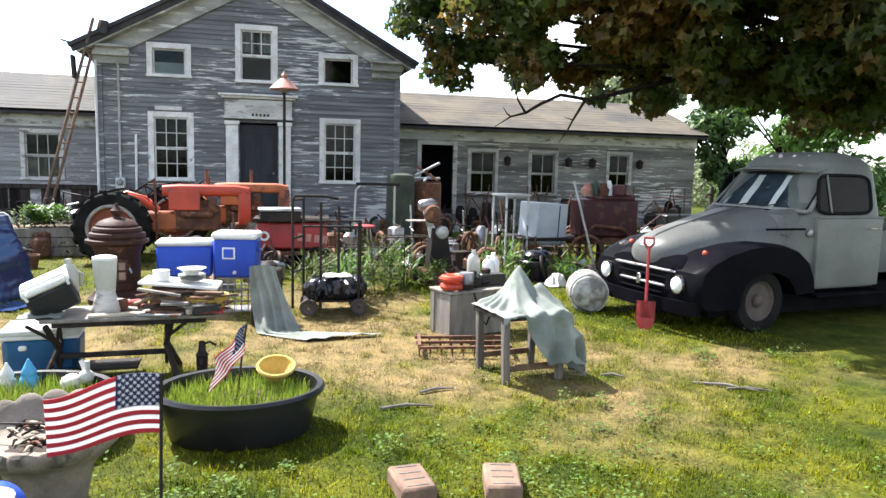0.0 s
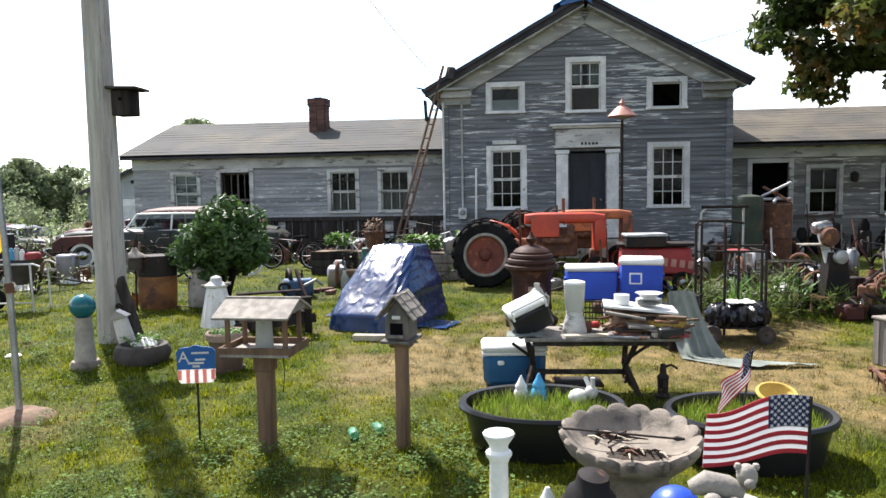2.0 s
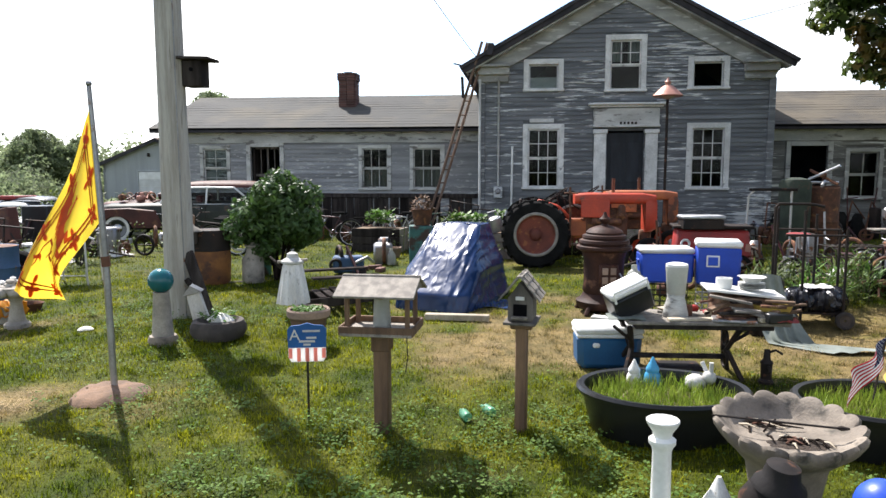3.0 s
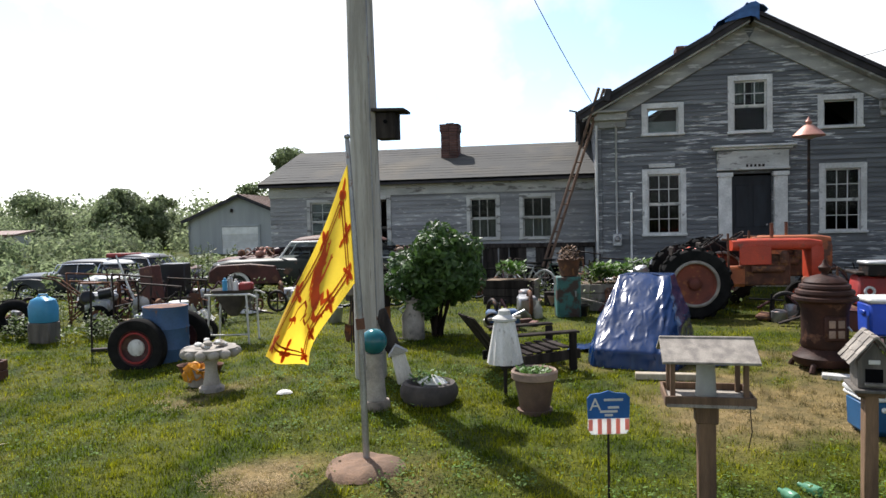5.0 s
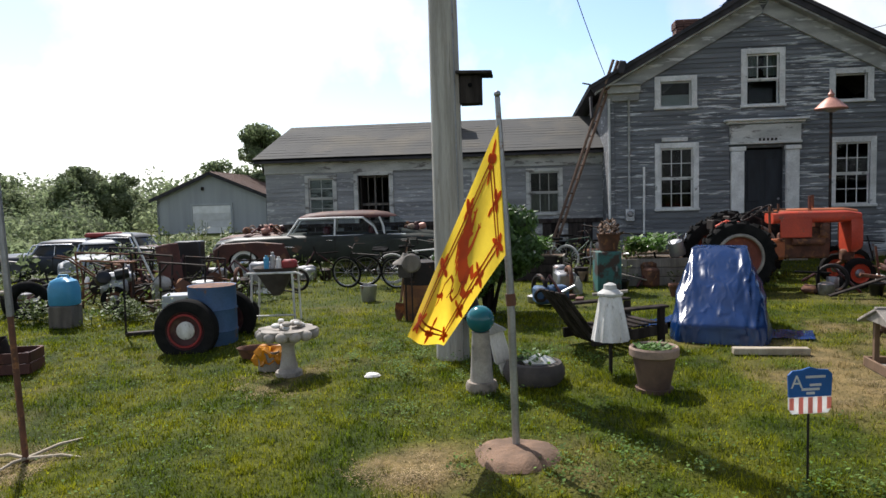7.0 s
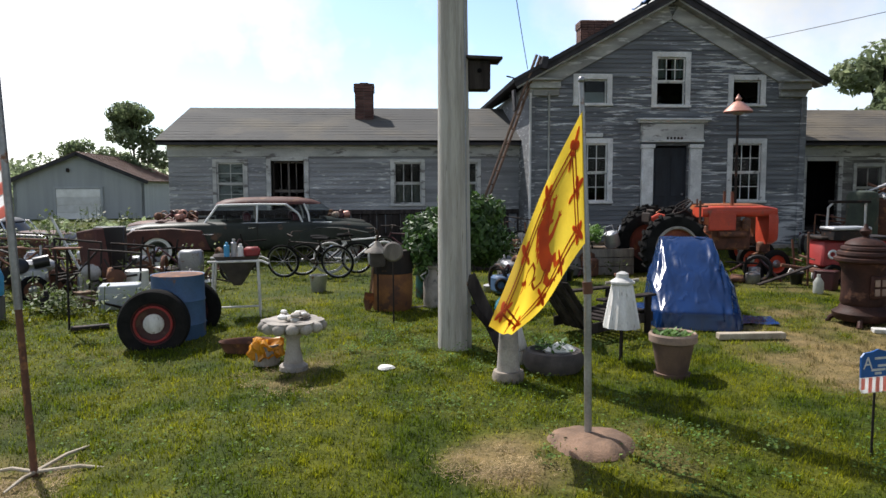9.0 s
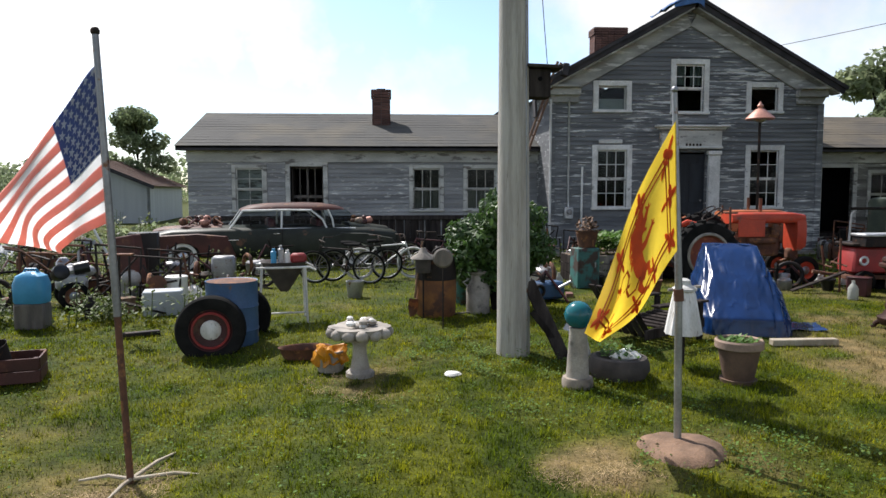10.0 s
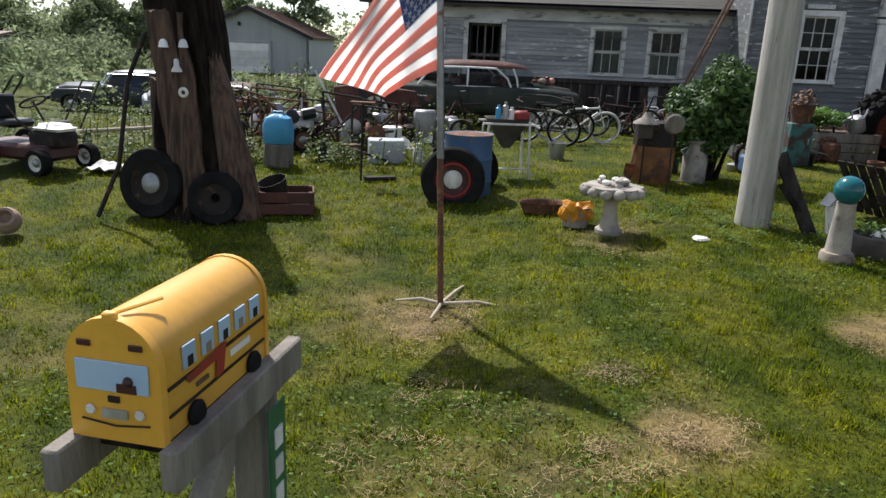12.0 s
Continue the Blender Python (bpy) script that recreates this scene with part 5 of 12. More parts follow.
M["lens"] = surf("headlight_lens", (0.7, 0.72, 0.72), (0.6, 0.62, 0.62), 0.12, bump=0.1, fine=90)


def wheel(parent, c, r, w, rim="steel", hub="chrome", tyre="rubber", white=False, side=-1, lugs=0, hubr=0.34, name="wheel"):
    """A wheel about the y axis: tyre with tread, dished rim and hub cap."""
    m = Matrix.Translation(c) @ pose(0, 0, 0, 90, 0, 0)
    k = r * 0.62
    t = S().lathe([(k, -w * 0.42), (r * 0.8, -w / 2), (r * 0.95, -w * 0.45), (r, -w * 0.28), (r, w * 0.28), (r * 0.95, w * 0.45), (r * 0.8, w / 2), (k, w * 0.42), (k, -w * 0.42)], 36, m, caps=False)
    ty = part(name, t, tyre, parent)
    lug = S().box((0, 0, 0), (r * 0.09, r * 0.1, w * 0.5)).mesh("lug", tyre, 0) if lugs else None
    for i in range(lugs):
        for sg in (-1, 1):
            ob = new("lug", lug)
            ob.parent = ty
            ob.matrix_basis = m @ pose(0, 0, 0, 0, 0, 360 * i / lugs + sg * 4) @ pose(0, 0, 0, sg * 28, 0, 0) @ pose(r, 0, sg * w * 0.22)
    part("rim", S().lathe([(k * 1.03, -w * 0.4), (k * 0.96, -w * 0.36), (k * 0.85, -w * 0.22), (k * 0.3, -w * 0.16), (k * 0.2, -w * 0.02), (k * 0.2, w * 0.02), (k * 0.3, w * 0.16), (k * 0.85, w * 0.22), (k * 0.96, w * 0.36), (k * 1.03, w * 0.4)], 30, m, caps=False), rim, ty)
    if hub:
        h = r * hubr
        part("hub_cap", S().lathe([(h, w * 0.1), (h * 0.96, w * 0.28), (h * 0.7, w * 0.4), (h * 0.2, w * 0.45), (0.001, w * 0.45)], 20, m).lathe([(0.001, -w * 0.45), (h * 0.2, -w * 0.45), (h * 0.7, -w * 0.4), (h * 0.96, -w * 0.28), (h, -w * 0.1)], 20, m), hub, ty)
    if white:
        part("whitewall", S().lathe([(r * 0.66, w * 0.47), (r * 0.86, w * 0.485), (r * 0.86, w * 0.505), (r * 0.66, w * 0.5)], 30, m, caps=False).lathe([(r * 0.66, -w * 0.5), (r * 0.86, -w * 0.505), (r * 0.86, -w * 0.485), (r * 0.66, -w * 0.47)], 30, m, caps=False), "paper", ty)
    return ty


def flank(outline, y0, y1, out=0.05):
    """A pressed panel: the outline in x and z, swelling from y0 to y1 and rounded at its outer edge."""
    cx = sum(p[0] for p in outline) / len(outline)
    cz = sum(p[1] for p in outline) / len(outline)
    rings = []
    for f, k in ((0.0, 1.0), (0.7, 1.0), (0.9, 0.985), (1.0, 0.94)):
        y = y0 + (y1 - y0) * f
        rings.append([(cx + (x - cx) * k, y, cz + (z - cz) * k) for x, z in outline])
    return rings


def deck(x0, x1, w, z, e=0.35, n=24, pull=0.0):
    """A rounded ring lying flat at height z."""
    out = []
    cx, hx = (x0 + x1) / 2, (x1 - x0) / 2
    for i in range(n):
        a = 2 * math.pi * (i + 0.5) / n
        c, s = math.cos(a), math.sin(a)
        out.append((cx + hx * math.copysign(abs(c) ** e, c), w * math.copysign(abs(s) ** e, s), z))
    return out


def old_truck():
    t = thing("pickup_truck", 4.34, 6.82, None, 8, label="old rounded pickup truck, black fenders and chalky grey cab", category="truck")
    t.matrix_world = t.matrix_world @ Matrix.Diagonal((0.95, 1, 1, 1))
    hood = [rounded(0.12, 0.07, 0.8, 22, 0.8, 0.0), rounded(0.26, 0.16, 0.75, 22, 0.76, 0.05), rounded(0.36, 0.25, 0.7, 22, 0.74, 0.2), rounded(0.44, 0.33, 0.66, 22, 0.74, 0.45), rounded(0.52, 0.42, 0.62, 22, 0.75, 0.85), rounded(0.58, 0.49, 0.58, 22, 0.77, 1.25), rounded(0.63, 0.53, 0.55, 22, 0.79, 1.6)]
    hd = part("hood", S().loft(hood), "truck_hood", t, "dull grey hood with a faint ridge")
    part("hood_ridge", S().tube([(0.02, 0, 0.88), (0.2, 0, 0.99), (0.45, 0, 1.072), (0.85, 0, 1.172), (1.25, 0, 1.262), (1.58, 0, 1.322)], [0.016, 0.014, 0.012, 0.01, 0.008, 0.006], 7), "truck_hood", hd)
    part("hood_ornament", S().box((0.06, 0, 0.94), (0.14, 0.03, 0.05), pose(0, 0, 0, 0, -20, 0), b=0.012), "chrome", hd)
    part("nose", S().loft([rounded(0.5, 0.12, 0.5, 20, 0.5, 0.0), rounded(0.62, 0.24, 0.5, 20, 0.52, 0.05), rounded(0.68, 0.27, 0.5, 20, 0.54, 0.2), rounded(0.7, 0.28, 0.5, 20, 0.54, 0.7)]), "truck_black", t)
    for i in range(4):
        w, z = 0.5 + 0.03 * i, 0.38 + 0.085 * i
        part("grille_bar", S().tube([(0.06, -w, z), (-0.01, -0.6 * w, z + 0.01), (-0.03, 0, z + 0.015), (-0.01, 0.6 * w, z + 0.01), (0.06, w, z)], 0.016, 8), "steel" if i in (1, 3) else "truck_black", t)
    part("emblem", S().box((-0.03, 0, 0.5), (0.04, 0.07, 0.13), b=0.012), "chrome", t)
    for sy in (-1, 1):
        o = [(0.02, 0.32), (-0.01, 0.5), (0.03, 0.66), (0.16, 0.76), (0.4, 0.86), (0.7, 0.93), (1.0, 0.955), (1.25, 0.94), (1.48, 0.87), (1.66, 0.74), (1.75, 0.56), (1.78, 0.4), (1.48, 0.38), (1.42, 0.48), (1.32, 0.58), (1.16, 0.65), (0.96, 0.66), (0.78, 0.62), (0.66, 0.52), (0.6, 0.4), (0.58, 0.26), (0.1, 0.26)]
        fd = part("fender", S().loft(flank(o[::sy * -1], sy * 0.4, sy * 0.9)), "truck_black", t, "dull black front fender")
        part("turn_lamp", S().ball((0.34, sy * 0.62, 0.84), 0.035, 10), "orange", fd)
        hl = part("headlight", S().lathe([(0.085, 0.0), (0.105, 0.05), (0.098, 0.09)], 20, pose(0.05, sy * 0.62, 0.52, 0, -90, 0)), "chrome", t)
        part("lens", S().lathe([(0.09, 0.08), (0.08, 0.1), (0.05, 0.115), (0.001, 0.12)], 20, pose(0.05, sy * 0.62, 0.52, 0, -90, 0)), "lens", hl)
        wheel(t, (1.0, sy * 0.72, 0.33), 0.35, 0.2, "wheel_dusty", "wheel_dusty", side=sy, hubr=0.22)
        wheel(t, (3.95, sy * 0.74, 0.33), 0.36, 0.19, "truck_black", "steel", side=sy)
        part("running_board", S().box((2.35, sy * 0.78, 0.36), (1.15, 0.24, 0.05), b=0.015), "truck_black", t)
        rf = [(3.35, 0.4), (3.4, 0.66), (3.65, 0.82), (4.05, 0.85), (4.4, 0.74), (4.6, 0.4), (4.36, 0.4), (4.3, 0.55), (4.15, 0.68), (3.95, 0.72), (3.75, 0.68), (3.6, 0.55), (3.54, 0.4)]
        part("rear_fender", S().loft(flank(rf[::sy * -1], sy * 0.6, sy * 0.9)), "truck_black", t)
        # door with its window, crease and handle
        dr = part("door", S().loft(flank([(1.84, 0.44), (2.92, 0.44), (2.94, 1.22), (1.82, 1.22)][::sy], sy * 0.74, sy * 0.805)), "truck_cab", t)
        part("door_crease", S().tube([(1.82, sy * 0.795, 1.225), (2.94, sy * 0.795, 1.225)], 0.014, 7), "truck_cab", dr)
        part("door_handle", S().tube([(2.66, sy * 0.8, 1.1), (2.66, sy * 0.835, 1.1), (2.82, sy * 0.835, 1.1)], 0.012, 6), "chrome", dr)
        part("trim_strip", S().tube([(1.18, sy * 0.66, 1.09), (1.66, sy * 0.77, 1.1)], 0.012, 6), "truck_black", t)
        part("fuel_cap", S().lathe([(0.04, 0), (0.045, 0.02), (0.02, 0.03)], 14, pose(1.74, sy * 0.76, 1.05, 90 * -sy, 0, 0)), "steel", t)
        gl = []
        for n in range(28):
            a = 2 * math.pi * n / 28
            c, q = math.cos(a), math.sin(a)
            gx, gzz = 2.3 + 0.46 * math.copysign(abs(c) ** 0.35, c), 1.485 + 0.215 * math.copysign(abs(q) ** 0.35, q)
            gl.append((gx + (0.16 * (gzz - 1.27) if gx < 2.0 else 0.0), sy * (0.768 - 0.2 * (gzz - 1.27)), gzz))
        part("side_window", S().add(gl, [tuple(range(28))[::sy]]), "cab_glass", dr)
        part("window_frame", S().tube(gl + gl[:1], 0.02, 6), "rubber", dr)
        part("vent_post", S().tube([(2.06, sy * 0.775, 1.28), (2.04, sy * 0.69, 1.7)], 0.012, 6), "truck_cab", dr)
    cab = [deck(1.5, 3.12, 0.76, 0.42), deck(1.5, 3.14, 0.775, 1.0), deck(1.58, 3.14, 0.77, 1.24, 0.45), deck(1.78, 3.12, 0.72, 1.5, 0.5), deck(1.98, 3.08, 0.66, 1.74, 0.5), deck(2.02, 3.04, 0.62, 1.83, 0.5), deck(2.1, 2.96, 0.54, 1.91, 0.5), deck(2.25, 2.8, 0.38, 1.96), deck(2.4, 2.62, 0.15, 1.975)]
    part("cab", S().loft(cab), "truck_cab", t, "rounded chalky grey cab")
    part("cowl", S().loft([deck(1.42, 1.9, 0.66, 1.02, 0.45), deck(1.44, 1.9, 0.66, 1.24, 0.45), deck(1.56, 1.9, 0.63, 1.31, 0.45)]), "truck_hood", t)

    def screen(u, v, off=0.0):
        """Across the curved screen from -1 to 1 and up it from 0 to 1."""
        y = (0.69 - 0.07 * v) * u
        return (1.53 + 0.42 * v - off + 0.24 * abs(u) ** 2.6, y, 1.29 + 0.43 * v - 0.02 * abs(u) ** 4)

    g = part("windscreen", S().sheet([[screen(-1 + i / 8, j / 6, 0.035) for i in range(17)] for j in range(7)]), "glass", t, "curved one-piece windscreen")
    # opaque sheet under the glass carries that painted reflection
    part("screen_void", S().sheet([[screen(-1 + i / 8, j / 6, 0.0) for i in range(17)] for j in range(7)]), "screen_reflection", g)
    for u0, u1, bend in ((0.74, 0.97, -0.25), (0.02, 0.2, 0.12), (-0.52, -0.42, 0.06)):
        part("paper_sheet", S().sheet([[screen(u0 + (u1 - u0) * i / 6 + bend * (v / 8 - 0.5) * 0.4, 0.06 + 0.86 * v / 8, 0.016 + 0.006 * math.sin(5 * i + v)) for i in range(7)] for v in range(9)]), "paper", g, "pale crumpled sheet hung inside the screen")
    edge = [Vector(screen(-1 + i / 8, 0, 0.045)) for i in range(17)] + [Vector(screen(1, j / 6, 0.045)) for j in range(1, 7)] + [Vector(screen(1 - i / 8, 1, 0.045)) for i in range(1, 17)] + [Vector(screen(-1, 1 - j / 6, 0.045)) for j in range(1, 7)]
    part("screen_seal", S().tube(edge, 0.017, 6), "rubber", g)
    part("screen_frame", S().tube([p + Vector((0.02, 0.035 if p.y > 0 else -0.035, 0.012)) for p in edge], 0.026, 8), "truck_cab", g)
    for y0, y1 in ((-0.14, -0.46), (0.2, -0.1)):
        part("wiper", S().tube([(1.5, y0, 1.3), (1.515, (y0 + y1) / 2, 1.33), (1.56, y1, 1.36)], 0.008, 5), "iron", g)
    part("visor", S().sheet([[(1.8 + 0.22 * j / 4 + 0.16 * abs(-1 + i / 6) ** 2.2, 0.6 * (-1 + i / 6), 1.765 + 0.05 * j / 4 - 0.03 * abs(-1 + i / 6) ** 3) for i in range(13)] for j in range(5)], 0.012), "truck_cab", t)
    for i in range(5):
        part("marker_lamp", S().ball((2.08 + 0.04 * abs(i - 2), -0.34 + 0.17 * i, 1.915 - 0.006 * abs(i - 2)), 0.026, 8), "trim_old", t)
    part("bumper", S().loft([[(-0.13 + 0.16 * abs(u) ** 3, 0.86 * u, 0.29 + h) for h in (-0.07, 0.07)] + [(-0.07 + 0.16 * abs(u) ** 3, 0.86 * u, 0.29 + h) for h in (0.07, -0.07)] for u in (-1, -0.8, -0.5, 0, 0.5, 0.8, 1)]), "truck_black", t, "dark steel front bumper")
    # one plain black block, added to stand for the deep shade below the truck
    part("chassis", S().box((2.6, 0, 0.3), (4.4, 1.3, 0.3)), "black", t)
    part("cargo_bed", S().box((4.05, -0.6, 0.8), (1.8, 0.05, 0.5)).box((4.05, 0.6, 0.8), (1.8, 0.05, 0.5)).box((3.2, 0, 0.8), (0.05, 1.15, 0.5)).box((4.93, 0, 0.8), (0.05, 1.15, 0.5)).box((4.05, 0, 0.56), (1.75, 1.15, 0.04)), "truck_cab", t)


old_truck()


def sedan(x, y, rz, lower, hoodmat, roofmat, label, L=5.0, H=1.42, white=True, extras=True, glassmat="auto_glass", trimmat="chrome", seats=False):
    """A rounded post-war saloon; its nose points to -x."""
    t = thing("car", x, y, None, rz, label=label, category="car")
    k, h = L / 5.0, H / 1.42
    belt = 0.82 * h
    body = [rounded(0.5, 0.16, 0.5, 24, 0.5 * h, 0.0), rounded(0.74, 0.24, 0.45, 24, 0.55 * h, 0.12 * k), rounded(0.8, 0.3, 0.4, 24, 0.57 * h, 0.5 * k), rounded(0.82, 0.33, 0.38, 24, 0.56 * h, 1.35 * k),
            rounded(0.84, 0.34, 0.36, 24, 0.55 * h, 2.4 * k), rounded(0.84, 0.33, 0.36, 24, 0.55 * h, 3.5 * k), rounded(0.8, 0.3, 0.4, 24, 0.55 * h, 4.3 * k), rounded(0.7, 0.24, 0.45, 24, 0.53 * h, 4.85 * k), rounded(0.5, 0.14, 0.5, 24, 0.5 * h, 5.0 * k)]
    part("body", S().loft(body), lower, t)
    hood = [rounded(0.3, 0.06, 0.7, 20, 0.77 * h, 0.12 * k), rounded(0.46, 0.12, 0.65, 20, 0.77 * h, 0.3 * k), rounded(0.56, 0.14, 0.6, 20, 0.78 * h, 0.8 * k), rounded(0.62, 0.13, 0.55, 20, 0.79 * h, 1.4 * k)]
    part("hood", S().loft(hood), hoodmat, t)
    trunk = [rounded(0.6, 0.1, 0.55, 20, 0.84 * h, 3.9 * k), rounded(0.56, 0.12, 0.6, 20, 0.8 * h, 4.2 * k), rounded(0.42, 0.1, 0.65, 20, 0.74 * h, 4.75 * k)]
    part("boot_lid", S().loft(trunk), lower, t)
    cabin = [deck(1.42 * k, 4.42 * k, 0.72, belt - 0.06, 0.4), deck(1.48 * k, 4.36 * k, 0.7, belt, 0.4), deck(1.6 * k, 4.18 * k, 0.66, belt + 0.16 * h, 0.42), deck(1.78 * k, 3.88 * k, 0.61, belt + 0.4 * h, 0.45), deck(1.84 * k, 3.76 * k, 0.57, belt + 0.45 * h, 0.45)]
    gl = part("glasshouse", S().loft(cabin), glassmat, t, "dark window glass")
    roof = [deck(1.74 * k, 3.86 * k, 0.62, belt + 0.4 * h, 0.45), deck(1.78 * k, 3.82 * k, 0.61, belt + 0.44 * h, 0.45), deck(1.93 * k, 3.66 * k, 0.54, belt + 0.505 * h, 0.5), deck(2.25 * k, 3.4 * k, 0.36, belt + 0.545 * h, 0.6), deck(2.6 * k, 3.1 * k, 0.1, belt + 0.56 * h, 0.8)]
    part("roof", S().loft(roof), roofmat, t)
    for sy in (-1, 1):
        for pts, mt in (([(1.52 * k, 0.66, belt), (1.66 * k, 0.63, belt + 0.2 * h), (1.8 * k, 0.585, belt + 0.41 * h)], trimmat), ([(2.52 * k, 0.715, belt), (2.54 * k, 0.62, belt + 0.41 * h)], trimmat), ([(3.42 * k, 0.71, belt), (3.34 * k, 0.67, belt + 0.2 * h), (3.1 * k, 0.62, belt + 0.41 * h)], trimmat), ([(3.56 * k, 0.68, belt), (3.54 * k, 0.64, belt + 0.2 * h), (3.46 * k, 0.59, belt + 0.41 * h)], trimmat),
                        ([(1.48 * k, 0.69, belt), (2.5 * k, 0.735, belt + 0.01), (4.0 * k, 0.69, belt)], trimmat), ([(1.8 * k, 0.6, belt + 0.4 * h), (2.6 * k, 0.635, belt + 0.41 * h), (3.1 * k, 0.62, belt + 0.4 * h)], trimmat)):
            part("pillar", S().tube([(a, sy * b, c) for a, b, c in pts], 0.022, 7), mt, t)
        part("side_trim", S().tube([(0.55 * k, sy * 0.83, 0.66 * h), (1.7 * k, sy * 0.85, 0.62 * h)], 0.014, 6), "chrome", t)
        fo = [(0.06, 0.34), (0.07, 0.6), (0.25, 0.74), (0.95, 0.77), (1.5, 0.71), (1.65, 0.3), (1.04, 0.3), (0.96, 0.47), (0.79, 0.58), (0.57, 0.58), (0.41, 0.48), (0.33, 0.3)]
        fo = [(a * k, b * h) for a, b in fo]
        part("front_fender", S().loft(flank(fo if sy < 0 else fo[::-1], sy * 0.62, sy * 0.88)), hoodmat, t)
        ro = [(3.3, 0.3), (3.35, 0.62), (3.7, 0.74), (4.2, 0.72), (4.75, 0.6), (4.9, 0.34), (4.36, 0.3), (4.28, 0.42), (4.1, 0.5), (3.9, 0.5), (3.76, 0.42), (3.68, 0.3)]
        ro = [(a * k, b * h) for a, b in ro]
        part("rear_fender", S().loft(flank(ro if sy < 0 else ro[::-1], sy * 0.62, sy * 0.88)), lower, t)
        wheel(t, (0.68 * k, sy * 0.74, 0.3), 0.33, 0.18, "steel", "chrome", white=white, side=sy)
        wheel(t, (4.02 * k, sy * 0.72, 0.29), 0.32, 0.18, "steel", "chrome", white=white, side=sy)
        hl = part("headlight", S().lathe([(0.1, 0), (0.11, 0.06), (0.08, 0.09), (0.001, 0.1)], 16, pose(0.3 * k, sy * 0.68, 0.66 * h, 0, -90, 0)), "lens", t)
        part("door_handle", S().tube([(2.36 * k, sy * 0.84, 0.74 * h), (2.48 * k, sy * 0.86, 0.74 * h)], 0.012, 6), "chrome", t)
        part("door_seam", S().box((2.53 * k, sy * 0.836, 0.6 * h), (0.012, 0.02, 0.46)), "iron", t)
    if seats:
        for x in (2.35, 3.3):
            part("seat_back", S().box((x * k, 0, belt + 0.02), (0.16, 1.2, 0.4), b=0.05), "maroon", t)
        part("steering_wheel", S().ring((1.95 * k, -0.32, belt + 0.1), 0.17, 0.012, "x", 24, 6), "iron", t)
    part("bumper", S().box((-0.1, 0, 0.42), (0.06, 1.6, 0.12), b=0.03), "chrome", t)
    part("bumper", S().box((5.06 * k, 0, 0.42), (0.06, 1.6, 0.12), b=0.03), "chrome", t)
    for i in range(3):
        part("grille_bar", S().tube([(0.06, -0.5, 0.48 + 0.06 * i), (0.0, 0, 0.48 + 0.06 * i), (0.06, 0.5, 0.48 + 0.06 * i)], 0.014, 6), "chrome", t)
    return t


sedan(-12.53, 15.74, 13, "car_green", "car_maroon", "car_maroon", "derelict dark green saloon car with a rusted maroon hood and roof", 5.42, 1.44, glassmat="glass", trimmat="white", seats=True)
lit = sedan(-18.15, 19.4, 112, "white_car", "white_car", "white_car", "old white saloon car with a red light bar on the roof", 4.6, 1.35, False)
part("light_bar", S().box((2.35, 0, 1.42), (0.34, 1.1, 0.14), b=0.04), "red", lit, "red rooftop light bar")
sedan(-22.6, 21.0, 10, "dark_car", "dark_car", "dark_car", "dark navy saloon car parked at the back of the yard", 4.6, 1.35, False)
sedan(-16.2, 21.5, 170, "dark_car", "car_maroon", "dark_car", "dark saloon car with a dull maroon hood", 4.6, 1.3, False)


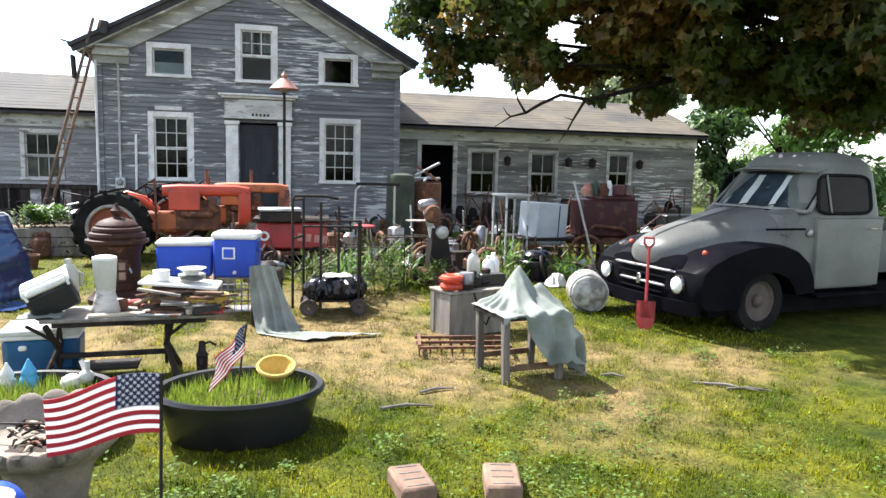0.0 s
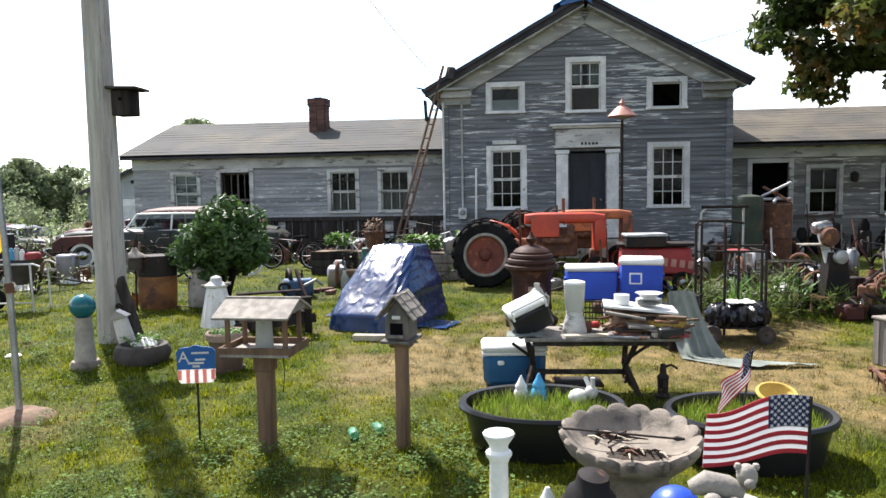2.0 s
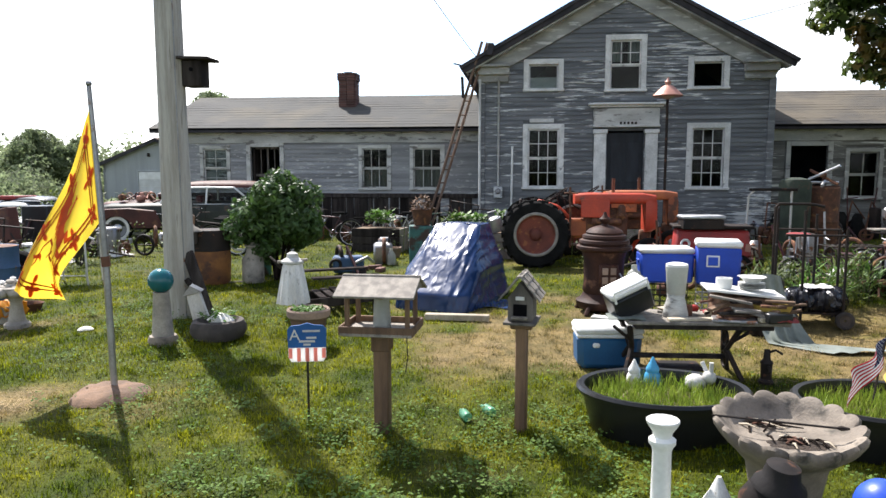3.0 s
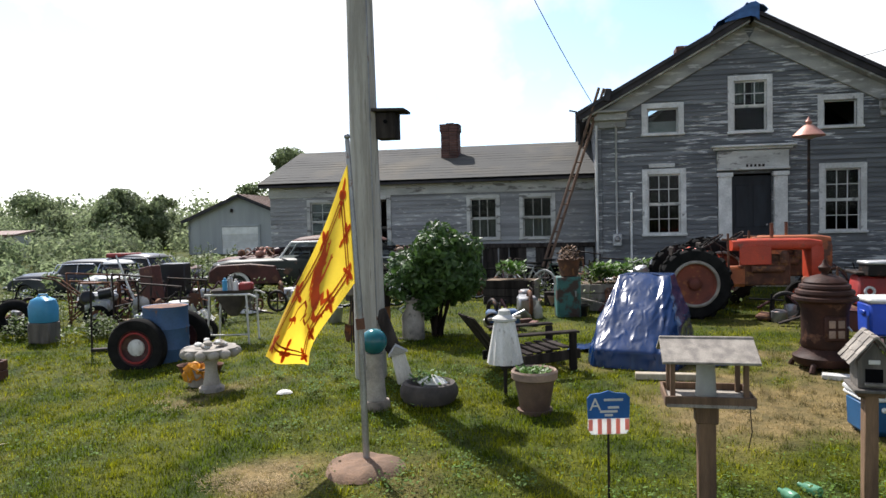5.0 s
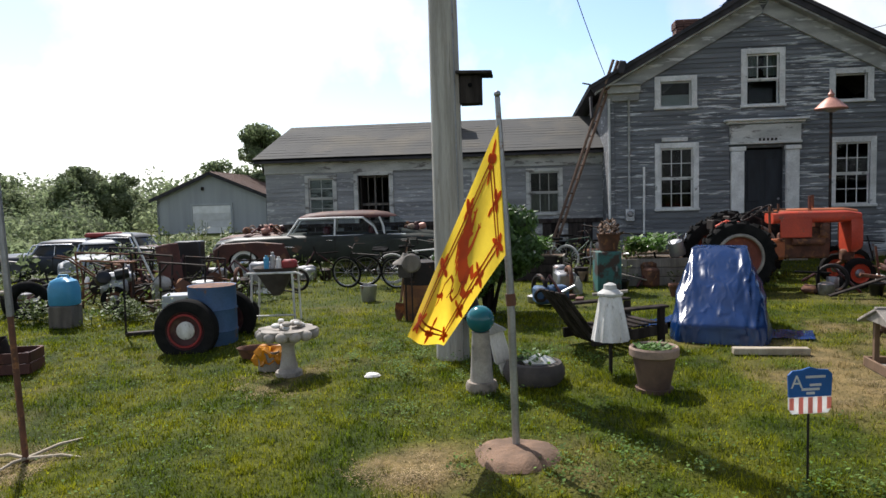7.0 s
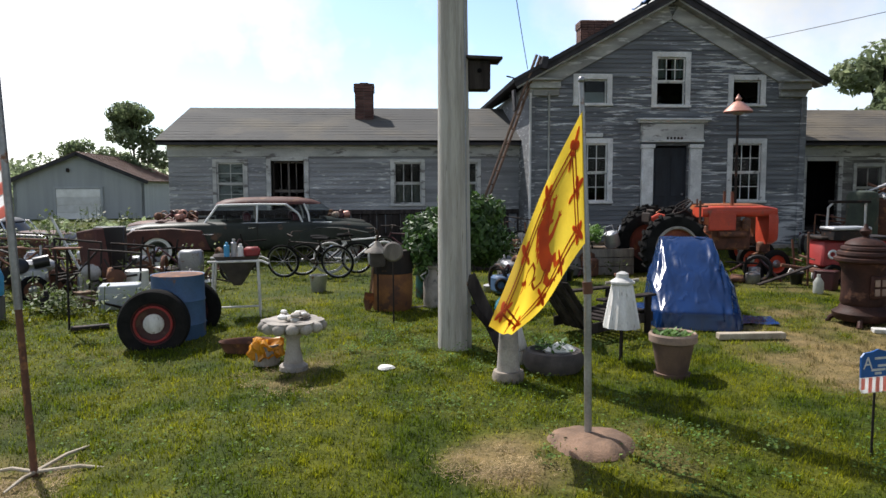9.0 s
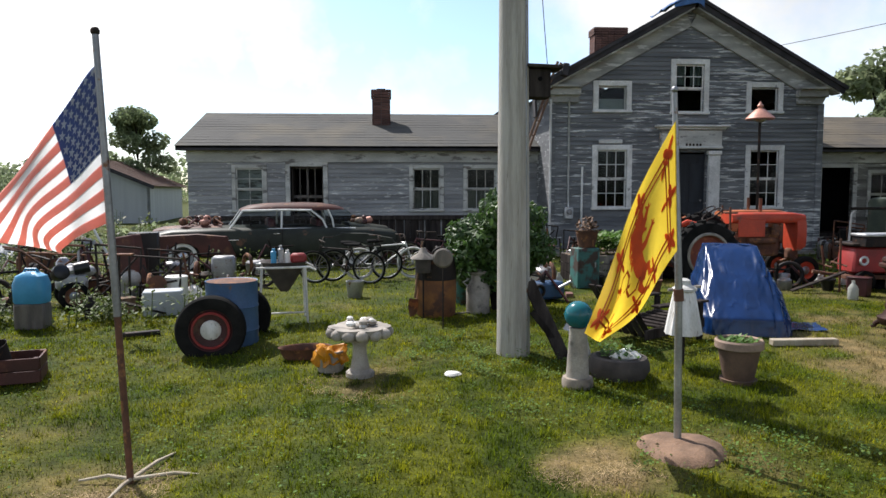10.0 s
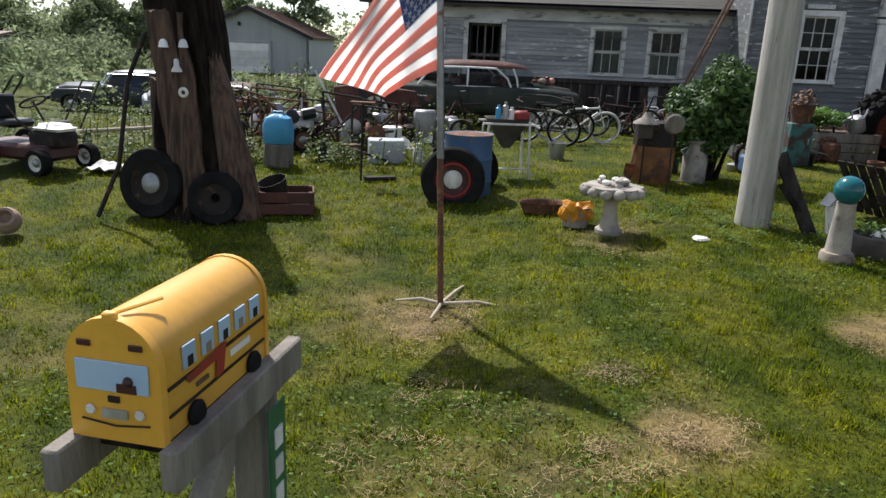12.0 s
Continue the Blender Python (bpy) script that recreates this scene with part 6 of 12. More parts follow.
def tractor(x, y, rz, paint, label, r=0.56):
    t = thing("tractor", x, y, None, rz, label=label, category="tractor")
    for sy in (-1, 1):
        wheel(t, (0, sy * 0.62, r), r, 0.28, "wheel_red", "wheel_red", lugs=18, hubr=0.2)
        part("rim_band", S().ring((0, sy * (0.62 + 0.13), r), r * 0.63, 0.026, "y", 36, 6), "concrete", t)
        wheel(t, (1.95, sy * 0.42, 0.24), 0.25, 0.12, "orange", "steel", hubr=0.3)
        part("fender_bracket", S().tube([(-0.15, sy * 0.3, 0.95), (0.1, sy * 0.3, 1.06), (0.4, sy * 0.26, 0.98), (0.62, sy * 0.18, 0.8)], [0.04, 0.06, 0.055, 0.04], 9), paint, t)
    part("rear_axle", S().tube([(0, -0.6, r), (0, 0.6, r)], 0.09, 12).box((0.05, 0, r), (0.5, 0.36, 0.42), b=0.06), "rust", t)
    part("gearbox", S().box((0.55, 0, 0.62), (0.8, 0.3, 0.34), b=0.05), "orange_old", t)
    part("engine", S().box((1.25, 0, 0.68), (0.75, 0.3, 0.42), b=0.03).box((1.25, 0, 0.92), (0.6, 0.24, 0.12), b=0.03).tube([(1.0, -0.2, 0.75), (1.5, -0.2, 0.75)], 0.06, 10).lathe([(0.07, 0), (0.07, 0.16), (0.03, 0.2)], 12, pose(1.5, -0.22, 0.85)), "rust", t)
    part("hood", S().loft([rounded(0.2, 0.09, 0.5, 18, 1.14, 0.7), rounded(0.22, 0.1, 0.45, 18, 1.15, 0.95), rounded(0.22, 0.095, 0.42, 18, 1.15, 1.9), rounded(0.18, 0.07, 0.5, 18, 1.14, 2.1)]), paint, t, "orange bonnet")
    part("side_panel", S().box((1.05, -0.225, 0.98), (0.5, 0.03, 0.32), b=0.01), paint, t)
    part("radiator", S().loft([rounded(0.22, 0.3, 0.35, 18, 0.86, 1.92), rounded(0.22, 0.31, 0.35, 18, 0.87, 2.02), rounded(0.18, 0.26, 0.4, 18, 0.87, 2.12)]), paint, t)
    for i in range(6):
        part("grille_bar", S().box((2.13, 0, 0.7 + 0.065 * i), (0.015, 0.3, 0.022)), "iron", t)
    part("front_axle", S().tube([(1.95, -0.4, 0.3), (1.95, 0, 0.42), (1.95, 0.4, 0.3)], 0.035, 8).box((1.95, 0, 0.5), (0.2, 0.16, 0.2), b=0.03), "rust", t)
    part("steering_wheel", S().ring((0, 0, 0), 0.19, 0.014, "z", 24, 6, pose(0.42, 0, 1.22, 0, -35, 0)).tube([(0.42, 0, 1.22), (0.8, 0, 0.95)], 0.015, 6), "iron", t)
    part("seat", S().loft([deck(-0.22, 0.16, 0.2, 0.92, 0.6), deck(-0.26, 0.18, 0.23, 0.97, 0.6)]).box((-0.24, 0, 1.05), (0.05, 0.36, 0.18), b=0.02), "iron", t)
    part("drawbar_post", S().tube([(0.62, -0.3, 0.3), (0.6, -0.3, 1.35)], 0.02, 7).tube([(0.5, -0.3, 1.25), (0.74, -0.3, 1.25)], 0.014, 6), "rust", t)
    part("exhaust", S().tube([(1.4, 0.12, 1.2), (1.4, 0.12, 1.5)], 0.03, 8), "rust", t)
    part("lever", S().tube([(0.5, 0.14, 0.8), (0.4, 0.18, 1.2)], 0.01, 5).tube([(0.6, -0.14, 0.8), (0.5, -0.2, 1.15)], 0.01, 5), "iron", t)
    return t


tractor(-2.08, 12.5, 2, "orange", "orange farm tractor with large rusty lugged rear wheels")
tractor(-1.35, 14.3, 3, "orange_old", "second faded orange tractor parked behind the first", r=0.6)


def red_implement():
    t = thing("red_farm_implement", 0.7, 11.4, None, -4, label="red sheet-metal farm machine box on small wheels", category="machine")
    part("hopper", S().box((0, 0, 0.5), (1.15, 0.5, 0.42), b=0.03, taper=0.94), "red", t)
    for i in range(4):
        part("letter_bar", S().box((0.08 + 0.13 * i, -0.262, 0.5), (0.08, 0.01, 0.12), pose(0, 0, 0, 0, 6, 0)), "copper", t)
    part("lid", S().box((0, 0, 0.76), (1.2, 0.56, 0.05), b=0.015), "iron", t)
    part("frame", S().box((0, 0, 0.22), (1.3, 0.4, 0.07), b=0.01).tube([(-0.6, 0, 0.22), (-1.1, 0, 0.3)], 0.03), "rust", t)
    for sx in (-0.4, 0.4):
        wheel(t, (sx, -0.3, 0.17), 0.17, 0.08, "rust", "galv")
    part("fan", S().ring((-0.42, -0.3, 0.5), 0.06, 0.02, "y", 16, 6), "white", t)
    b = thing("grill_box", 0.5, 11.2, 0.83, 3, label="silver-lidded dark metal box on the red machine", category="box")
    part("body", S().box((0, 0, 0.09), (0.62, 0.34, 0.16), b=0.015), "iron", b)
    part("lid", S().box((0, 0, 0.2), (0.66, 0.38, 0.05), b=0.015), "galv", b)


red_implement()


# ---- the covered mower ----
def tarp_cover():
    t = thing("tarp_cover", -3.16, 8.58, None, -17, label="wrinkled blue tarpaulin draped over a hidden machine", category="tarpaulin")
    rows, n = [], 132
    for j in range(64):
        v = j / 63
        z = 0.95 * (1 - v)
        row = []
        for i in range(n):
            a = 2 * math.pi * i / n
            c, s = math.cos(a), math.sin(a)
            hx = 0.31 + 0.175 * min(1, v / 0.55) + 0.05 * smoothstep(0.6, 1.0, v)
            fy, by = 0.06 + 1.0 * min(1, v / 0.8) ** 0.9 + 0.12 * max(0, v - 0.6), 0.42 + 0.2 * v
            x = hx * math.copysign(abs(c) ** 0.32, c)
            y = 0.35 + (by if s > 0 else fy) * math.copysign(abs(s) ** 0.36, s)
            wr = -0.03 * (abs(noise.noise((x * 3 + 0.8 * v, y * 0.8, 0.5 * v))) - 0.2) - 0.028 * (abs(noise.noise((x * 9 - 2.2 * v, y * 0.9, v * 0.5 + 4))) - 0.2) - 0.03 * (abs(noise.noise((x * 19 + 3 * v, y * 2.5, 0.8 * v + 9))) - 0.2) * min(1, 4 * v)
            lean = -0.04 * (1 - v)
            row.append((x * (1 + wr) + wr * c * 0.5 + lean, y + wr * s * 0.9, max(0.0, z + 0.25 * wr * (1 - v))))
        rows.append(row)
    top = [(p[0] * 0.5 - 0.03, 0.35 + (p[1] - 0.35) * 0.5, 0.965 + 0.02 * noise.noise((p[0] * 9, p[1] * 9, 0))) for p in rows[0]]
    rings = [top] + rows
    s = S().loft(rings[::-1], caps=False)
    s.add(top, [tuple(range(n))])
    part("cover", s, "tarp", t)
    grid = [[(0.45 + 0.5 * i / 8, -0.3 + 0.5 * j / 6 + 0.05 * noise.noise((i, j, 1)), 0.015 + 0.03 * abs(noise.noise((i * 0.8, j * 0.8, 2)))) for i in range(9)] for j in range(7)]
    part("hem", S().sheet(grid), "tarp", t)
    grid = [[(-0.95 + 0.45 * i / 8, 0.0 + 0.5 * j / 6 + 0.05 * noise.noise((i, j, 4)), 0.02 + 0.08 * smoothstep(2, 8, i) + 0.04 * abs(noise.noise((i * 0.8, j * 0.8, 7)))) for i in range(9)] for j in range(7)]
    part("hem", S().sheet(grid), "tarp", t)
    solo("board", S().box((0, 0, 0.04), (0.72, 0.1, 0.07), b=0.008), "wood_pale", -2.98, 7.45, None, -2, "pale board lying at the tarpaulin's foot", "board")


tarp_cover()


# ---- the cast-iron stove ----
def stove():
    t = thing("parlour_stove", -1.32, 8.08, None, 8, label="rusty brown cast-iron parlour stove with a domed lid", category="stove")
    part("base", S().lathe([(0.3, 0.06), (0.33, 0.1), (0.34, 0.16), (0.28, 0.2), (0.25, 0.26)], 28), "stove", t)
    for i in range(4):
        a = radians(45 + 90 * i)
        part("foot", S().tube([(0.26 * math.cos(a), 0.26 * math.sin(a), 0.12), (0.35 * math.cos(a), 0.35 * math.sin(a), 0.06), (0.38 * math.cos(a), 0.38 * math.sin(a), 0.0)], [0.04, 0.03, 0.035], 8), "stove", t)
    part("drum", S().lathe([(0.24, 0.26), (0.26, 0.3), (0.245, 0.4), (0.25, 0.72), (0.275, 0.8), (0.29, 0.84)], 32), "stove", t)
    dr = part("door", S().box((0, -0.25, 0.52), (0.24, 0.05, 0.3), b=0.02), "stove", t)
    for i in range(2):
        for j in range(2):
            part("mica_pane", S().box((-0.05 + 0.1 * i, -0.28, 0.46 + 0.12 * j), (0.07, 0.012, 0.09), b=0.004), "clay", dr)
    part("latch", S().tube([(0.13, -0.27, 0.55), (0.15, -0.31, 0.5)], 0.012, 6), "steel", dr)
    part("lid", S().lathe([(0.3, 0.82), (0.345, 0.85), (0.345, 0.885), (0.3, 0.9), (0.315, 0.93), (0.305, 0.965), (0.265, 0.98), (0.275, 1.0), (0.265, 1.03), (0.225, 1.045), (0.23, 1.065), (0.2, 1.1), (0.14, 1.13), (0.07, 1.15)], 32), "stove", t)
    part("finial", S().lathe([(0.05, 1.14), (0.03, 1.17), (0.06, 1.2), (0.07, 1.24), (0.03, 1.28), (0.015, 1.33)], 16), "stove", t)
    t.matrix_world = t.matrix_world @ Matrix.Diagonal((0.93, 0.93, 0.88, 1))
    solo("white_board", S().box((0, 0, 0.025), (0.6, 0.13, 0.05), b=0.006), "white_worn", -1.2, 7.55, None, -20, "white painted board lying by the stove", "board")


stove()


# ---- flags ----
def star(c, r, u, w):
    out = []
    for i in range(10):
        a = math.pi / 2 + i * math.pi / 5
        q = r if i % 2 == 0 else r * 0.42
        out.append(Vector(c) + u * (q * math.cos(a)) + w * (q * math.sin(a)))
    return out


def us_flag(t, P, nx=26, stars=True, off=0.003, cloths=("flag_white", "flag_red", "flag_blue")):
    """Thirteen stripes, a canton and its stars on the cloth P(u, v); u runs from the pole, v from the top."""
    cu, cv = 0.4, 7 / 13
    cloth = part("flag", S().sheet([[P(i / nx, j / 26) for i in range(nx + 1)] for j in range(27)]), cloths[0], t, "red and white striped flag cloth", 180)

    def face(u, v, o):
        p, pu, pv = Vector(P(u, v)), Vector(P(u + 0.004, v)), Vector(P(u, v + 0.004))
        n = (pu - p).cross(pv - p).normalized()
        return p + n * o

    for k in range(0, 13, 2):
        a = cu if k < 7 else 0.0
        for o in (off, -off):
            g = [[face(a + (1 - a) * i / nx, (k + j / 2) / 13, o) for i in range(nx + 1)] for j in range(3)]
            part("red_stripe", S().sheet(g), cloths[1], cloth, smooth=180)
    for o in (off, -off):
        part("canton", S().sheet([[face(cu * i / 10, cv * j / 10, o) for i in range(11)] for j in range(11)]), cloths[2], cloth, smooth=180)
    if stars:
        for o in (off * 1.8, -off * 1.8):
            s = S()
            for r in range(9):
                for q in range(6 if r % 2 == 0 else 5):
                    u, v = cu * (q + (0.5 if r % 2 == 0 else 1.0)) / 6.0, cv * (r + 0.5) / 9
                    p, pu, pv = face(u, v, o), face(u + 0.01, v, o), face(u, v + 0.01, o)
                    uu, ww = (pu - p), (pv - p)
                    sz = 0.031 * stars
                    s.add(star(p, sz, uu.normalized(), ww.normalized()), [tuple(range(10))])
            tagged(part("star_field", s, cloths[0], cloth, smooth=0), kind="stuff")
    return cloth


def flagpole_us():
    x, y = -9.1, 4.87
    t = thing("american_flag", x, y, -0.14, label="striped american flag drooping from a rusty metal pole", category="flag")
    part("pole", S().tube([(0, 0, -0.1), (-0.05, 0, 1.2), (-0.12, 0.02, 2.87)], [0.023, 0.022, 0.018], 10), "rust", t, "slightly leaning rusty pole")
    part("pole_sleeve", S().tube([(-0.045, 0, 1.1), (-0.12, 0.02, 2.87)], [0.026, 0.021], 10), "steel", t)
    part("pole_cap", S().ball((-0.12, 0.02, 2.88), 0.03, 10), "iron", t)

    def P(u, v):
        hz = 2.68 - 0.98 * v
        hx = -0.12 + 0.045 * v
        ex, ez = (-0.86 + 0.36 * v, 1.62 - 0.14 * v)
        k = u + 0.12 * math.sin(math.pi * u) * (1 - v)
        x = hx + (ex - hx) * u
        z = hz + (ez - hz) * (u ** 1.15)
        y = 0.02 + 0.16 * math.sin(u * 5.2 + v * 2.2) * u + 0.05 * math.sin(u * 11 - v * 5) * u + 0.15 * u * v
        return (x, y, z)

    us_flag(t, P, stars=1.0)
    for a, ln in ((5, 0.5), (176, 0.34), (74, 0.5), (262, 0.3)):
        q = Vector((math.cos(radians(a)) * ln, math.sin(radians(a)) * ln, 0.02))
        solo("stick", S().tube([(0, 0, 0.03), q * 0.5 + Vector((0.02, 0.01, 0.04)), q], [0.014, 0.013, 0.008], 7), "wood_pale", x, y, None, 0, "pale split stick lying at the flagpole's foot", "stick", "sticks at the flagpole")


flagpole_us()


def flagpole_yellow():
    x, y = -5.46, 4.85
    t = thing("yellow_heraldic_flag", x, y, None, label="yellow flag with red border and beast, on a pole", category="flag")
    part("pole", S().tube([(0, 0, 0), (-0.02, 0, 1.1), (-0.08, 0, 2.38)], [0.026, 0.026, 0.018], 10), "steel", t)
    part("pole_joint", S().tube([(-0.015, 0, 1.0), (-0.022, 0, 1.08)], 0.034, 10), "rust", t)
    part("pole_cap", S().ball((-0.08, 0, 2.4), 0.024, 10), "steel", t)

    def P(u, v, o=0.0):
        hx, hz = -0.075 + 0.03 * v, 2.2 - 0.86 * v
        ex, ez = -0.7 + 0.2 * v, 0.82 - 0.13 * v
        x = hx + (ex - hx) * u
        z = hz + (ez - hz) * u ** 1.05
        y = -0.02 + 0.17 * u * math.sin(4.4 * u + 2.6 * v + 0.4) + 0.05 * u * math.sin(8 * u - 7 * v) + o
        return (x, y, z)

    cloth = part("flag", S().sheet([[P(i / 30, j / 24) for i in range(31)] for j in range(25)]), "flag_yellow", t, smooth=180)
    for o in (-0.004, 0.004):
        for a, b in ((0.13, 0.15), (0.185, 0.205)):
            c, d = 0.58 * a, 0.58 * b
            for u0, u1, v0, v1 in ((c, 1 - c, a, b), (c, 1 - c, 1 - b, 1 - a), (c, d, b, 1 - b), (1 - d, 1 - c, b, 1 - b)):
                nu, nv = max(1, round((u1 - u0) * 30)), max(1, round((v1 - v0) * 24))
                g = [[P(u0 + (u1 - u0) * i / nu, v0 + (v1 - v0) * j / nv, o) for i in range(nu + 1)] for j in range(nv + 1)]
                part("border_line", S().sheet(g), "flag_border", cloth, smooth=180)
        # lily marks set across the border, heads turned outward
        for u, v, du, dv in ((0.1, 0.17, -0.7, -0.7), (0.36, 0.17, 0, -1), (0.64, 0.17, 0, -1), (0.9, 0.17, 0.7, -0.7), (0.9, 0.5, 1, 0), (0.9, 0.83, 0.7, 0.7), (0.64, 0.83, 0, 1), (0.36, 0.83, 0, 1), (0.1, 0.83, -0.7, 0.7), (0.1, 0.5, -1, 0)):
            s = S()
            for x, z, rx, rz in ((0, 0.04, 0.017, 0.05), (0.032, 0.022, 0.024, 0.018), (-0.032, 0.022, 0.024, 0.018), (0, -0.012, 0.032, 0.01), (0, -0.05, 0.012, 0.03)):
                ring = []
                for k in range(10):
                    a, b = x + rx * math.cos(k * math.pi / 5), z + rz * math.sin(k * math.pi / 5)
                    ring.append(P(u + 1.05 * (b * du - a * dv), v + 1.7 * (b * dv + a * du), o * 1.6))
                s.add(ring, [tuple(range(10))])
            part("border_mark", s, "flag_lion", cloth, smooth=0)
        # the beast, as a plain upright shape with limbs and a curled tail
        def limb(pts, r0, r1):
            s = S()
            n = len(pts)
            up, dn = [], []
            for i, (u, v) in enumerate(pts):
                a, b = pts[max(0, i - 1)], pts[min(n - 1, i + 1)]
                dx, dy = b[0] - a[0], b[1] - a[1]
                l = math.hypot(dx, dy) or 1
                r = r0 + (r1 - r0) * i / (n - 1)
                up.append(P(u - dy / l * r, v + dx / l * r, o * 1.6))
                dn.append(P(u + dy / l * r, v - dx / l * r, o * 1.6))
            return s.sheet([up, dn])
        if o > 0:
            continue
        part("beast_body", limb([(0.43, 0.22), (0.44, 0.3), (0.47, 0.4), (0.5, 0.5), (0.505, 0.58), (0.49, 0.66), (0.46, 0.7)], 0.07, 0.05), "flag_lion", cloth, smooth=180)
        for u, v in ((0.5, 0.24), (0.53, 0.3), (0.54, 0.36), (0.55, 0.42), (0.36, 0.3), (0.38, 0.36)):
            part("mane_tuft", limb([(0.45, v + 0.02), (u, v + 0.01), (u + (0.03 if u > 0.45 else -0.03), v + 0.05)], 0.04, 0.006), "flag_lion", cloth, smooth=180)
        for pts in ([(0.46, 0.38), (0.37, 0.35), (0.31, 0.29)], [(0.48, 0.46), (0.39, 0.49), (0.3, 0.46)], [(0.5, 0.64), (0.42, 0.68), (0.43, 0.76), (0.36, 0.8)], [(0.49, 0.66), (0.56, 0.72), (0.54, 0.82), (0.47, 0.86)], [(0.43, 0.24), (0.37, 0.23), (0.34, 0.2)]):
            part("beast_limb", limb(pts, 0.036, 0.018), "flag_lion", cloth, smooth=180)
            (eu, ev), (bu, bv) = pts[-1], pts[-2]
            du, dv = eu - bu, ev - bv
            ln = math.hypot(du, dv)
            for turn in (-0.8, 0.0, 0.8):
                cu, cv = (du * math.cos(turn) - dv * math.sin(turn)) / ln, (du * math.sin(turn) + dv * math.cos(turn)) / ln
                part("claw", limb([(eu, ev), (eu + 0.03 * cu, ev + 0.03 * cv), (eu + 0.05 * cu + 0.01, ev + 0.05 * cv)], 0.011, 0.003), "flag_lion", cloth, smooth=180)
        tail = [(0.53, 0.64), (0.6, 0.68), (0.67, 0.64), (0.67, 0.55), (0.61, 0.48), (0.61, 0.39), (0.67, 0.34), (0.72, 0.36)]
        part("beast_tail", limb(tail, 0.012, 0.009), "flag_border", cloth, smooth=180)
        for a in (0.0, 1.3, -1.3):
            part("tail_leaf", limb([(0.72, 0.36), (0.72 + 0.04 * math.cos(a + 0.3), 0.36 + 0.05 * math.sin(a + 0.3)), (0.72 + 0.065 * math.cos(a), 0.36 + 0.08 * math.sin(a))], 0.016, 0.004), "flag_lion", cloth, smooth=180)
        part("tail_knot", limb([(0.63, 0.56), (0.66, 0.52), (0.7, 0.5)], 0.014, 0.005), "flag_border", cloth, smooth=180)
    m = S().lathe([(0.3, -0.01), (0.27, 0.025), (0.22, 0.045), (0.16, 0.055), (0.08, 0.05), (0.001, 0.06)], 40, wave=0.05, waves=3)
    m.v = [(x, y, z + 0.018 * noise.noise((x * 9, y * 9, 3)) + 0.01 * noise.noise((x * 25, y * 25, 3))) for x, y, z in m.v]
    solo("dirt_mound", m, "mound", -5.46, 4.78, None, 20, "low mound of packed reddish dirt round the flagpole", "mound")


flagpole_yellow()


def small_flag(x, y, z, rz, size, lean, label, droop):
    t = thing("small_flag", x, y, z, rz, label=label, category="flag", group="small american flags")
    h = size * 0.58
    top = 0.9 if size > 0.4 else 0.5
    part("stick", S().tube([(0, 0, -0.05), (lean * 0.5, 0, top * 0.5), (lean, 0, top)], 0.007, 6), "wood_dark", t)

    def P(u, v):
        px = lean * (1 - v * h / top)
        pz = top - v * h
        if droop:
            return (px - u * 0.2 - 0.012 * math.sin(6 * v + 9 * u), -0.03 + 0.03 * math.sin(8 * u + 3 * v), pz - u * 0.24)
        return (px - u * size, -0.02 * u + 0.03 * u * math.sin(6 * u + 2 * v), pz - 0.13 * u * size + 0.02 * math.sin(5 * u))

    us_flag(t, P, 16, stars=0.34 if size > 0.4 else 0.22, off=0.002, cloths=("cotton_white", "cotton_red", "cotton_blue"))


small_flag(-0.24, 2.75, -0.02, 0, 0.43, 0.02, "small striped flag on a stick stretched out in the wind", False)
small_flag(0.02, 4.5, 0.2, 0, 0.38, 0.07, "small drooping striped flag standing in a grassy tub", True)


# ---- tubs, basin and garden ornaments ----
def blades(rng, pts, h0, h1, w=0.006):
    s = S()
    for x, y, z in pts:
        a, l, h = rng.uniform(0, 6.28), rng.uniform(0.1, 0.6), rng.uniform(h0, h1)
        dx, dy = math.cos(a) * w, math.sin(a) * w
        bx, by = rng.gauss(0, 0.25) * h, rng.gauss(0, 0.25) * h
        s.add([(x - dx, y - dy, z), (x + dx, y + dy, z), (x + bx * 0.4 + dx * 0.8, y + by * 0.4 + dy * 0.8, z + h * 0.6), (x + bx * 0.4 - dx * 0.8, y + by * 0.4 - dy * 0.8, z + h * 0.6), (x + bx, y + by, z + h)], [(0, 1, 2, 3), (3, 2, 4)])
    return s


M["blade"] = surf("fresh_grass_blade", (0.16, 0.25, 0.025), (0.25, 0.31, 0.045), 0.6, sheer=0.4, rand=0.4, island=True, bump=0, coarse=8)


def tub(x, y, r, h, rz, seed, squash=0.8):
    rng = random.Random(seed)
    t = thing("plastic_tub", x, y, None, rz, label="black oval plastic stock tub full of growing grass", category="tub", group="grassy tubs")
    prof = [(r * 0.84, 0), (r * 0.86, 0.01), (r * 0.97, h - 0.05), (r * 1.03, h - 0.045), (r * 1.05, h - 0.02), (r * 1.02, h), (r * 0.95, h - 0.005), (r * 0.91, h - 0.14), (r * 0.3, h - 0.145)]
    sq = Matrix.Diagonal((1, squash, 1, 1))
    part("shell", S().lathe(prof, 48, sq), "tub", t)
    part("soil", S().lathe([(r * 0.9, h - 0.13), (r * 0.5, h - 0.1), (0.001, h - 0.095)], 30, sq), "soil", t)
    pts = []
    for i in range(2200):
        a, q = rng.uniform(0, 6.28), r * 0.88 * math.sqrt(rng.random())
        pts.append((q * math.cos(a), q * math.sin(a) * squash, h - 0.12))
    tagged(part("grass", blades(rng, pts, 0.04, 0.14, 0.004), "blade", t, "bright green grass", 0), kind="stuff")


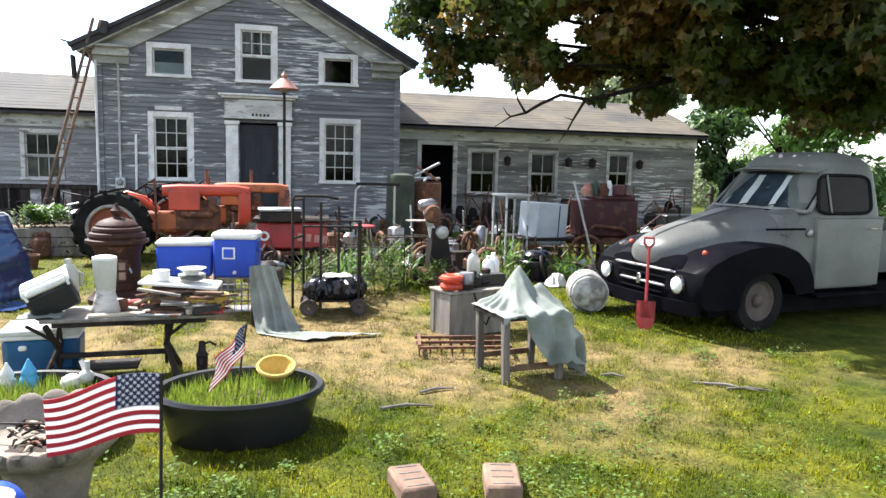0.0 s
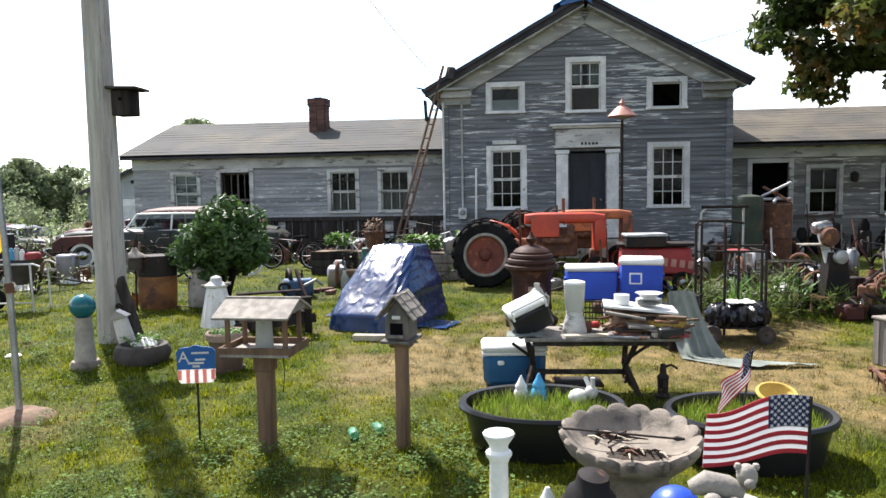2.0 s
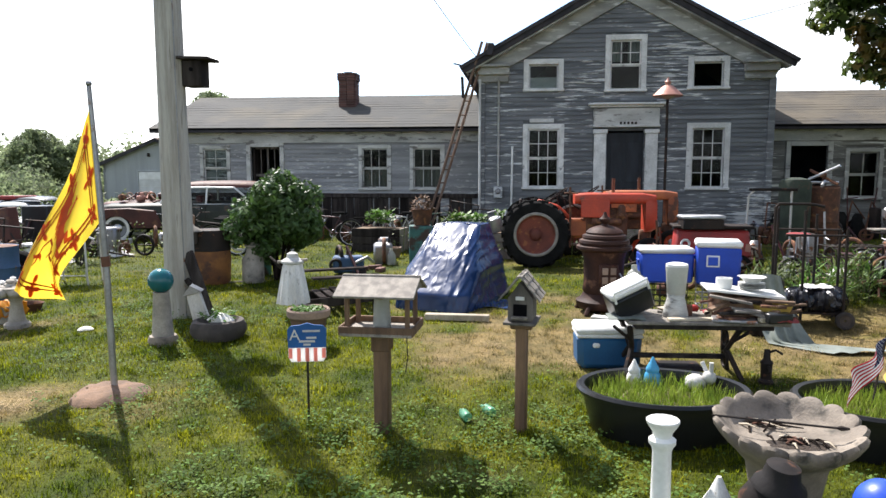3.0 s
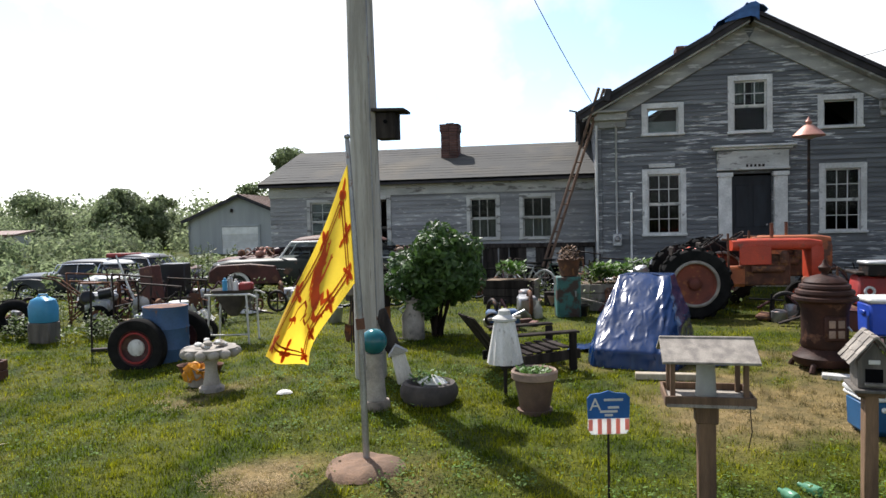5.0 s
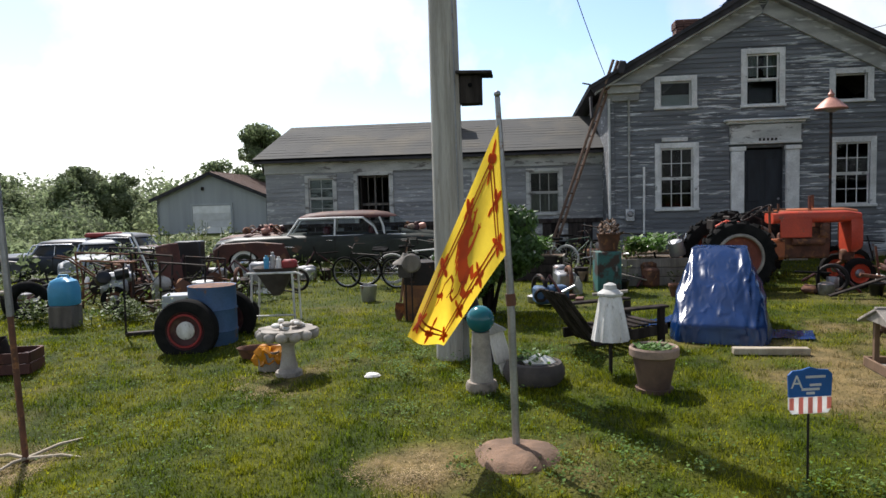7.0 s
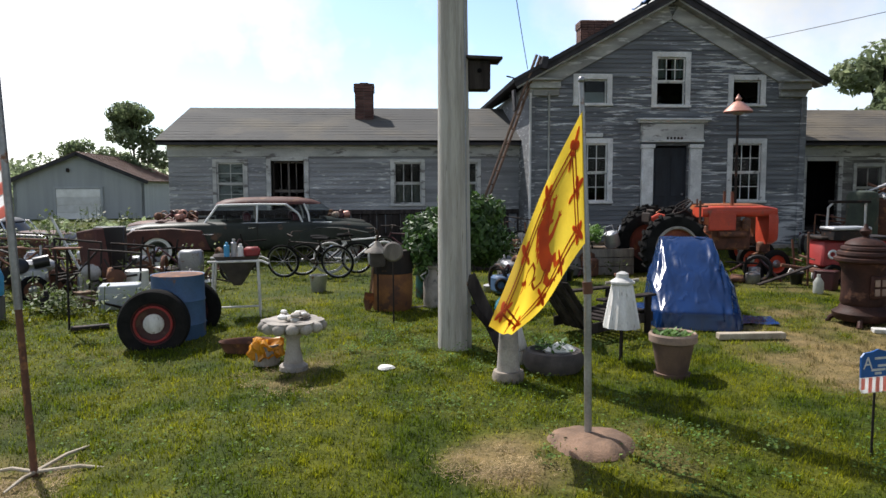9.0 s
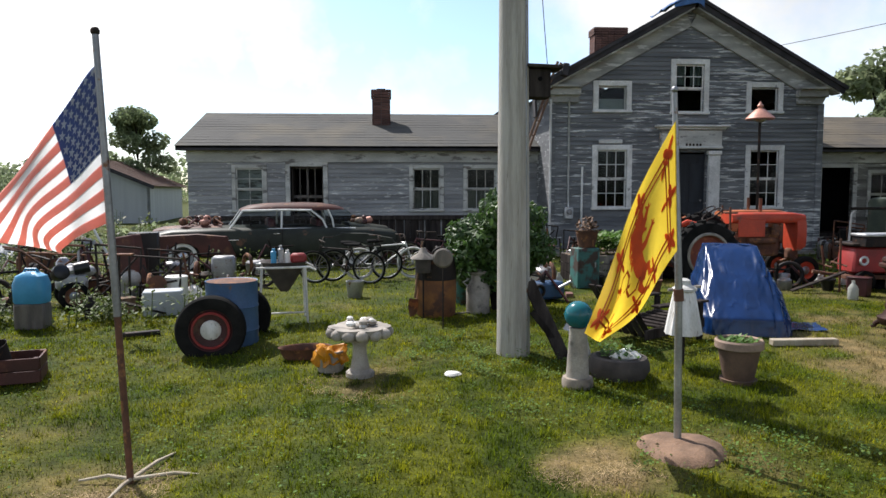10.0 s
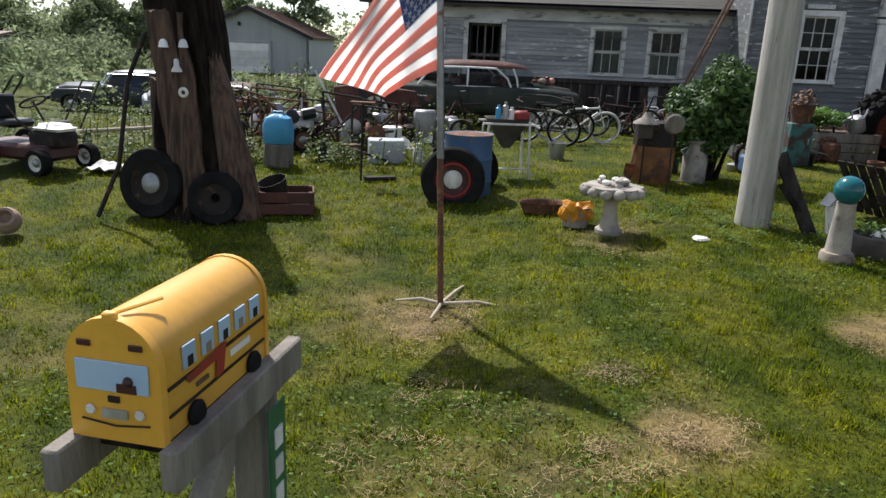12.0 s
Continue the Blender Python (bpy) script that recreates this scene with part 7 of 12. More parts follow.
tub(-1.3, 4.52, 0.55, 0.31, 0, 1, 0.78)
tub(0.05, 4.42, 0.52, 0.31, 0, 2, 0.82)


def figurine(name, x, y, z, shape, mat, label, rz=0.0):
    solo(name, shape, mat, x, y, z, rz, label, "figurine")


def gnome_shape(h):
    return S().lathe([(h * 0.28, 0), (h * 0.3, h * 0.1), (h * 0.26, h * 0.4), (h * 0.2, h * 0.5), (h * 0.22, h * 0.58), (h * 0.2, h * 0.66), (h * 0.12, h * 0.8), (h * 0.03, h)], 16)


figurine("garden_ornament", -1.44, 4.85, 0.2, gnome_shape(0.2), "white_worn", "small white pointed garden ornament in the grassy tub")
figurine("garden_ornament", -1.31, 4.85, 0.2, gnome_shape(0.22), M["sky_blue"], "small blue pointed garden ornament in the grassy tub")
figurine("rabbit_ornament", -1.03, 4.76, 0.21, S().ball((0, 0, 0.06), 0.075, 14, squash=0.8).ball((0.09, -0.01, 0.1), 0.05, 12).tube([(0.08, 0.02, 0.13), (0.05, 0.04, 0.2)], 0.016, 8).tube([(0.1, -0.02, 0.13), (0.1, -0.02, 0.21)], 0.016, 8), "white_worn", "small white rabbit-shaped ornament in the grassy tub")
figurine("lamb_ornament", -0.69, 2.16, None, S().lathe([(0.07, 0), (0.07, 0.03), (0.045, 0.06), (0.04, 0.6), (0.06, 0.66), (0.1, 0.69), (0.1, 0.71)], 20).tube([(-0.15, 0.02, 0.75), (-0.1, 0.01, 0.775), (-0.03, 0, 0.765), (0.02, -0.01, 0.75)], [0.025, 0.043, 0.042, 0.03], 14).ball((0.03, -0.015, 0.815), 0.036, 14, squash=1.15).ball((0.03, -0.05, 0.8), 0.02, 10).ball((0.0, -0.01, 0.845), 0.014, 8).ball((0.06, -0.01, 0.845), 0.014, 8).ball((-0.09, -0.05, 0.73), 0.034, 12).ball((-0.02, -0.055, 0.725), 0.03, 12), "concrete",
         "small resting grey concrete animal on a slim plinth beside the basin")
figurine("gnome_ornament", -1.31, 3.06, None, gnome_shape(0.36), "white_worn", "small white pointed ornament in tall weeds")
figurine("hatted_ornament", -1.17, 2.88, None, S().lathe([(0.09, 0), (0.12, 0.12), (0.1, 0.36), (0.06, 0.42)], 18).lathe([(0.115, 0.43), (0.11, 0.45), (0.08, 0.48), (0.07, 0.54), (0.001, 0.555)], 22, pose(0, 0, 0, 8, 6, 0)), "iron", "dark hatted garden ornament beside the shell basin")
b = thing("gazing_ball", -0.8, 2.6, None, 0, label="shiny blue garden ball on a short dark stand", category="ball")
part("stand", S().lathe([(0.11, 0), (0.1, 0.03), (0.05, 0.08), (0.045, 0.28), (0.07, 0.37), (0.06, 0.38)], 20), "iron", b)
part("ball", S().ball((0, 0, 0.46), 0.112, 28), "blue_plastic", b)


def shell_basin():
    """A wide shallow bowl of convex petals with sharp creases between them, its back rim standing higher."""
    bx, by, n, petals = -0.85, 3.5, 180, 17
    t = thing("shell_basin", bx, by, None, 0, label="scalloped tan concrete shell basin holding twigs", category="basin")
    rows = []
    for r, z, w in ((0.17, 0.0, 0), (0.19, 0.08, 0.0), (0.22, 0.2, 0.03), (0.31, 0.29, 0.06), (0.365, 0.345, 0.09), (0.39, 0.385, 0.11), (0.395, 0.41, 0.11), (0.38, 0.425, 0.1), (0.355, 0.415, 0.085), (0.325, 0.385, 0.06), (0.285, 0.355, 0.03), (0.2, 0.342, 0.0), (0.02, 0.338, 0)):
        ring = []
        for i in range(n):
            a = 2 * math.pi * i / n
            lobe = abs(math.sin(a * petals / 2)) ** 0.55
            q = r * (1 + w * (lobe - 0.6)) * (1 + 0.012 * noise.noise((math.cos(a) * 3, math.sin(a) * 3, z * 5)))
            rise = smoothstep(0.26, 0.36, r) * (z > 0.25)
            ring.append((0.93 * q * math.cos(a), q * math.sin(a) * 0.8, z + (0.05 if z > 0.1 else 0) + rise * (0.055 * math.sin(a) + 0.03 * (lobe - 0.6))))
        rows.append(ring)
    part("bowl", S().loft(rows), "shell", t, smooth=50)
    part("silt", S().lathe([(0.1, 0.396), (0.06, 0.402), (0.001, 0.403)], 20, pose(0.02, -0.13, 0) @ Matrix.Diagonal((1.7, 0.7, 1, 1)), wave=0.15, waves=5), "mulch", t, "dark heap of wet leaf litter")
    rng = random.Random(4)
    for i in range(34):
        if i < 22:
            px, py, ln, z = 0.02 + rng.gauss(0, 0.075), -0.13 + rng.gauss(0, 0.028), rng.uniform(0.02, 0.05), 0.41
        else:
            px, py, ln, z = -0.08 + rng.gauss(0, 0.07), 0.12 + rng.gauss(0, 0.04), rng.uniform(0.05, 0.12), 0.408
        b = rng.gauss(0, 0.7) if i >= 22 else rng.uniform(0, 6.28)
        d = Vector((math.cos(b), math.sin(b), rng.uniform(0, 0.12))) * ln
        solo("twig", S().tube([-d, Vector((0, 0, 0.012)), d], [0.006, 0.007, 0.003], 5), ("bark", "bark", "rust", "wood_pale")[i % 4], bx + px, by + py, gz(bx, by) + z, 0, "dry twig lying in the shell basin", "twig", "twigs in the basin")
    solo("iron_rod", S().tube([(-0.36, 0, 0.012), (0.2, 0, 0.0), (0.24, 0, 0.0), (0.26, 0, 0.0), (0.3, 0, 0.0)], [0.006, 0.006, 0.006, 0.014, 0.006], 7), "iron", bx - 0.03, by - 0.04, gz(bx, by) + 0.475, -9, "thin black iron rod laid across the basin", "rod")


shell_basin()
solo("column_pedestal", S().lathe([(0.07, 0), (0.078, 0.04), (0.055, 0.07), (0.05, 0.1), (0.046, 0.42), (0.052, 0.44), (0.066, 0.46), (0.066, 0.478), (0.046, 0.492), (0.048, 0.515), (0.077, 0.56), (0.081, 0.575), (0.077, 0.58), (0.046, 0.565)], 28, wave=0.02, waves=14), "white", -1.55, 3.2, None, 0,
     "white fluted column pedestal standing in the grass", "pedestal")
b = thing("wicker_basket", 0.28, 4.62, 0.28, 0, label="small round yellow wicker basket on the grassy tub", category="basket", rx=18)
part("bowl", S().lathe([(0.06, 0), (0.1, 0.05), (0.125, 0.09), (0.115, 0.09), (0.09, 0.05), (0.05, 0.012)], 24), "wicker", b)
part("rim", S().ring((0, 0, 0.092), 0.122, 0.013, "z", 28, 6), "wicker", b)


# ---- posts with feeders, sign ----
def bird_feeder():
    t = thing("bird_feeder", -3.18, 4.29, None, -2, label="grey wooden platform bird feeder with a pitched roof on a post", category="bird feeder")
    t.matrix_world = t.matrix_world @ Matrix.Diagonal((0.8, 0.9, 0.95, 1))
    part("post", S().box((0, 0, 0.35), (0.125, 0.125, 0.78), b=0.01), "wood_brown", t)
    part("bracket", S().box((0, 0, 0.66), (0.16, 0.14, 0.14), b=0.01), "wood_brown", t)
    part("tray", S().box((0, 0, 0.74), (0.6, 0.42, 0.025), b=0.004), "wood_grey", t)
    for a, b2 in (((0, -0.2, 0.765), (0.62, 0.02, 0.06)), ((0, 0.2, 0.765), (0.62, 0.02, 0.06)), ((-0.3, 0, 0.765), (0.02, 0.38, 0.06)), ((0.3, 0, 0.765), (0.02, 0.38, 0.06))):
        part("tray_edge", S().box(a, b2, b=0.004), "wood_brown", t)
    for x in (-0.25, 0.25):
        for y in (-0.15, 0.15):
            part("corner_post", S().box((x, y, 0.9), (0.035, 0.035, 0.3), b=0.004), "wood_brown", t)
    part("seed_tube", S().lathe([(0.08, 0.76), (0.075, 0.78), (0.06, 1.04), (0.065, 1.05)], 16), "plastic_clear", t)
    part("roof_board", S().box((0, -0.135, 0), (0.66, 0.31, 0.018), pose(0, 0, 1.115, 22), b=0.004), "wood_grey", t)
    part("roof_board", S().box((0, 0.135, 0), (0.66, 0.31, 0.018), pose(0, 0, 1.115, -22), b=0.004), "wood_grey", t)
    part("gable", S().prism([(-0.2, 1.03), (0.2, 1.03), (0, 1.105)], -0.31, -0.3, pose(0, 0, 0, 0, 0, 90)), "wood_grey", t)
    part("gable", S().prism([(-0.2, 1.03), (0.2, 1.03), (0, 1.105)], 0.3, 0.31, pose(0, 0, 0, 0, 0, 90)), "wood_grey", t)
    part("wire", S().tube([(0.26, -0.22, 0.74), (0.27, -0.23, 0.6), (0.25, -0.22, 0.5)], 0.004, 5), "iron", t)


bird_feeder()


def birdhouse():
    t = thing("birdhouse", -2.25, 4.4, None, -8, label="small grey wooden birdhouse with a shingled roof on a post", category="birdhouse")
    t.matrix_world = t.matrix_world @ Matrix.Diagonal((0.74, 1.15, 1, 1))
    part("post", S().box((0, 0, 0.36), (0.1, 0.095, 0.8), b=0.008), "wood_brown", t)
    part("bracket", S().box((0, 0, 0.735), (0.2, 0.1, 0.05), b=0.01), "wood_brown", t)
    part("platform", S().box((0, 0, 0.765), (0.29, 0.25, 0.02), b=0.004), "wood_weathered", t)
    body = part("body", S().prism([(-0.11, 0.78), (0.11, 0.78), (0.11, 0.93), (0, 1.04), (-0.11, 0.93)], -0.09, 0.09), "wood_weathered", t)
    part("opening", S().box((0, -0.092, 0.85), (0.12, 0.006, 0.08)), "black", body)
    part("name_plate", S().box((0, -0.095, 0.93), (0.08, 0.008, 0.025), b=0.003), "paper", body)
    part("perch_rail", S().box((0, -0.11, 0.805), (0.14, 0.03, 0.018), b=0.004), "wood_grey", body)
    for sx in (-1, 1):
        for j in range(3):
            for i in range(4):
                part("shingle", S().box((0, 0, 0), (0.085, 0.062, 0.01), pose(sx * (0.035 + 0.058 * j), -0.105 + 0.07 * i, 1.055 - 0.054 * j + 0.006 * (i % 2), 0, sx * 40, 0)), "wood_grey", t, smooth=0)
    part("roof_cap", S().box((0, 0, 1.075), (0.05, 0.27, 0.015), b=0.004), "wood_grey", t)


birdhouse()


def yard_sign():
    t = thing("yard_sign", -3.74, 4.42, None, 12, label="blue shield-shaped yard sign with red and white stripes", category="sign")
    part("stake", S().tube([(0, 0.012, -0.1), (0, 0.012, 0.55)], 0.008, 6), "iron", t)
    up = [(-0.13, 0.53), (0.13, 0.53), (0.135, 0.66), (0.11, 0.685), (0.05, 0.69), (0, 0.705), (-0.05, 0.69), (-0.11, 0.685), (-0.135, 0.66)]
    lo = [(-0.13, 0.53), (-0.13, 0.46), (-0.11, 0.43), (0.11, 0.43), (0.13, 0.46), (0.13, 0.53)]
    part("panel", S().prism(up, -0.006, 0.006), "sign_blue", t)
    part("stripe_field", S().prism(lo, -0.006, 0.006), "flag_white", t)
    for i in range(5):
        x = -0.115 + 0.0575 * i
        part("red_stripe", S().box((x, -0.0085, 0.48 if 0 < i < 4 else 0.49), (0.026, 0.004, 0.095 if 0 < i < 4 else 0.07)), "flag_red", t)
    for z, w in ((0.648, 0.17), (0.6, 0.12), (0.575, 0.16), (0.552, 0.1)):
        part("text_bar", S().box((0.03 if z > 0.59 else 0.0, -0.0085, z), (w - 0.05, 0.004, 0.014)), "paper", t)
    cu = bpy.data.curves.new("letter", "FONT")
    cu.body, cu.size, cu.extrude, cu.align_x = "A", 0.11, 0.001, "CENTER"
    cu.materials.append(M["paper"])
    le = new("letter", cu)
    le.parent = t
    le.matrix_basis = pose(-0.085, -0.0095, 0.585, 90)


yard_sign()


# ---- pots, pedestal with ball, tyre planter ----
def plant(parent, rng, n, r, h0, z, size, mat="leaf_pot"):
    pts = []
    s = S()
    for i in range(n):
        a, q = rng.uniform(0, 6.28), r * math.sqrt(rng.random())
        x, y, h = q * math.cos(a), q * math.sin(a), rng.uniform(0.3, 1) * h0
        b = rng.uniform(0, 6.28)
        d, c = Vector((math.cos(b), math.sin(b), rng.uniform(0.1, 0.9))).normalized(), Vector((x, y, z + h))
        w = d.cross(Vector((0, 0, 1))).normalized()
        k = size * rng.uniform(0.6, 1.3)
        s.add([c, c + d * k * 0.5 + w * k * 0.3, c + d * k, c + d * k * 0.5 - w * k * 0.3], [(0, 1, 2, 3)])
    tagged(part("foliage", s, mat, parent, smooth=0), kind="stuff")


def clay_pot(x, y, r, h, mat, label, seed, leafy=0.1):
    t = thing("flower_pot", x, y, None, 0, label=label, category="pot")
    part("pot", S().lathe([(r * 0.62, 0), (r * 0.64, 0.01), (r * 0.9, h * 0.78), (r * 1.0, h * 0.8), (r * 1.02, h * 0.97), (r * 0.98, h), (r * 0.88, h * 0.98), (r * 0.8, h * 0.86), (0.01, h * 0.85)], 30), mat, t)
    part("rim", S().lathe([(r * 1.0, h * 0.8), (r * 1.035, h * 0.82), (r * 1.045, h * 0.97), (r * 0.98, h * 1.015), (r * 0.9, h * 0.985)], 30, caps=False), "clay" if mat == "pot_shaded" else mat, t)
    part("saucer", S().lathe([(r * 0.75, -0.02), (r * 0.8, 0.03), (r * 0.7, 0.03)], 24), mat, t)
    if leafy:
        plant(t, random.Random(seed), 160, r * 0.75, leafy, h * 0.86, 0.06)


clay_pot(-4.31, 6.27, 0.2, 0.38, "pot_shaded", "tan clay flower pot with low green plants on the lawn", 3, 0.05)


def ball_pedestal():
    t = thing("concrete_pedestal", -5.785, 6.23, None, 0, label="tapered pale concrete pedestal on the lawn", category="pedestal")
    part("base", S().lathe([(0.14, -0.01), (0.142, 0.05), (0.13, 0.085), (0.11, 0.09)], 12), "shell", t)
    part("shaft", S().lathe([(0.105, 0.08), (0.1, 0.12), (0.076, 0.5), (0.08, 0.52)], 14), "concrete", t)
    solo("gazing_ball", S().ball((0, 0, 0.12), 0.122, 28), "teal", -5.785, 6.23, gz(-5.785, 6.23) + 0.51, 0, "glossy teal gazing ball on the concrete pedestal", "ball")


ball_pedestal()


def tyre_planter():
    t = thing("tyre_planter", -5.33, 6.5, None, 0, label="planter made from an old tyre, full of weeds", category="planter")
    part("tyre", S().lathe([(0.2, 0), (0.24, 0.01), (0.28, 0.08), (0.275, 0.14), (0.25, 0.19), (0.21, 0.2), (0.19, 0.17), (0.17, 0.12), (0.01, 0.11)], 32), "tyre_dusty", t)
    plant(t, random.Random(8), 120, 0.18, 0.14, 0.13, 0.06)
    rng = random.Random(5)
    solo("plastic_bag", S().loft([[(0.12 * k * (1 + 0.3 * rng.random()) * math.cos(a * 0.628), 0.08 * k * (1 + 0.3 * rng.random()) * math.sin(a * 0.628), z) for a in range(10)] for k, z in ((0.8, 0), (1, 0.03), (0.7, 0.07), (0.2, 0.1))]), "paper", -5.28, 6.45, gz(-5.3, 6.5) + 0.17, 0, "crumpled white plastic bag lying in the tyre planter", "bag")
    l = thing("garden_lantern", -5.58, 6.72, None, 14, label="white metal lantern leaning behind the tyre planter", category="lantern", ry=-14)
    part("body", S().box((0, 0, 0.28), (0.16, 0.1, 0.3), b=0.012, taper=0.85), "white_worn", l)
    part("cap", S().prism([(-0.1, 0.43), (0.1, 0.43), (0.0, 0.52)], -0.07, 0.07), "steel", l)
    part("foot", S().box((0, 0, 0.07), (0.1, 0.08, 0.14), b=0.01), "white_worn", l)


tyre_planter()


def whitewashed_churn():
    t = thing("lighthouse_ornament", -4.62, 6.75, None, 0, label="white fluted wooden lighthouse ornament on a stake", category="ornament")
    part("stake", S().tube([(0, 0, -0.1), (0, 0, 0.4)], 0.018, 6), "wood_dark", t)
    part("skirt", S().lathe([(0.17, 0.33), (0.165, 0.36), (0.1, 0.72), (0.09, 0.74)], 48, wave=0.045, waves=12), "white_worn", t)
    part("collar", S().lathe([(0.085, 0.73), (0.115, 0.745), (0.115, 0.765), (0.085, 0.785), (0.06, 0.8), (0.055, 0.84), (0.02, 0.86)], 20, wave=0.04, waves=4), "trim_old", t, "weathered dished cap")
    part("arms", S().tube([(-0.16, 0, 0.75), (0.16, 0, 0.78)], 0.016, 6), "wood_grey", t)


whitewashed_churn()


def garden_chair():
    t = thing("wooden_garden_chair", -4.75, 7.75, None, 28, label="collapsed weathered slatted wooden garden chair", category="chair")
    for i in range(6):
        part("seat_slat", S().box((0.1 + 0.11 * i, 0, 0.2 + 0.012 * i), (0.08, 0.56, 0.022), b=0.004), "wood_dark", t)
    for i in range(5):
        part("back_slat", S().box((0, -0.22 + 0.11 * i, 0.33), (0.02, 0.085, 0.72), pose(0, 0, 0.1, 0, -38, 0), b=0.004), "wood_dark", t)
    for sy in (-1, 1):
        part("leg", S().box((0.35, sy * 0.28, 0.12), (0.95, 0.035, 0.11), pose(0, 0, 0.02, 0, -3, 0), b=0.008), "wood_dark", t)
        part("front_leg", S().box((0.72, sy * 0.3, 0.2), (0.09, 0.035, 0.44), b=0.008), "wood_dark", t)
        part("armrest", S().box((0.36, sy * 0.33, 0.44), (0.8, 0.12, 0.025), b=0.006), "wood_dark", t)


garden_chair()


# ---- birdbath, buckets, blue drum with wheels ----
def birdbath():
    t = thing("birdbath", -7.69, 6.68, None, 0, label="scalloped pale concrete birdbath filled with stones", category="birdbath")
    part("pedestal", S().lathe([(0.13, 0), (0.13, 0.04), (0.09, 0.07), (0.065, 0.2), (0.06, 0.28), (0.09, 0.34)], 20), "concrete", t)
    n, rows = 60, []
    for r, z, w in ((0.08, 0.33, 0), (0.2, 0.37, 0.06), (0.26, 0.42, 0.08), (0.265, 0.46, 0.08), (0.22, 0.47, 0.05), (0.02, 0.44, 0)):
        rows.append([(r * (1 + w * (abs(math.cos(a * 6 * math.pi / n)) * 2 - 1)) * math.cos(2 * math.pi * a / n), r * (1 + w * (abs(math.cos(a * 6 * math.pi / n)) * 2 - 1)) * math.sin(2 * math.pi * a / n), z) for a in range(n)])
    bowl = part("bowl", S().loft(rows), "concrete", t)
    for i in range(13):
        a = 2 * math.pi * i / 13
        part("cobble", S().ball((0.25 * math.cos(a), 0.25 * math.sin(a), 0.41), 0.062, 12, squash=0.85), "concrete", bowl)
    rng = random.Random(6)
    for i in range(14):
        a, q = rng.uniform(0, 6.28), 0.15 * math.sqrt(rng.random())
        solo("stone", S().ball((0, 0, 0.02), rng.uniform(0.025, 0.05), 10, squash=0.6), "concrete" if i % 2 else "white_worn", -7.69 + q * math.cos(a), 6.68 + q * math.sin(a), gz(-7.69, 6.68) + 0.46 + 0.02 * (i % 3), rng.uniform(0, 180), "pale rounded stone lying in the birdbath", "stone", "stones in the birdbath")
    solo("stone", S().lathe([(0.07, 0), (0.08, 0.012), (0.06, 0.03), (0.001, 0.03)], 14, wave=0.12, waves=3), "paper", -6.85, 6.6, None, 0, "flat whitish stone lying in the lawn", "stone")
    w = thing("bucket", -7.98, 6.95, None, 0, label="wooden bucket with an orange plastic bag over it", category="bucket")
    part("pail", S().lathe([(0.12, 0), (0.14, 0.2), (0.13, 0.2), (0.11, 0.03)], 20), "wood_grey", w)
    rng = random.Random(3)
    rows = []
    for r, z in ((0.1, 0.07), (0.15, 0.09), (0.165, 0.13), (0.16, 0.18), (0.15, 0.215), (0.12, 0.235), (0.07, 0.225), (0.02, 0.22)):
        rows.append([])
        for a in range(44):
            c, q = math.cos(a * math.pi / 22), math.sin(a * math.pi / 22)
            fold = 1 - 0.7 * (abs(noise.noise((c * 1.7, q * 1.7, z * 22))) - 0.18) - 0.4 * (abs(noise.noise((c * 4, q * 4, z * 34 + 3))) - 0.18)
            rows[-1].append((r * fold * c, r * fold * q, z + 0.08 * noise.noise((c * 1.9, q * 1.9, z * 6 + 4))))
    part("bag", S().loft(rows), "orange_bag", w, "crumpled orange plastic bag", smooth=25)
    solo("tray", S().lathe([(0.2, 0), (0.24, 0.1), (0.25, 0.11), (0.23, 0.1), (0.19, 0.02)], 24, Matrix.Diagonal((1.1, 0.7, 1, 1))), "rust", -8.28, 7.5, None, 10, "shallow rust-brown metal pan lying on the lawn", "pan")


birdbath()


def drum_cart():
    t = thing("wheeled_drum", -9.19, 8.22, -0.05, 8, label="faded blue steel drum between two old red-rimmed car wheels", category="drum")
    d = part("drum", S().lathe([(0.27, 0.04), (0.28, 0.05), (0.28, 0.26), (0.29, 0.28), (0.28, 0.3), (0.28, 0.52), (0.29, 0.54), (0.28, 0.56), (0.28, 0.8), (0.285, 0.82), (0.26, 0.81), (0.24, 0.79), (0.01, 0.78)], 36, pose(0.03, 0, 0)), "blue_drum", t)
    part("drum_lid", S().lathe([(0.27, 0.8), (0.27, 0.815), (0.01, 0.82)], 30, pose(0.03, 0, 0)), "rust", d)
    wheel(t, (-0.16, -0.4, 0.35), 0.36, 0.17, "maroon", "white_worn", hubr=0.3)
    wheel(t, (0.08, 0.4, 0.35), 0.36, 0.17, "maroon", "white_worn", hubr=0.3)
    part("rim_stripe", S().ring((-0.16, -0.475, 0.35), 0.185, 0.014, "y", 30, 6), "red", t)
    part("axle", S().tube([(-0.1, -0.36, 0.35), (0.16, 0.36, 0.35)], 0.03, 8), "rust", t)


drum_cart()


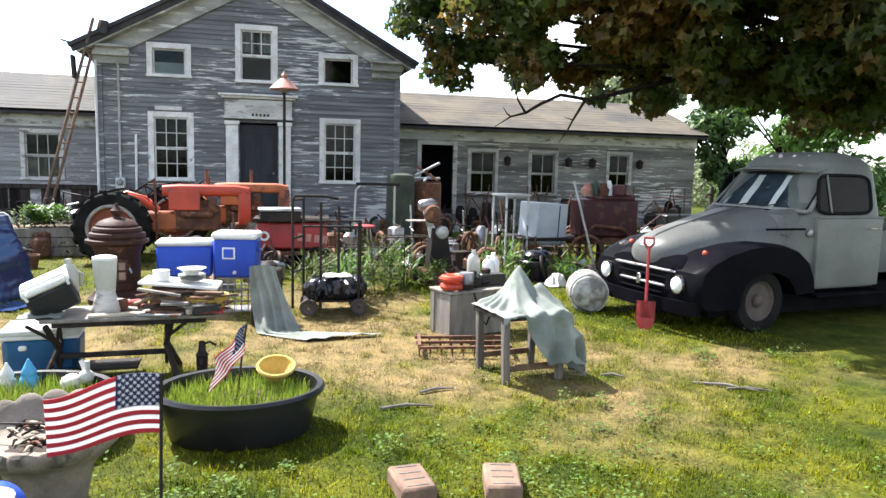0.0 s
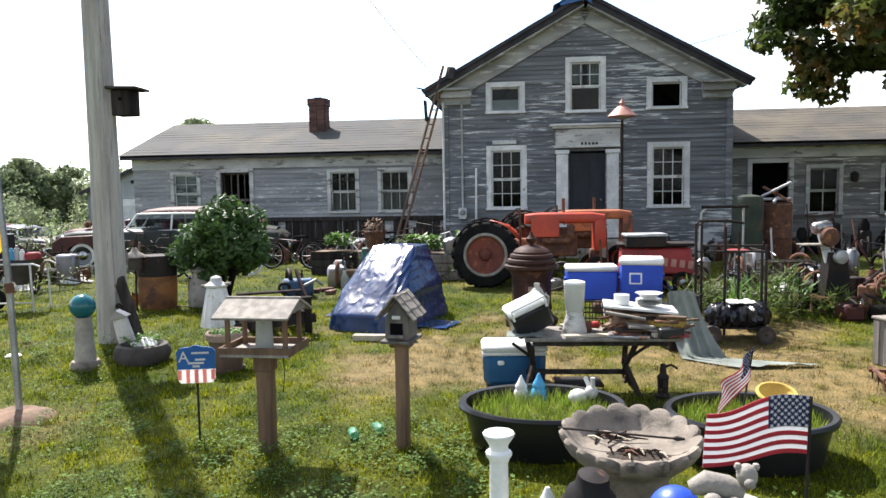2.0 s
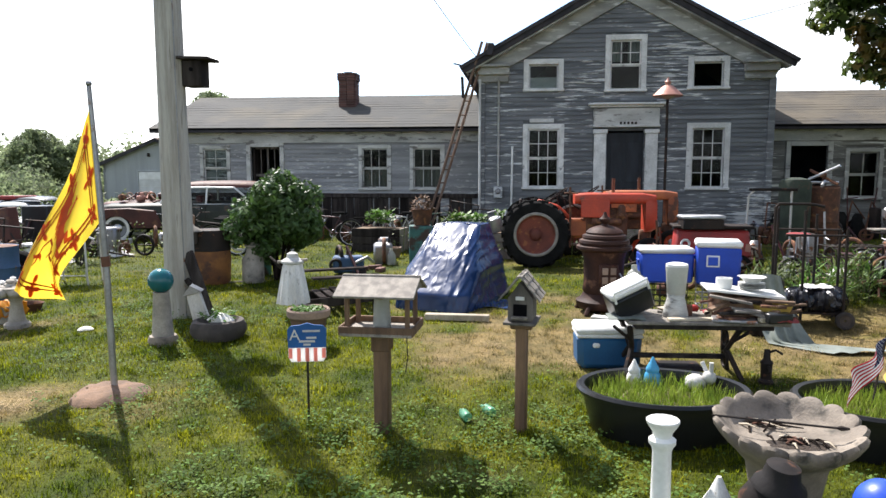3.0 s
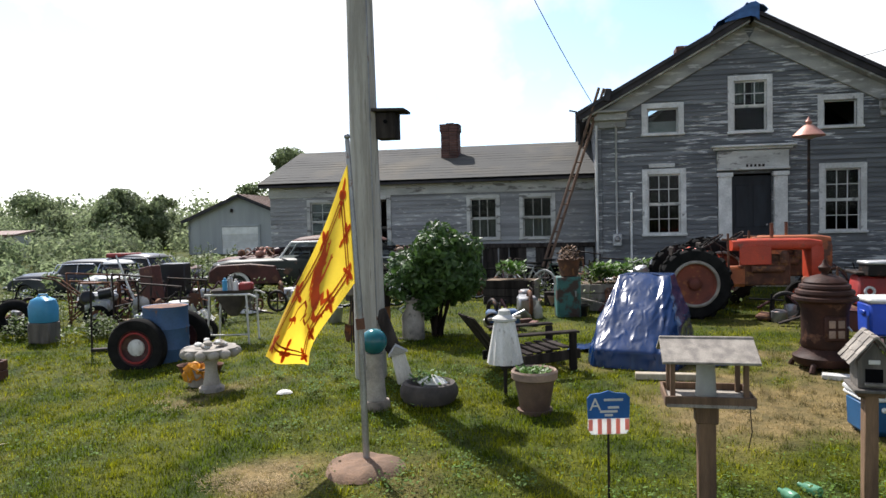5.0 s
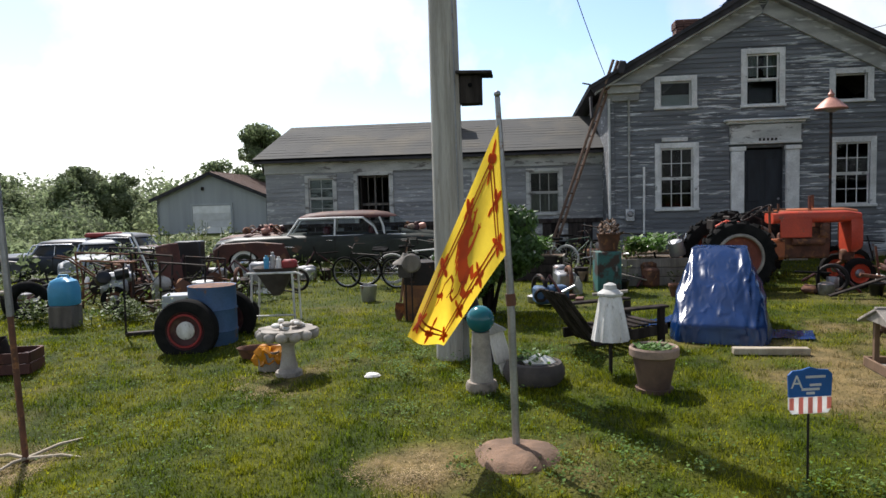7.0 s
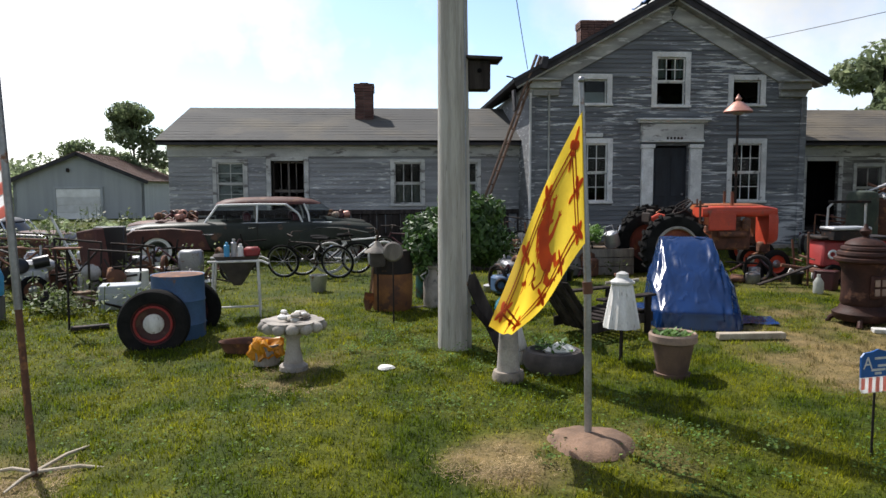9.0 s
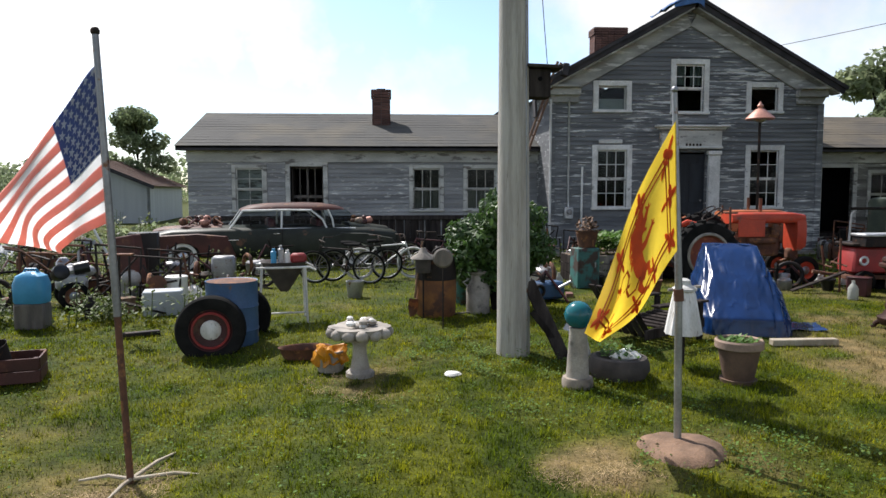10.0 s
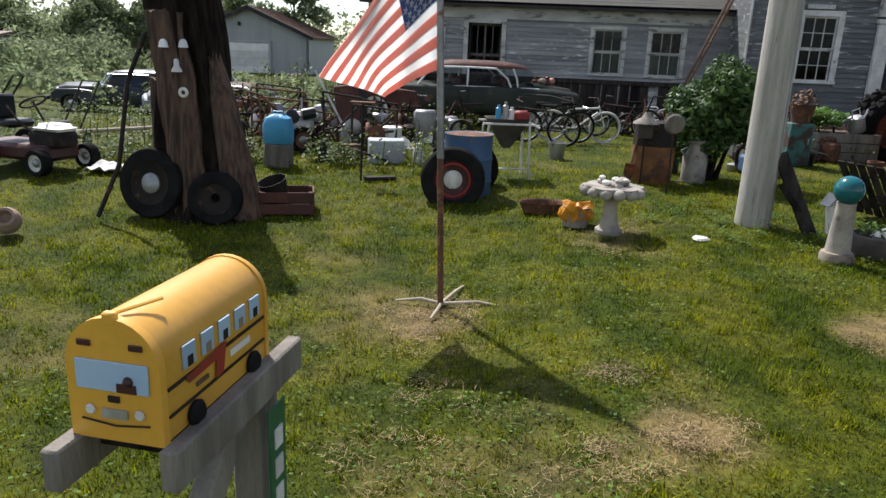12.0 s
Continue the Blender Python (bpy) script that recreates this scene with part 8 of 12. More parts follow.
# ---- the stump with its face, wheels and crate ----
def stump():
    t = thing("tree_stump", -11.95, 7.0, None, 4, label="tall hollow grey-brown tree stump with bell ornaments as a face", category="stump")
    n, rows = 84, []
    for j in range(31):
        z = -0.15 + 2.3 * j / 30
        r = 0.48 - 0.19 * min(1, j / 23) + 0.26 * math.exp(-j * 0.36)
        row = []
        for i in range(n):
            a = 2 * math.pi * i / n
            c, s = math.cos(a), math.sin(a)
            q = r * (1 + 0.22 * noise.noise((c * 1.6, s * 1.6, z * 0.7)) + 0.22 * noise.noise((c * 6, s * 6, z * 0.6)) + 0.09 * noise.noise((c * 14, s * 14, z * 2.2)))
            top = 0.5 * noise.noise((c * 2.4, s * 2.4, 7)) if j == 30 else 0
            row.append((q * c + 0.2 - 0.12 * z, q * 0.85 * s, z + top))
        rows.append(row)
    part("trunk", S().loft(rows), "bark", t)

    def limb(path, radii, seed, m=28):
        rings = []
        for k in range(m):
            u = (len(path) - 1) * k / (m - 1)
            i = min(int(u), len(path) - 2)
            p = Vector(path[i]).lerp(Vector(path[i + 1]), u - i)
            r = radii[i] + (radii[i + 1] - radii[i]) * (u - i)
            ring = []
            for h in range(32):
                a = 2 * math.pi * h / 32
                c, s = math.cos(a), math.sin(a)
                q = r * (1 + 0.3 * noise.noise((c * 1.5 + seed, s * 1.5, p.z)) + 0.22 * noise.noise((c * 5, s * 5 + seed, p.z * 0.9)))
                top = r * 2.2 * noise.noise((c * 3, s * 3, seed)) if k == m - 1 else 0
                ring.append((p.x + q * c, p.y + q * s, p.z + top))
            rings.append(ring)
        return S().loft(rings)

    part("side_snag", limb([(-0.2, -0.06, 0.1), (-0.24, -0.06, 0.8), (-0.27, -0.05, 1.3)], [0.18, 0.13, 0.08], 3), "bark_pale", t)
    part("fork", limb([(0.2, 0.08, 1.3), (0.12, 0.08, 2.2), (0.05, 0.08, 3.2)], [0.22, 0.2, 0.15], 5), "bark", t)
    part("side_limb", limb([(-0.12, 0.05, 1.7), (-0.24, 0.06, 2.0), (-0.26, 0.08, 2.25)], [0.18, 0.17, 0.14], 9), "bark", t)
    pl = []
    for k in range(24):
        z = 1.95 * k / 23
        lo, hi = -0.02 - 0.13 * z + 0.035 * noise.noise((2, z * 3.1, 0)), 0.34 - 0.13 * z + 0.045 * noise.noise((7, z * 2.6, 0))
        xs = [lo + (hi - lo) * i / 16 for i in range(17)]
        jag = (lambda x: 0.05 * noise.noise((x * 22, 3, 1))) if k == 23 else (lambda x: 0)
        pl.append([(x, -0.47 + 0.1 * z + 0.05 * noise.noise((x * 13, z * 0.8, 0)) + 0.02 * noise.noise((x * 34, z * 1.6, 4)) + 0.9 * (x - (lo + hi) / 2) ** 2, z + jag(x)) for x in xs] + [(hi - 0.02, -0.16, z), (lo + 0.02, -0.16, z)])
    part("bare_wood", S().loft(pl), "bark_pale", t, "strip of bare brown wood")
    part("buttress", limb([(0.6, -0.26, -0.1), (0.52, -0.2, 0.5), (0.4, -0.12, 1.1), (0.3, -0.04, 1.55)], [0.2, 0.17, 0.13, 0.06], 12), "bark_pale", t)
    bell = [(0.048, 0), (0.044, 0.012), (0.036, 0.05), (0.024, 0.07), (0.008, 0.078)]
    for x, z in ((-0.07, 1.62), (0.12, 1.625)):
        part("eye_bell", S().lathe(bell, 16, pose(x, -0.36, z)), "white", t, "white bell ornament")
    part("nose_bell", S().lathe([(0.05, 0), (0.045, 0.02), (0.026, 0.055), (0.024, 0.1), (0.015, 0.12)], 16, pose(0.055, -0.385, 1.4)), "white", t, "white bell ornament")
    part("mouth_ring", S().ring((0.11, -0.395, 1.21), 0.035, 0.016, "y", 18, 7), "white", t)
    part("strap", S().tube([(-0.28, -0.25, 1.75), (-0.45, -0.33, 1.3), (-0.52, -0.5, 0.5), (-0.72, -0.6, 0.0)], 0.024, 6), "iron", t)
    for x, y, rz, hub, r in ((-12.2, 6.58, -8, "galv", 0.35), (-11.5, 6.5, 14, None, 0.26)):
        w = thing("car_wheel", x, y, None, rz, label="old car wheel leaning against the stump", category="wheel", group="wheels at the stump", rx=-9)
        wheel(w, (0, 0, r), r, 0.15, "iron", hub, hubr=0.3)


stump()


def crate_box(x, y, z, rz, size, mat, label, fill=True):
    t = thing("crate", x, y, z, rz, label=label, category="crate")
    w, d, h = size
    n = max(2, int(h / 0.1))
    for i in range(n):
        zz = h * (i + 0.5) / n
        for c, s in (((0, -d / 2, zz), (w, 0.02, h / n - 0.012)), ((0, d / 2, zz), (w, 0.02, h / n - 0.012)), ((-w / 2, 0, zz), (0.02, d - 0.03, h / n - 0.012)), ((w / 2, 0, zz), (0.02, d - 0.03, h / n - 0.012))):
            part("slat", S().box(c, s, b=0.003), mat, t)
    part("bottom", S().box((0, 0, 0.015), (w - 0.03, d - 0.03, 0.02)), mat, t)
    for sx in (-1, 1):
        for sy in (-1, 1):
            part("corner", S().box((sx * (w / 2 - 0.03), sy * (d / 2 - 0.03), h / 2), (0.035, 0.035, h - 0.01)), mat, t)
    return t


crate_box(-10.97, 7.1, None, 16, (0.54, 0.4, 0.24), "car_maroon", "dark brown slatted crate holding an iron bucket")
solo("coal_scuttle", S().lathe([(0.001, 0), (0.11, 0.0), (0.15, 0.3), (0.155, 0.3), (0.14, 0.28), (0.1, 0.03)], 20, pose(0, 0, 0.0, 16, -14)), "iron", -11.04, 7.1, gz(-10.97, 7.1) + 0.05, 0, "dark iron bucket standing in the crate", "bucket")
t = thing("water_jug", -11.74, 9.15, gz(-11.66, 9.15) + 0.31, 0, label="light blue plastic water jug on a dark block", category="jug")
t.matrix_world = t.matrix_world @ Matrix.Diagonal((1, 1, 0.82, 1))
part("jug", S().loft([[(p[1], p[2], z) for p in rounded(0.19 * k, 0.15 * k, 0.55, 20)] for k, z in ((0.95, 0.0), (1.0, 0.03), (1.02, 0.28), (0.85, 0.4), (0.4, 0.46))]), "sky_blue", t)
part("handle", S().tube([(-0.1, 0, 0.42), (-0.06, 0, 0.5), (0.06, 0, 0.5), (0.1, 0, 0.42)], 0.016, 7), "sky_blue", t)
# the block's shaded front is painted in by this dark material
solo("block", S().box((0, 0, 0.15), (0.34, 0.3, 0.32), b=0.02), "wood_weathered", -11.74, 9.15, None, 8, "block carrying a blue jug, shade put into its dark colour", "block")


# ---- the treadle table and what lies on it ----
TX, TY, TZ = -0.86, 5.75, 0.52


def treadle_table():
    t = thing("treadle_table", TX, TY, None, 3, label="old sewing-machine treadle table with black iron legs and worn top", category="table")
    part("top", S().box((0.08, 0, 0.5), (1.28, 0.54, 0.03), b=0.006), "wood_grey", t)
    part("apron", S().box((0.06, -0.02, 0.465), (1.1, 0.4, 0.05), b=0.006), "wood_dark", t)
    for x, out in ((-0.48, -1), (0.3, 1)):
        f = part("leg_frame", S().tube([(x + out * 0.05, -0.2, 0.45), (x, -0.04, 0.24), (x + out * 0.09, -0.2, 0.0)], 0.024, 8).tube([(x + out * 0.05, 0.2, 0.45), (x, 0.04, 0.24), (x + out * 0.09, 0.2, 0.0)], 0.024, 8), "iron", t)
        part("leg_scroll", S().ring((x, 0, 0.33), 0.06, 0.012, "x", 18, 6).ring((x, 0, 0.15), 0.07, 0.012, "x", 18, 6).tube([(x + out * 0.18, -0.2, 0.46), (x + out * 0.03, -0.12, 0.33)], 0.014, 7), "iron", f)
    part("cross_brace", S().box((-0.09, 0, 0.17), (0.78, 0.06, 0.035), b=0.008), "wood_dark", t)
    part("treadle", S().box((-0.1, -0.03, 0.09), (0.4, 0.28, 0.02), b=0.006), "iron", t)


treadle_table()


def on_table(name, shape, mat, dx, dy, label, category, dz=0.0, rz=0.0, rx=0.0, ry=0.0, group=""):
    return solo(name, shape, mat, TX + dx, TY + dy, gz(TX, TY) + 0.515 + dz, rz, label, category, group, "", rx, ry)


def table_goods():
    z0 = gz(TX, TY) + 0.515
    # black lunch cooler with a white lid, lying askew
    c = thing("lunch_cooler", TX - 0.47, TY - 0.02, z0 + 0.03, 14, label="black lunch cooler with a white lid lying tilted", category="cooler", ry=-24, rx=10)
    part("body", S().box((0, 0, 0.11), (0.34, 0.24, 0.2), b=0.02), "tub", c)
    part("lid", S().box((0, 0, 0.24), (0.35, 0.25, 0.06), b=0.02), "white", c)
    part("handle", S().tube([(-0.15, -0.13, 0.2), (-0.15, -0.15, 0.3), (0.15, -0.15, 0.3), (0.15, -0.13, 0.2)], 0.012, 6), "white", c)
    # blender
    b = thing("blender", TX - 0.13, TY - 0.06, z0, 0, label="old cream kitchen blender with a cloudy jar", category="blender")
    part("base", S().lathe([(0.1, 0), (0.105, 0.02), (0.08, 0.13), (0.07, 0.16), (0.075, 0.19)], 16), "trim_old", b)
    part("jar", S().lathe([(0.07, 0.19), (0.075, 0.2), (0.09, 0.4), (0.092, 0.42), (0.085, 0.42)], 18), "plastic_clear", b)
    part("lid", S().lathe([(0.09, 0.41), (0.09, 0.44), (0.06, 0.45)], 16), "white", b)
    # bottles and jugs
    bottle = [(0.045, 0), (0.05, 0.01), (0.05, 0.16), (0.035, 0.2), (0.018, 0.22), (0.018, 0.27), (0.001, 0.272)]
    on_table("plastic_jug", S().lathe([(0.07, 0), (0.075, 0.02), (0.075, 0.18), (0.05, 0.24), (0.025, 0.26), (0.025, 0.3), (0.001, 0.302)], 16).tube([(0.06, 0, 0.2), (0.1, 0, 0.18), (0.09, 0, 0.08)], 0.012, 6), "plastic_clear", -0.44, 0.16, "cloudy white plastic jug standing on the table", "jug", dz=0.1)
    # the raised white board with dishes
    on_table("box", S().box((0, 0, 0.09), (0.42, 0.3, 0.17), b=0.01), "wood_brown", 0.4, 0.02, "brown wooden box under a white board", "box", rz=4)
    on_table("basket", S().lathe([(0.13, 0), (0.17, 0.12), (0.175, 0.13), (0.16, 0.125), (0.12, 0.02)], 20), "wicker", 0.62, -0.06, "shallow brown woven basket full of tools", "basket")
    for i in range(14):
        rng = random.Random(100 + i)
        a = rng.uniform(-50, 50)
        on_table(("wrench", "paint_brush", "metal_rod")[i % 3], S().tube([(-0.12, 0, 0.0), (0.12, 0, 0.015)], [0.012, 0.008], 6).box((0.12, 0, 0.015), (0.06, 0.035, 0.018), b=0.004), ("steel", "rust", "wood_brown", "iron")[i % 4], 0.05 + 0.75 * rng.random(), -0.2 + 0.22 * rng.random(),
                 "loose worn hand tool lying on the cluttered table", "tool", dz=0.005 + 0.14 * (rng.random() ** 2), rz=a, ry=rng.uniform(-12, 6), group="tools on the table")
    on_table("white_board", S().box((0, 0, 0.01), (0.6, 0.36, 0.022), b=0.004), "white", 0.42, 0.05, "white melamine board resting on a box", "board", dz=0.2, rz=-4, ry=5)
    for i in range(4):
        on_table("plate", S().lathe([(0.05, 0), (0.1, 0.012), (0.11, 0.016), (0.1, 0.012), (0.05, 0.006)], 24), "white", 0.5, 0.05, "white china plate in a stack of dishes", "plate", dz=0.225 + 0.013 * i, group="stacked plates")
    on_table("bowl", S().lathe([(0.05, 0), (0.055, 0.01), (0.1, 0.05), (0.115, 0.055), (0.1, 0.05), (0.04, 0.012)], 24), "white", 0.5, 0.05, "white china bowl on the stacked plates", "bowl", dz=0.277)
    on_table("pot", S().lathe([(0.06, 0), (0.065, 0.01), (0.065, 0.085), (0.055, 0.085), (0.05, 0.01)], 20), "white", 0.27, 0.02, "small white ceramic dish on the white board", "dish", dz=0.235)
    on_table("black_box", S().box((0, 0, 0.045), (0.2, 0.12, 0.08), b=0.01), "tub", 0.62, -0.24, "small black plastic box at the table's edge", "box", rz=10)
    on_table("tray", S().box((0, 0, 0.012), (0.34, 0.2, 0.022), b=0.006), "steel", 0.3, -0.2, "thin grey metal tray on the table", "tray", rz=-12)
    on_table("plank", S().box((0, 0, 0.012), (0.55, 0.07, 0.02), b=0.003), "wood_pale", 0.05, -0.2, "pale wooden slat lying on the table", "slat", rz=8)
    on_table("plank", S().box((0, 0, 0.012), (0.4, 0.08, 0.02), b=0.003), "wood_grey", -0.05, 0.05, "grey wooden slat lying on the table", "slat", rz=-20)
    on_table("rag", S().sheet([[(0.3 * i / 7 - 0.15, 0.2 * j / 5 - 0.1, 0.012 + 0.03 * abs(noise.noise((i * 0.7, j * 0.7, 2)))) for i in range(8)] for j in range(6)], 0.006), "cloth", -0.55, -0.18, "crumpled pale rag on the table", "rag")
    on_table("red_toy", S().box((0, 0, 0.03), (0.16, 0.08, 0.06), b=0.02), "red", 0.03, 0.14, "small faded red plastic box on the table", "box", rz=30)

    rng = random.Random(78)
    for i in range(18):
        on_table("broken_slat", S().box((0, 0, 0.015), (rng.uniform(0.16, 0.36), rng.uniform(0.03, 0.08), 0.02), b=0.003), ("wood_brown", "rust", "wood_grey", "wood_dark")[i % 4], rng.uniform(0.18, 0.72), rng.uniform(-0.22, -0.1), "broken slat in the heap under the white board", "slat", dz=0.16 * rng.random(), rz=rng.uniform(-35, 35), ry=rng.uniform(-14, 14), group="slats on the table")
    rng = random.Random(77)
    for i in range(16):
        dx, dy = rng.uniform(-0.2, 0.72), rng.uniform(-0.25, 0.2)
        k = i % 4
        if k == 0:
            on_table("magazine", S().box((0, 0, 0.005), (rng.uniform(0.12, 0.2), rng.uniform(0.1, 0.15), 0.01), b=0.002), ("paper", "wood_pale")[i % 8 == 0], dx, dy, "pale old magazine lying on the table", "magazine", dz=0.004 * i, rz=rng.uniform(-60, 60), group="papers on the table")
        elif k == 1:
            on_table("wood_offcut", S().box((0, 0, 0.02), (rng.uniform(0.15, 0.3), 0.05, 0.035), b=0.003), ("wood_brown", "wood_pale")[i % 8 == 1], dx, dy, "short brown wood offcut on the table", "wood", dz=0.05 * rng.random(), rz=rng.uniform(-40, 40), ry=rng.uniform(-9, 9), group="offcuts on the table")
        elif k == 2:
            on_table("tin_can", S().lathe([(0.035, 0), (0.037, 0.005), (0.036, 0.09), (0.033, 0.09), (0.03, 0.01)], 14), ("rust", "steel")[i % 8 == 2], dx, dy, "small worn tin can on the table", "can", group="cans on the table")
        else:
            on_table("rag", S().sheet([[(0.18 * a / 6 - 0.09, 0.14 * b / 5 - 0.07, 0.012 + 0.05 * abs(noise.noise((a * 0.8 + i, b * 0.8, 2)))) for a in range(7)] for b in range(6)], 0.006), ("red", "rust_orange")[i % 8 == 3], dx, dy, "crumpled faded rag among the tools", "rag", dz=0.01)


table_goods()
c = thing("drink_cooler", -1.51, 5.98, None, 4, label="teal blue cooler with a white lid at the table's end", category="cooler")
part("body", S().box((0, 0, 0.155), (0.54, 0.34, 0.31), b=0.05, taper=1.03), "blue_cooler", c)
part("lid", S().box((0, 0, 0.34), (0.58, 0.38, 0.07), b=0.025), "white", c)
part("rim", S().box((0, 0, 0.295), (0.565, 0.365, 0.03), b=0.01), "white", c)
part("handle", S().box((-0.12, -0.185, 0.22), (0.06, 0.03, 0.04), b=0.01), "white", c)
t = thing("water_pump", -0.275, 5.6, None, 0, label="small black iron hand pump standing in the grass", category="pump")
part("column", S().lathe([(0.06, 0), (0.06, 0.02), (0.042, 0.04), (0.046, 0.16), (0.052, 0.17), (0.03, 0.2), (0.022, 0.28), (0.001, 0.285)], 14), "iron", t)
part("lever", S().tube([(0.0, 0, 0.25), (0.06, -0.02, 0.28), (0.11, -0.03, 0.25)], 0.01, 6), "iron", t)
part("spout", S().tube([(0, -0.02, 0.14), (0, -0.08, 0.15), (0, -0.09, 0.11)], 0.014, 7), "iron", t)


# ---- ice chests on wire crates ----
def ice_chest(x, y, z, rz, w, d, h, label, panel):
    t = thing("ice_chest", x, y, z, rz, label=label, category="cooler", group="blue ice chests")
    part("body", S().box((0, 0, h * 0.43), (w, d, h * 0.86), b=0.025, taper=1.03), "blue_plastic", t)
    part("lid", S().box((0, 0, h * 0.93), (w + 0.035, d + 0.035, h * 0.16), b=0.025), "white", t)
    if panel:
        part("label_frame", S().box((-0.06, -d / 2 - 0.012, h * 0.55), (0.14, 0.012, 0.13), b=0.003), "white", t)
        part("label_panel", S().box((-0.06, -d / 2 - 0.02, h * 0.55), (0.105, 0.012, 0.095), b=0.003), "blue_plastic", t)
        part("drain", S().lathe([(0.022, 0), (0.018, 0.02)], 10, pose(0.0, -d / 2, h * 0.12, 90)), "white", t)
    for sx in (-1, 1):
        part("handle", S().box((sx * (w / 2 + 0.012), 0, h * 0.6), (0.025, 0.14, 0.04), b=0.008), "blue_plastic", t)


def wire_crate(x, y, z, w, d, h, mat="tub"):
    t = thing("milk_crate", x, y, z, 0, label="open black wire milk crate carrying an ice chest", category="crate", group="milk crates")
    for zz in (0.01, h * 0.33, h * 0.66, h - 0.012):
        part("rail", S().tube([(-w / 2, -d / 2, zz), (w / 2, -d / 2, zz), (w / 2, d / 2, zz), (-w / 2, d / 2, zz), (-w / 2, -d / 2, zz)], 0.009, 5), mat, t)
    for i in range(7):
        for y0 in (-d / 2, d / 2):
            part("upright", S().tube([(-w / 2 + w * i / 6, y0, 0), (-w / 2 + w * i / 6, y0, h)], 0.006, 5), mat, t)
    part("floor", S().box((0, 0, 0.012), (w, d, 0.012)), mat, t)


zc = gz(0, 8)
wire_crate(-0.62, 8.15, zc, 0.46, 0.34, 0.4)
wire_crate(-0.02, 8.05, zc, 0.44, 0.34, 0.4, "steel")
ice_chest(-0.62, 8.15, zc + 0.4, 0, 0.58, 0.36, 0.4, "blue plastic ice chest with a white lid on a crate", False)
ice_chest(-0.06, 8.02, zc + 0.4, -10, 0.46, 0.34, 0.5, "taller blue ice chest with a white label frame", True)


# ---- cloth over a stand, trailing on the ground ----
def draped_cloth():
    rows = []
    for j in range(36):
        v = j / 35
        fall, lay = min(1.0, v / 0.62), max(0.0, v - 0.62) / 0.38
        row = []
        for i in range(41):
            u = i / 40
            w = 0.26 + 0.18 * fall + 0.34 * lay
            pleat = math.sin(u * 21 + 5.0 * noise.noise((u * 2, v * 2, 1))) * (0.55 + 0.9 * abs(noise.noise((u * 3, v * 1.5, 7))))
            x = -0.16 + w * u + 0.1 * fall ** 2 + 0.5 * lay
            y = 0.16 - 0.1 * fall - 0.2 * fall ** 3 - 0.34 * lay * (1 - 0.6 * u) + 0.05 * pleat * (0.4 + 0.6 * fall) * (1 - 0.8 * lay)
            z = 0.64 - 0.62 * fall ** 0.85 + 0.02 * math.sin(u * 3) + 0.006 * lay * (1 + pleat)
            row.append((x, y, max(0.012, z)))
        rows.append(row)
    t = thing("draped_cloth", 0.22, 7.0, None, -6, label="grey-green cloth hanging over a low stand, trailing on the ground", category="cloth")
    part("cloth", S().sheet(rows[::-1]), "cloth", t, smooth=180)
    part("stand", S().box((0.0, 0.33, 0.3), (0.3, 0.28, 0.6), b=0.02), "wood_dark", t)


draped_cloth()


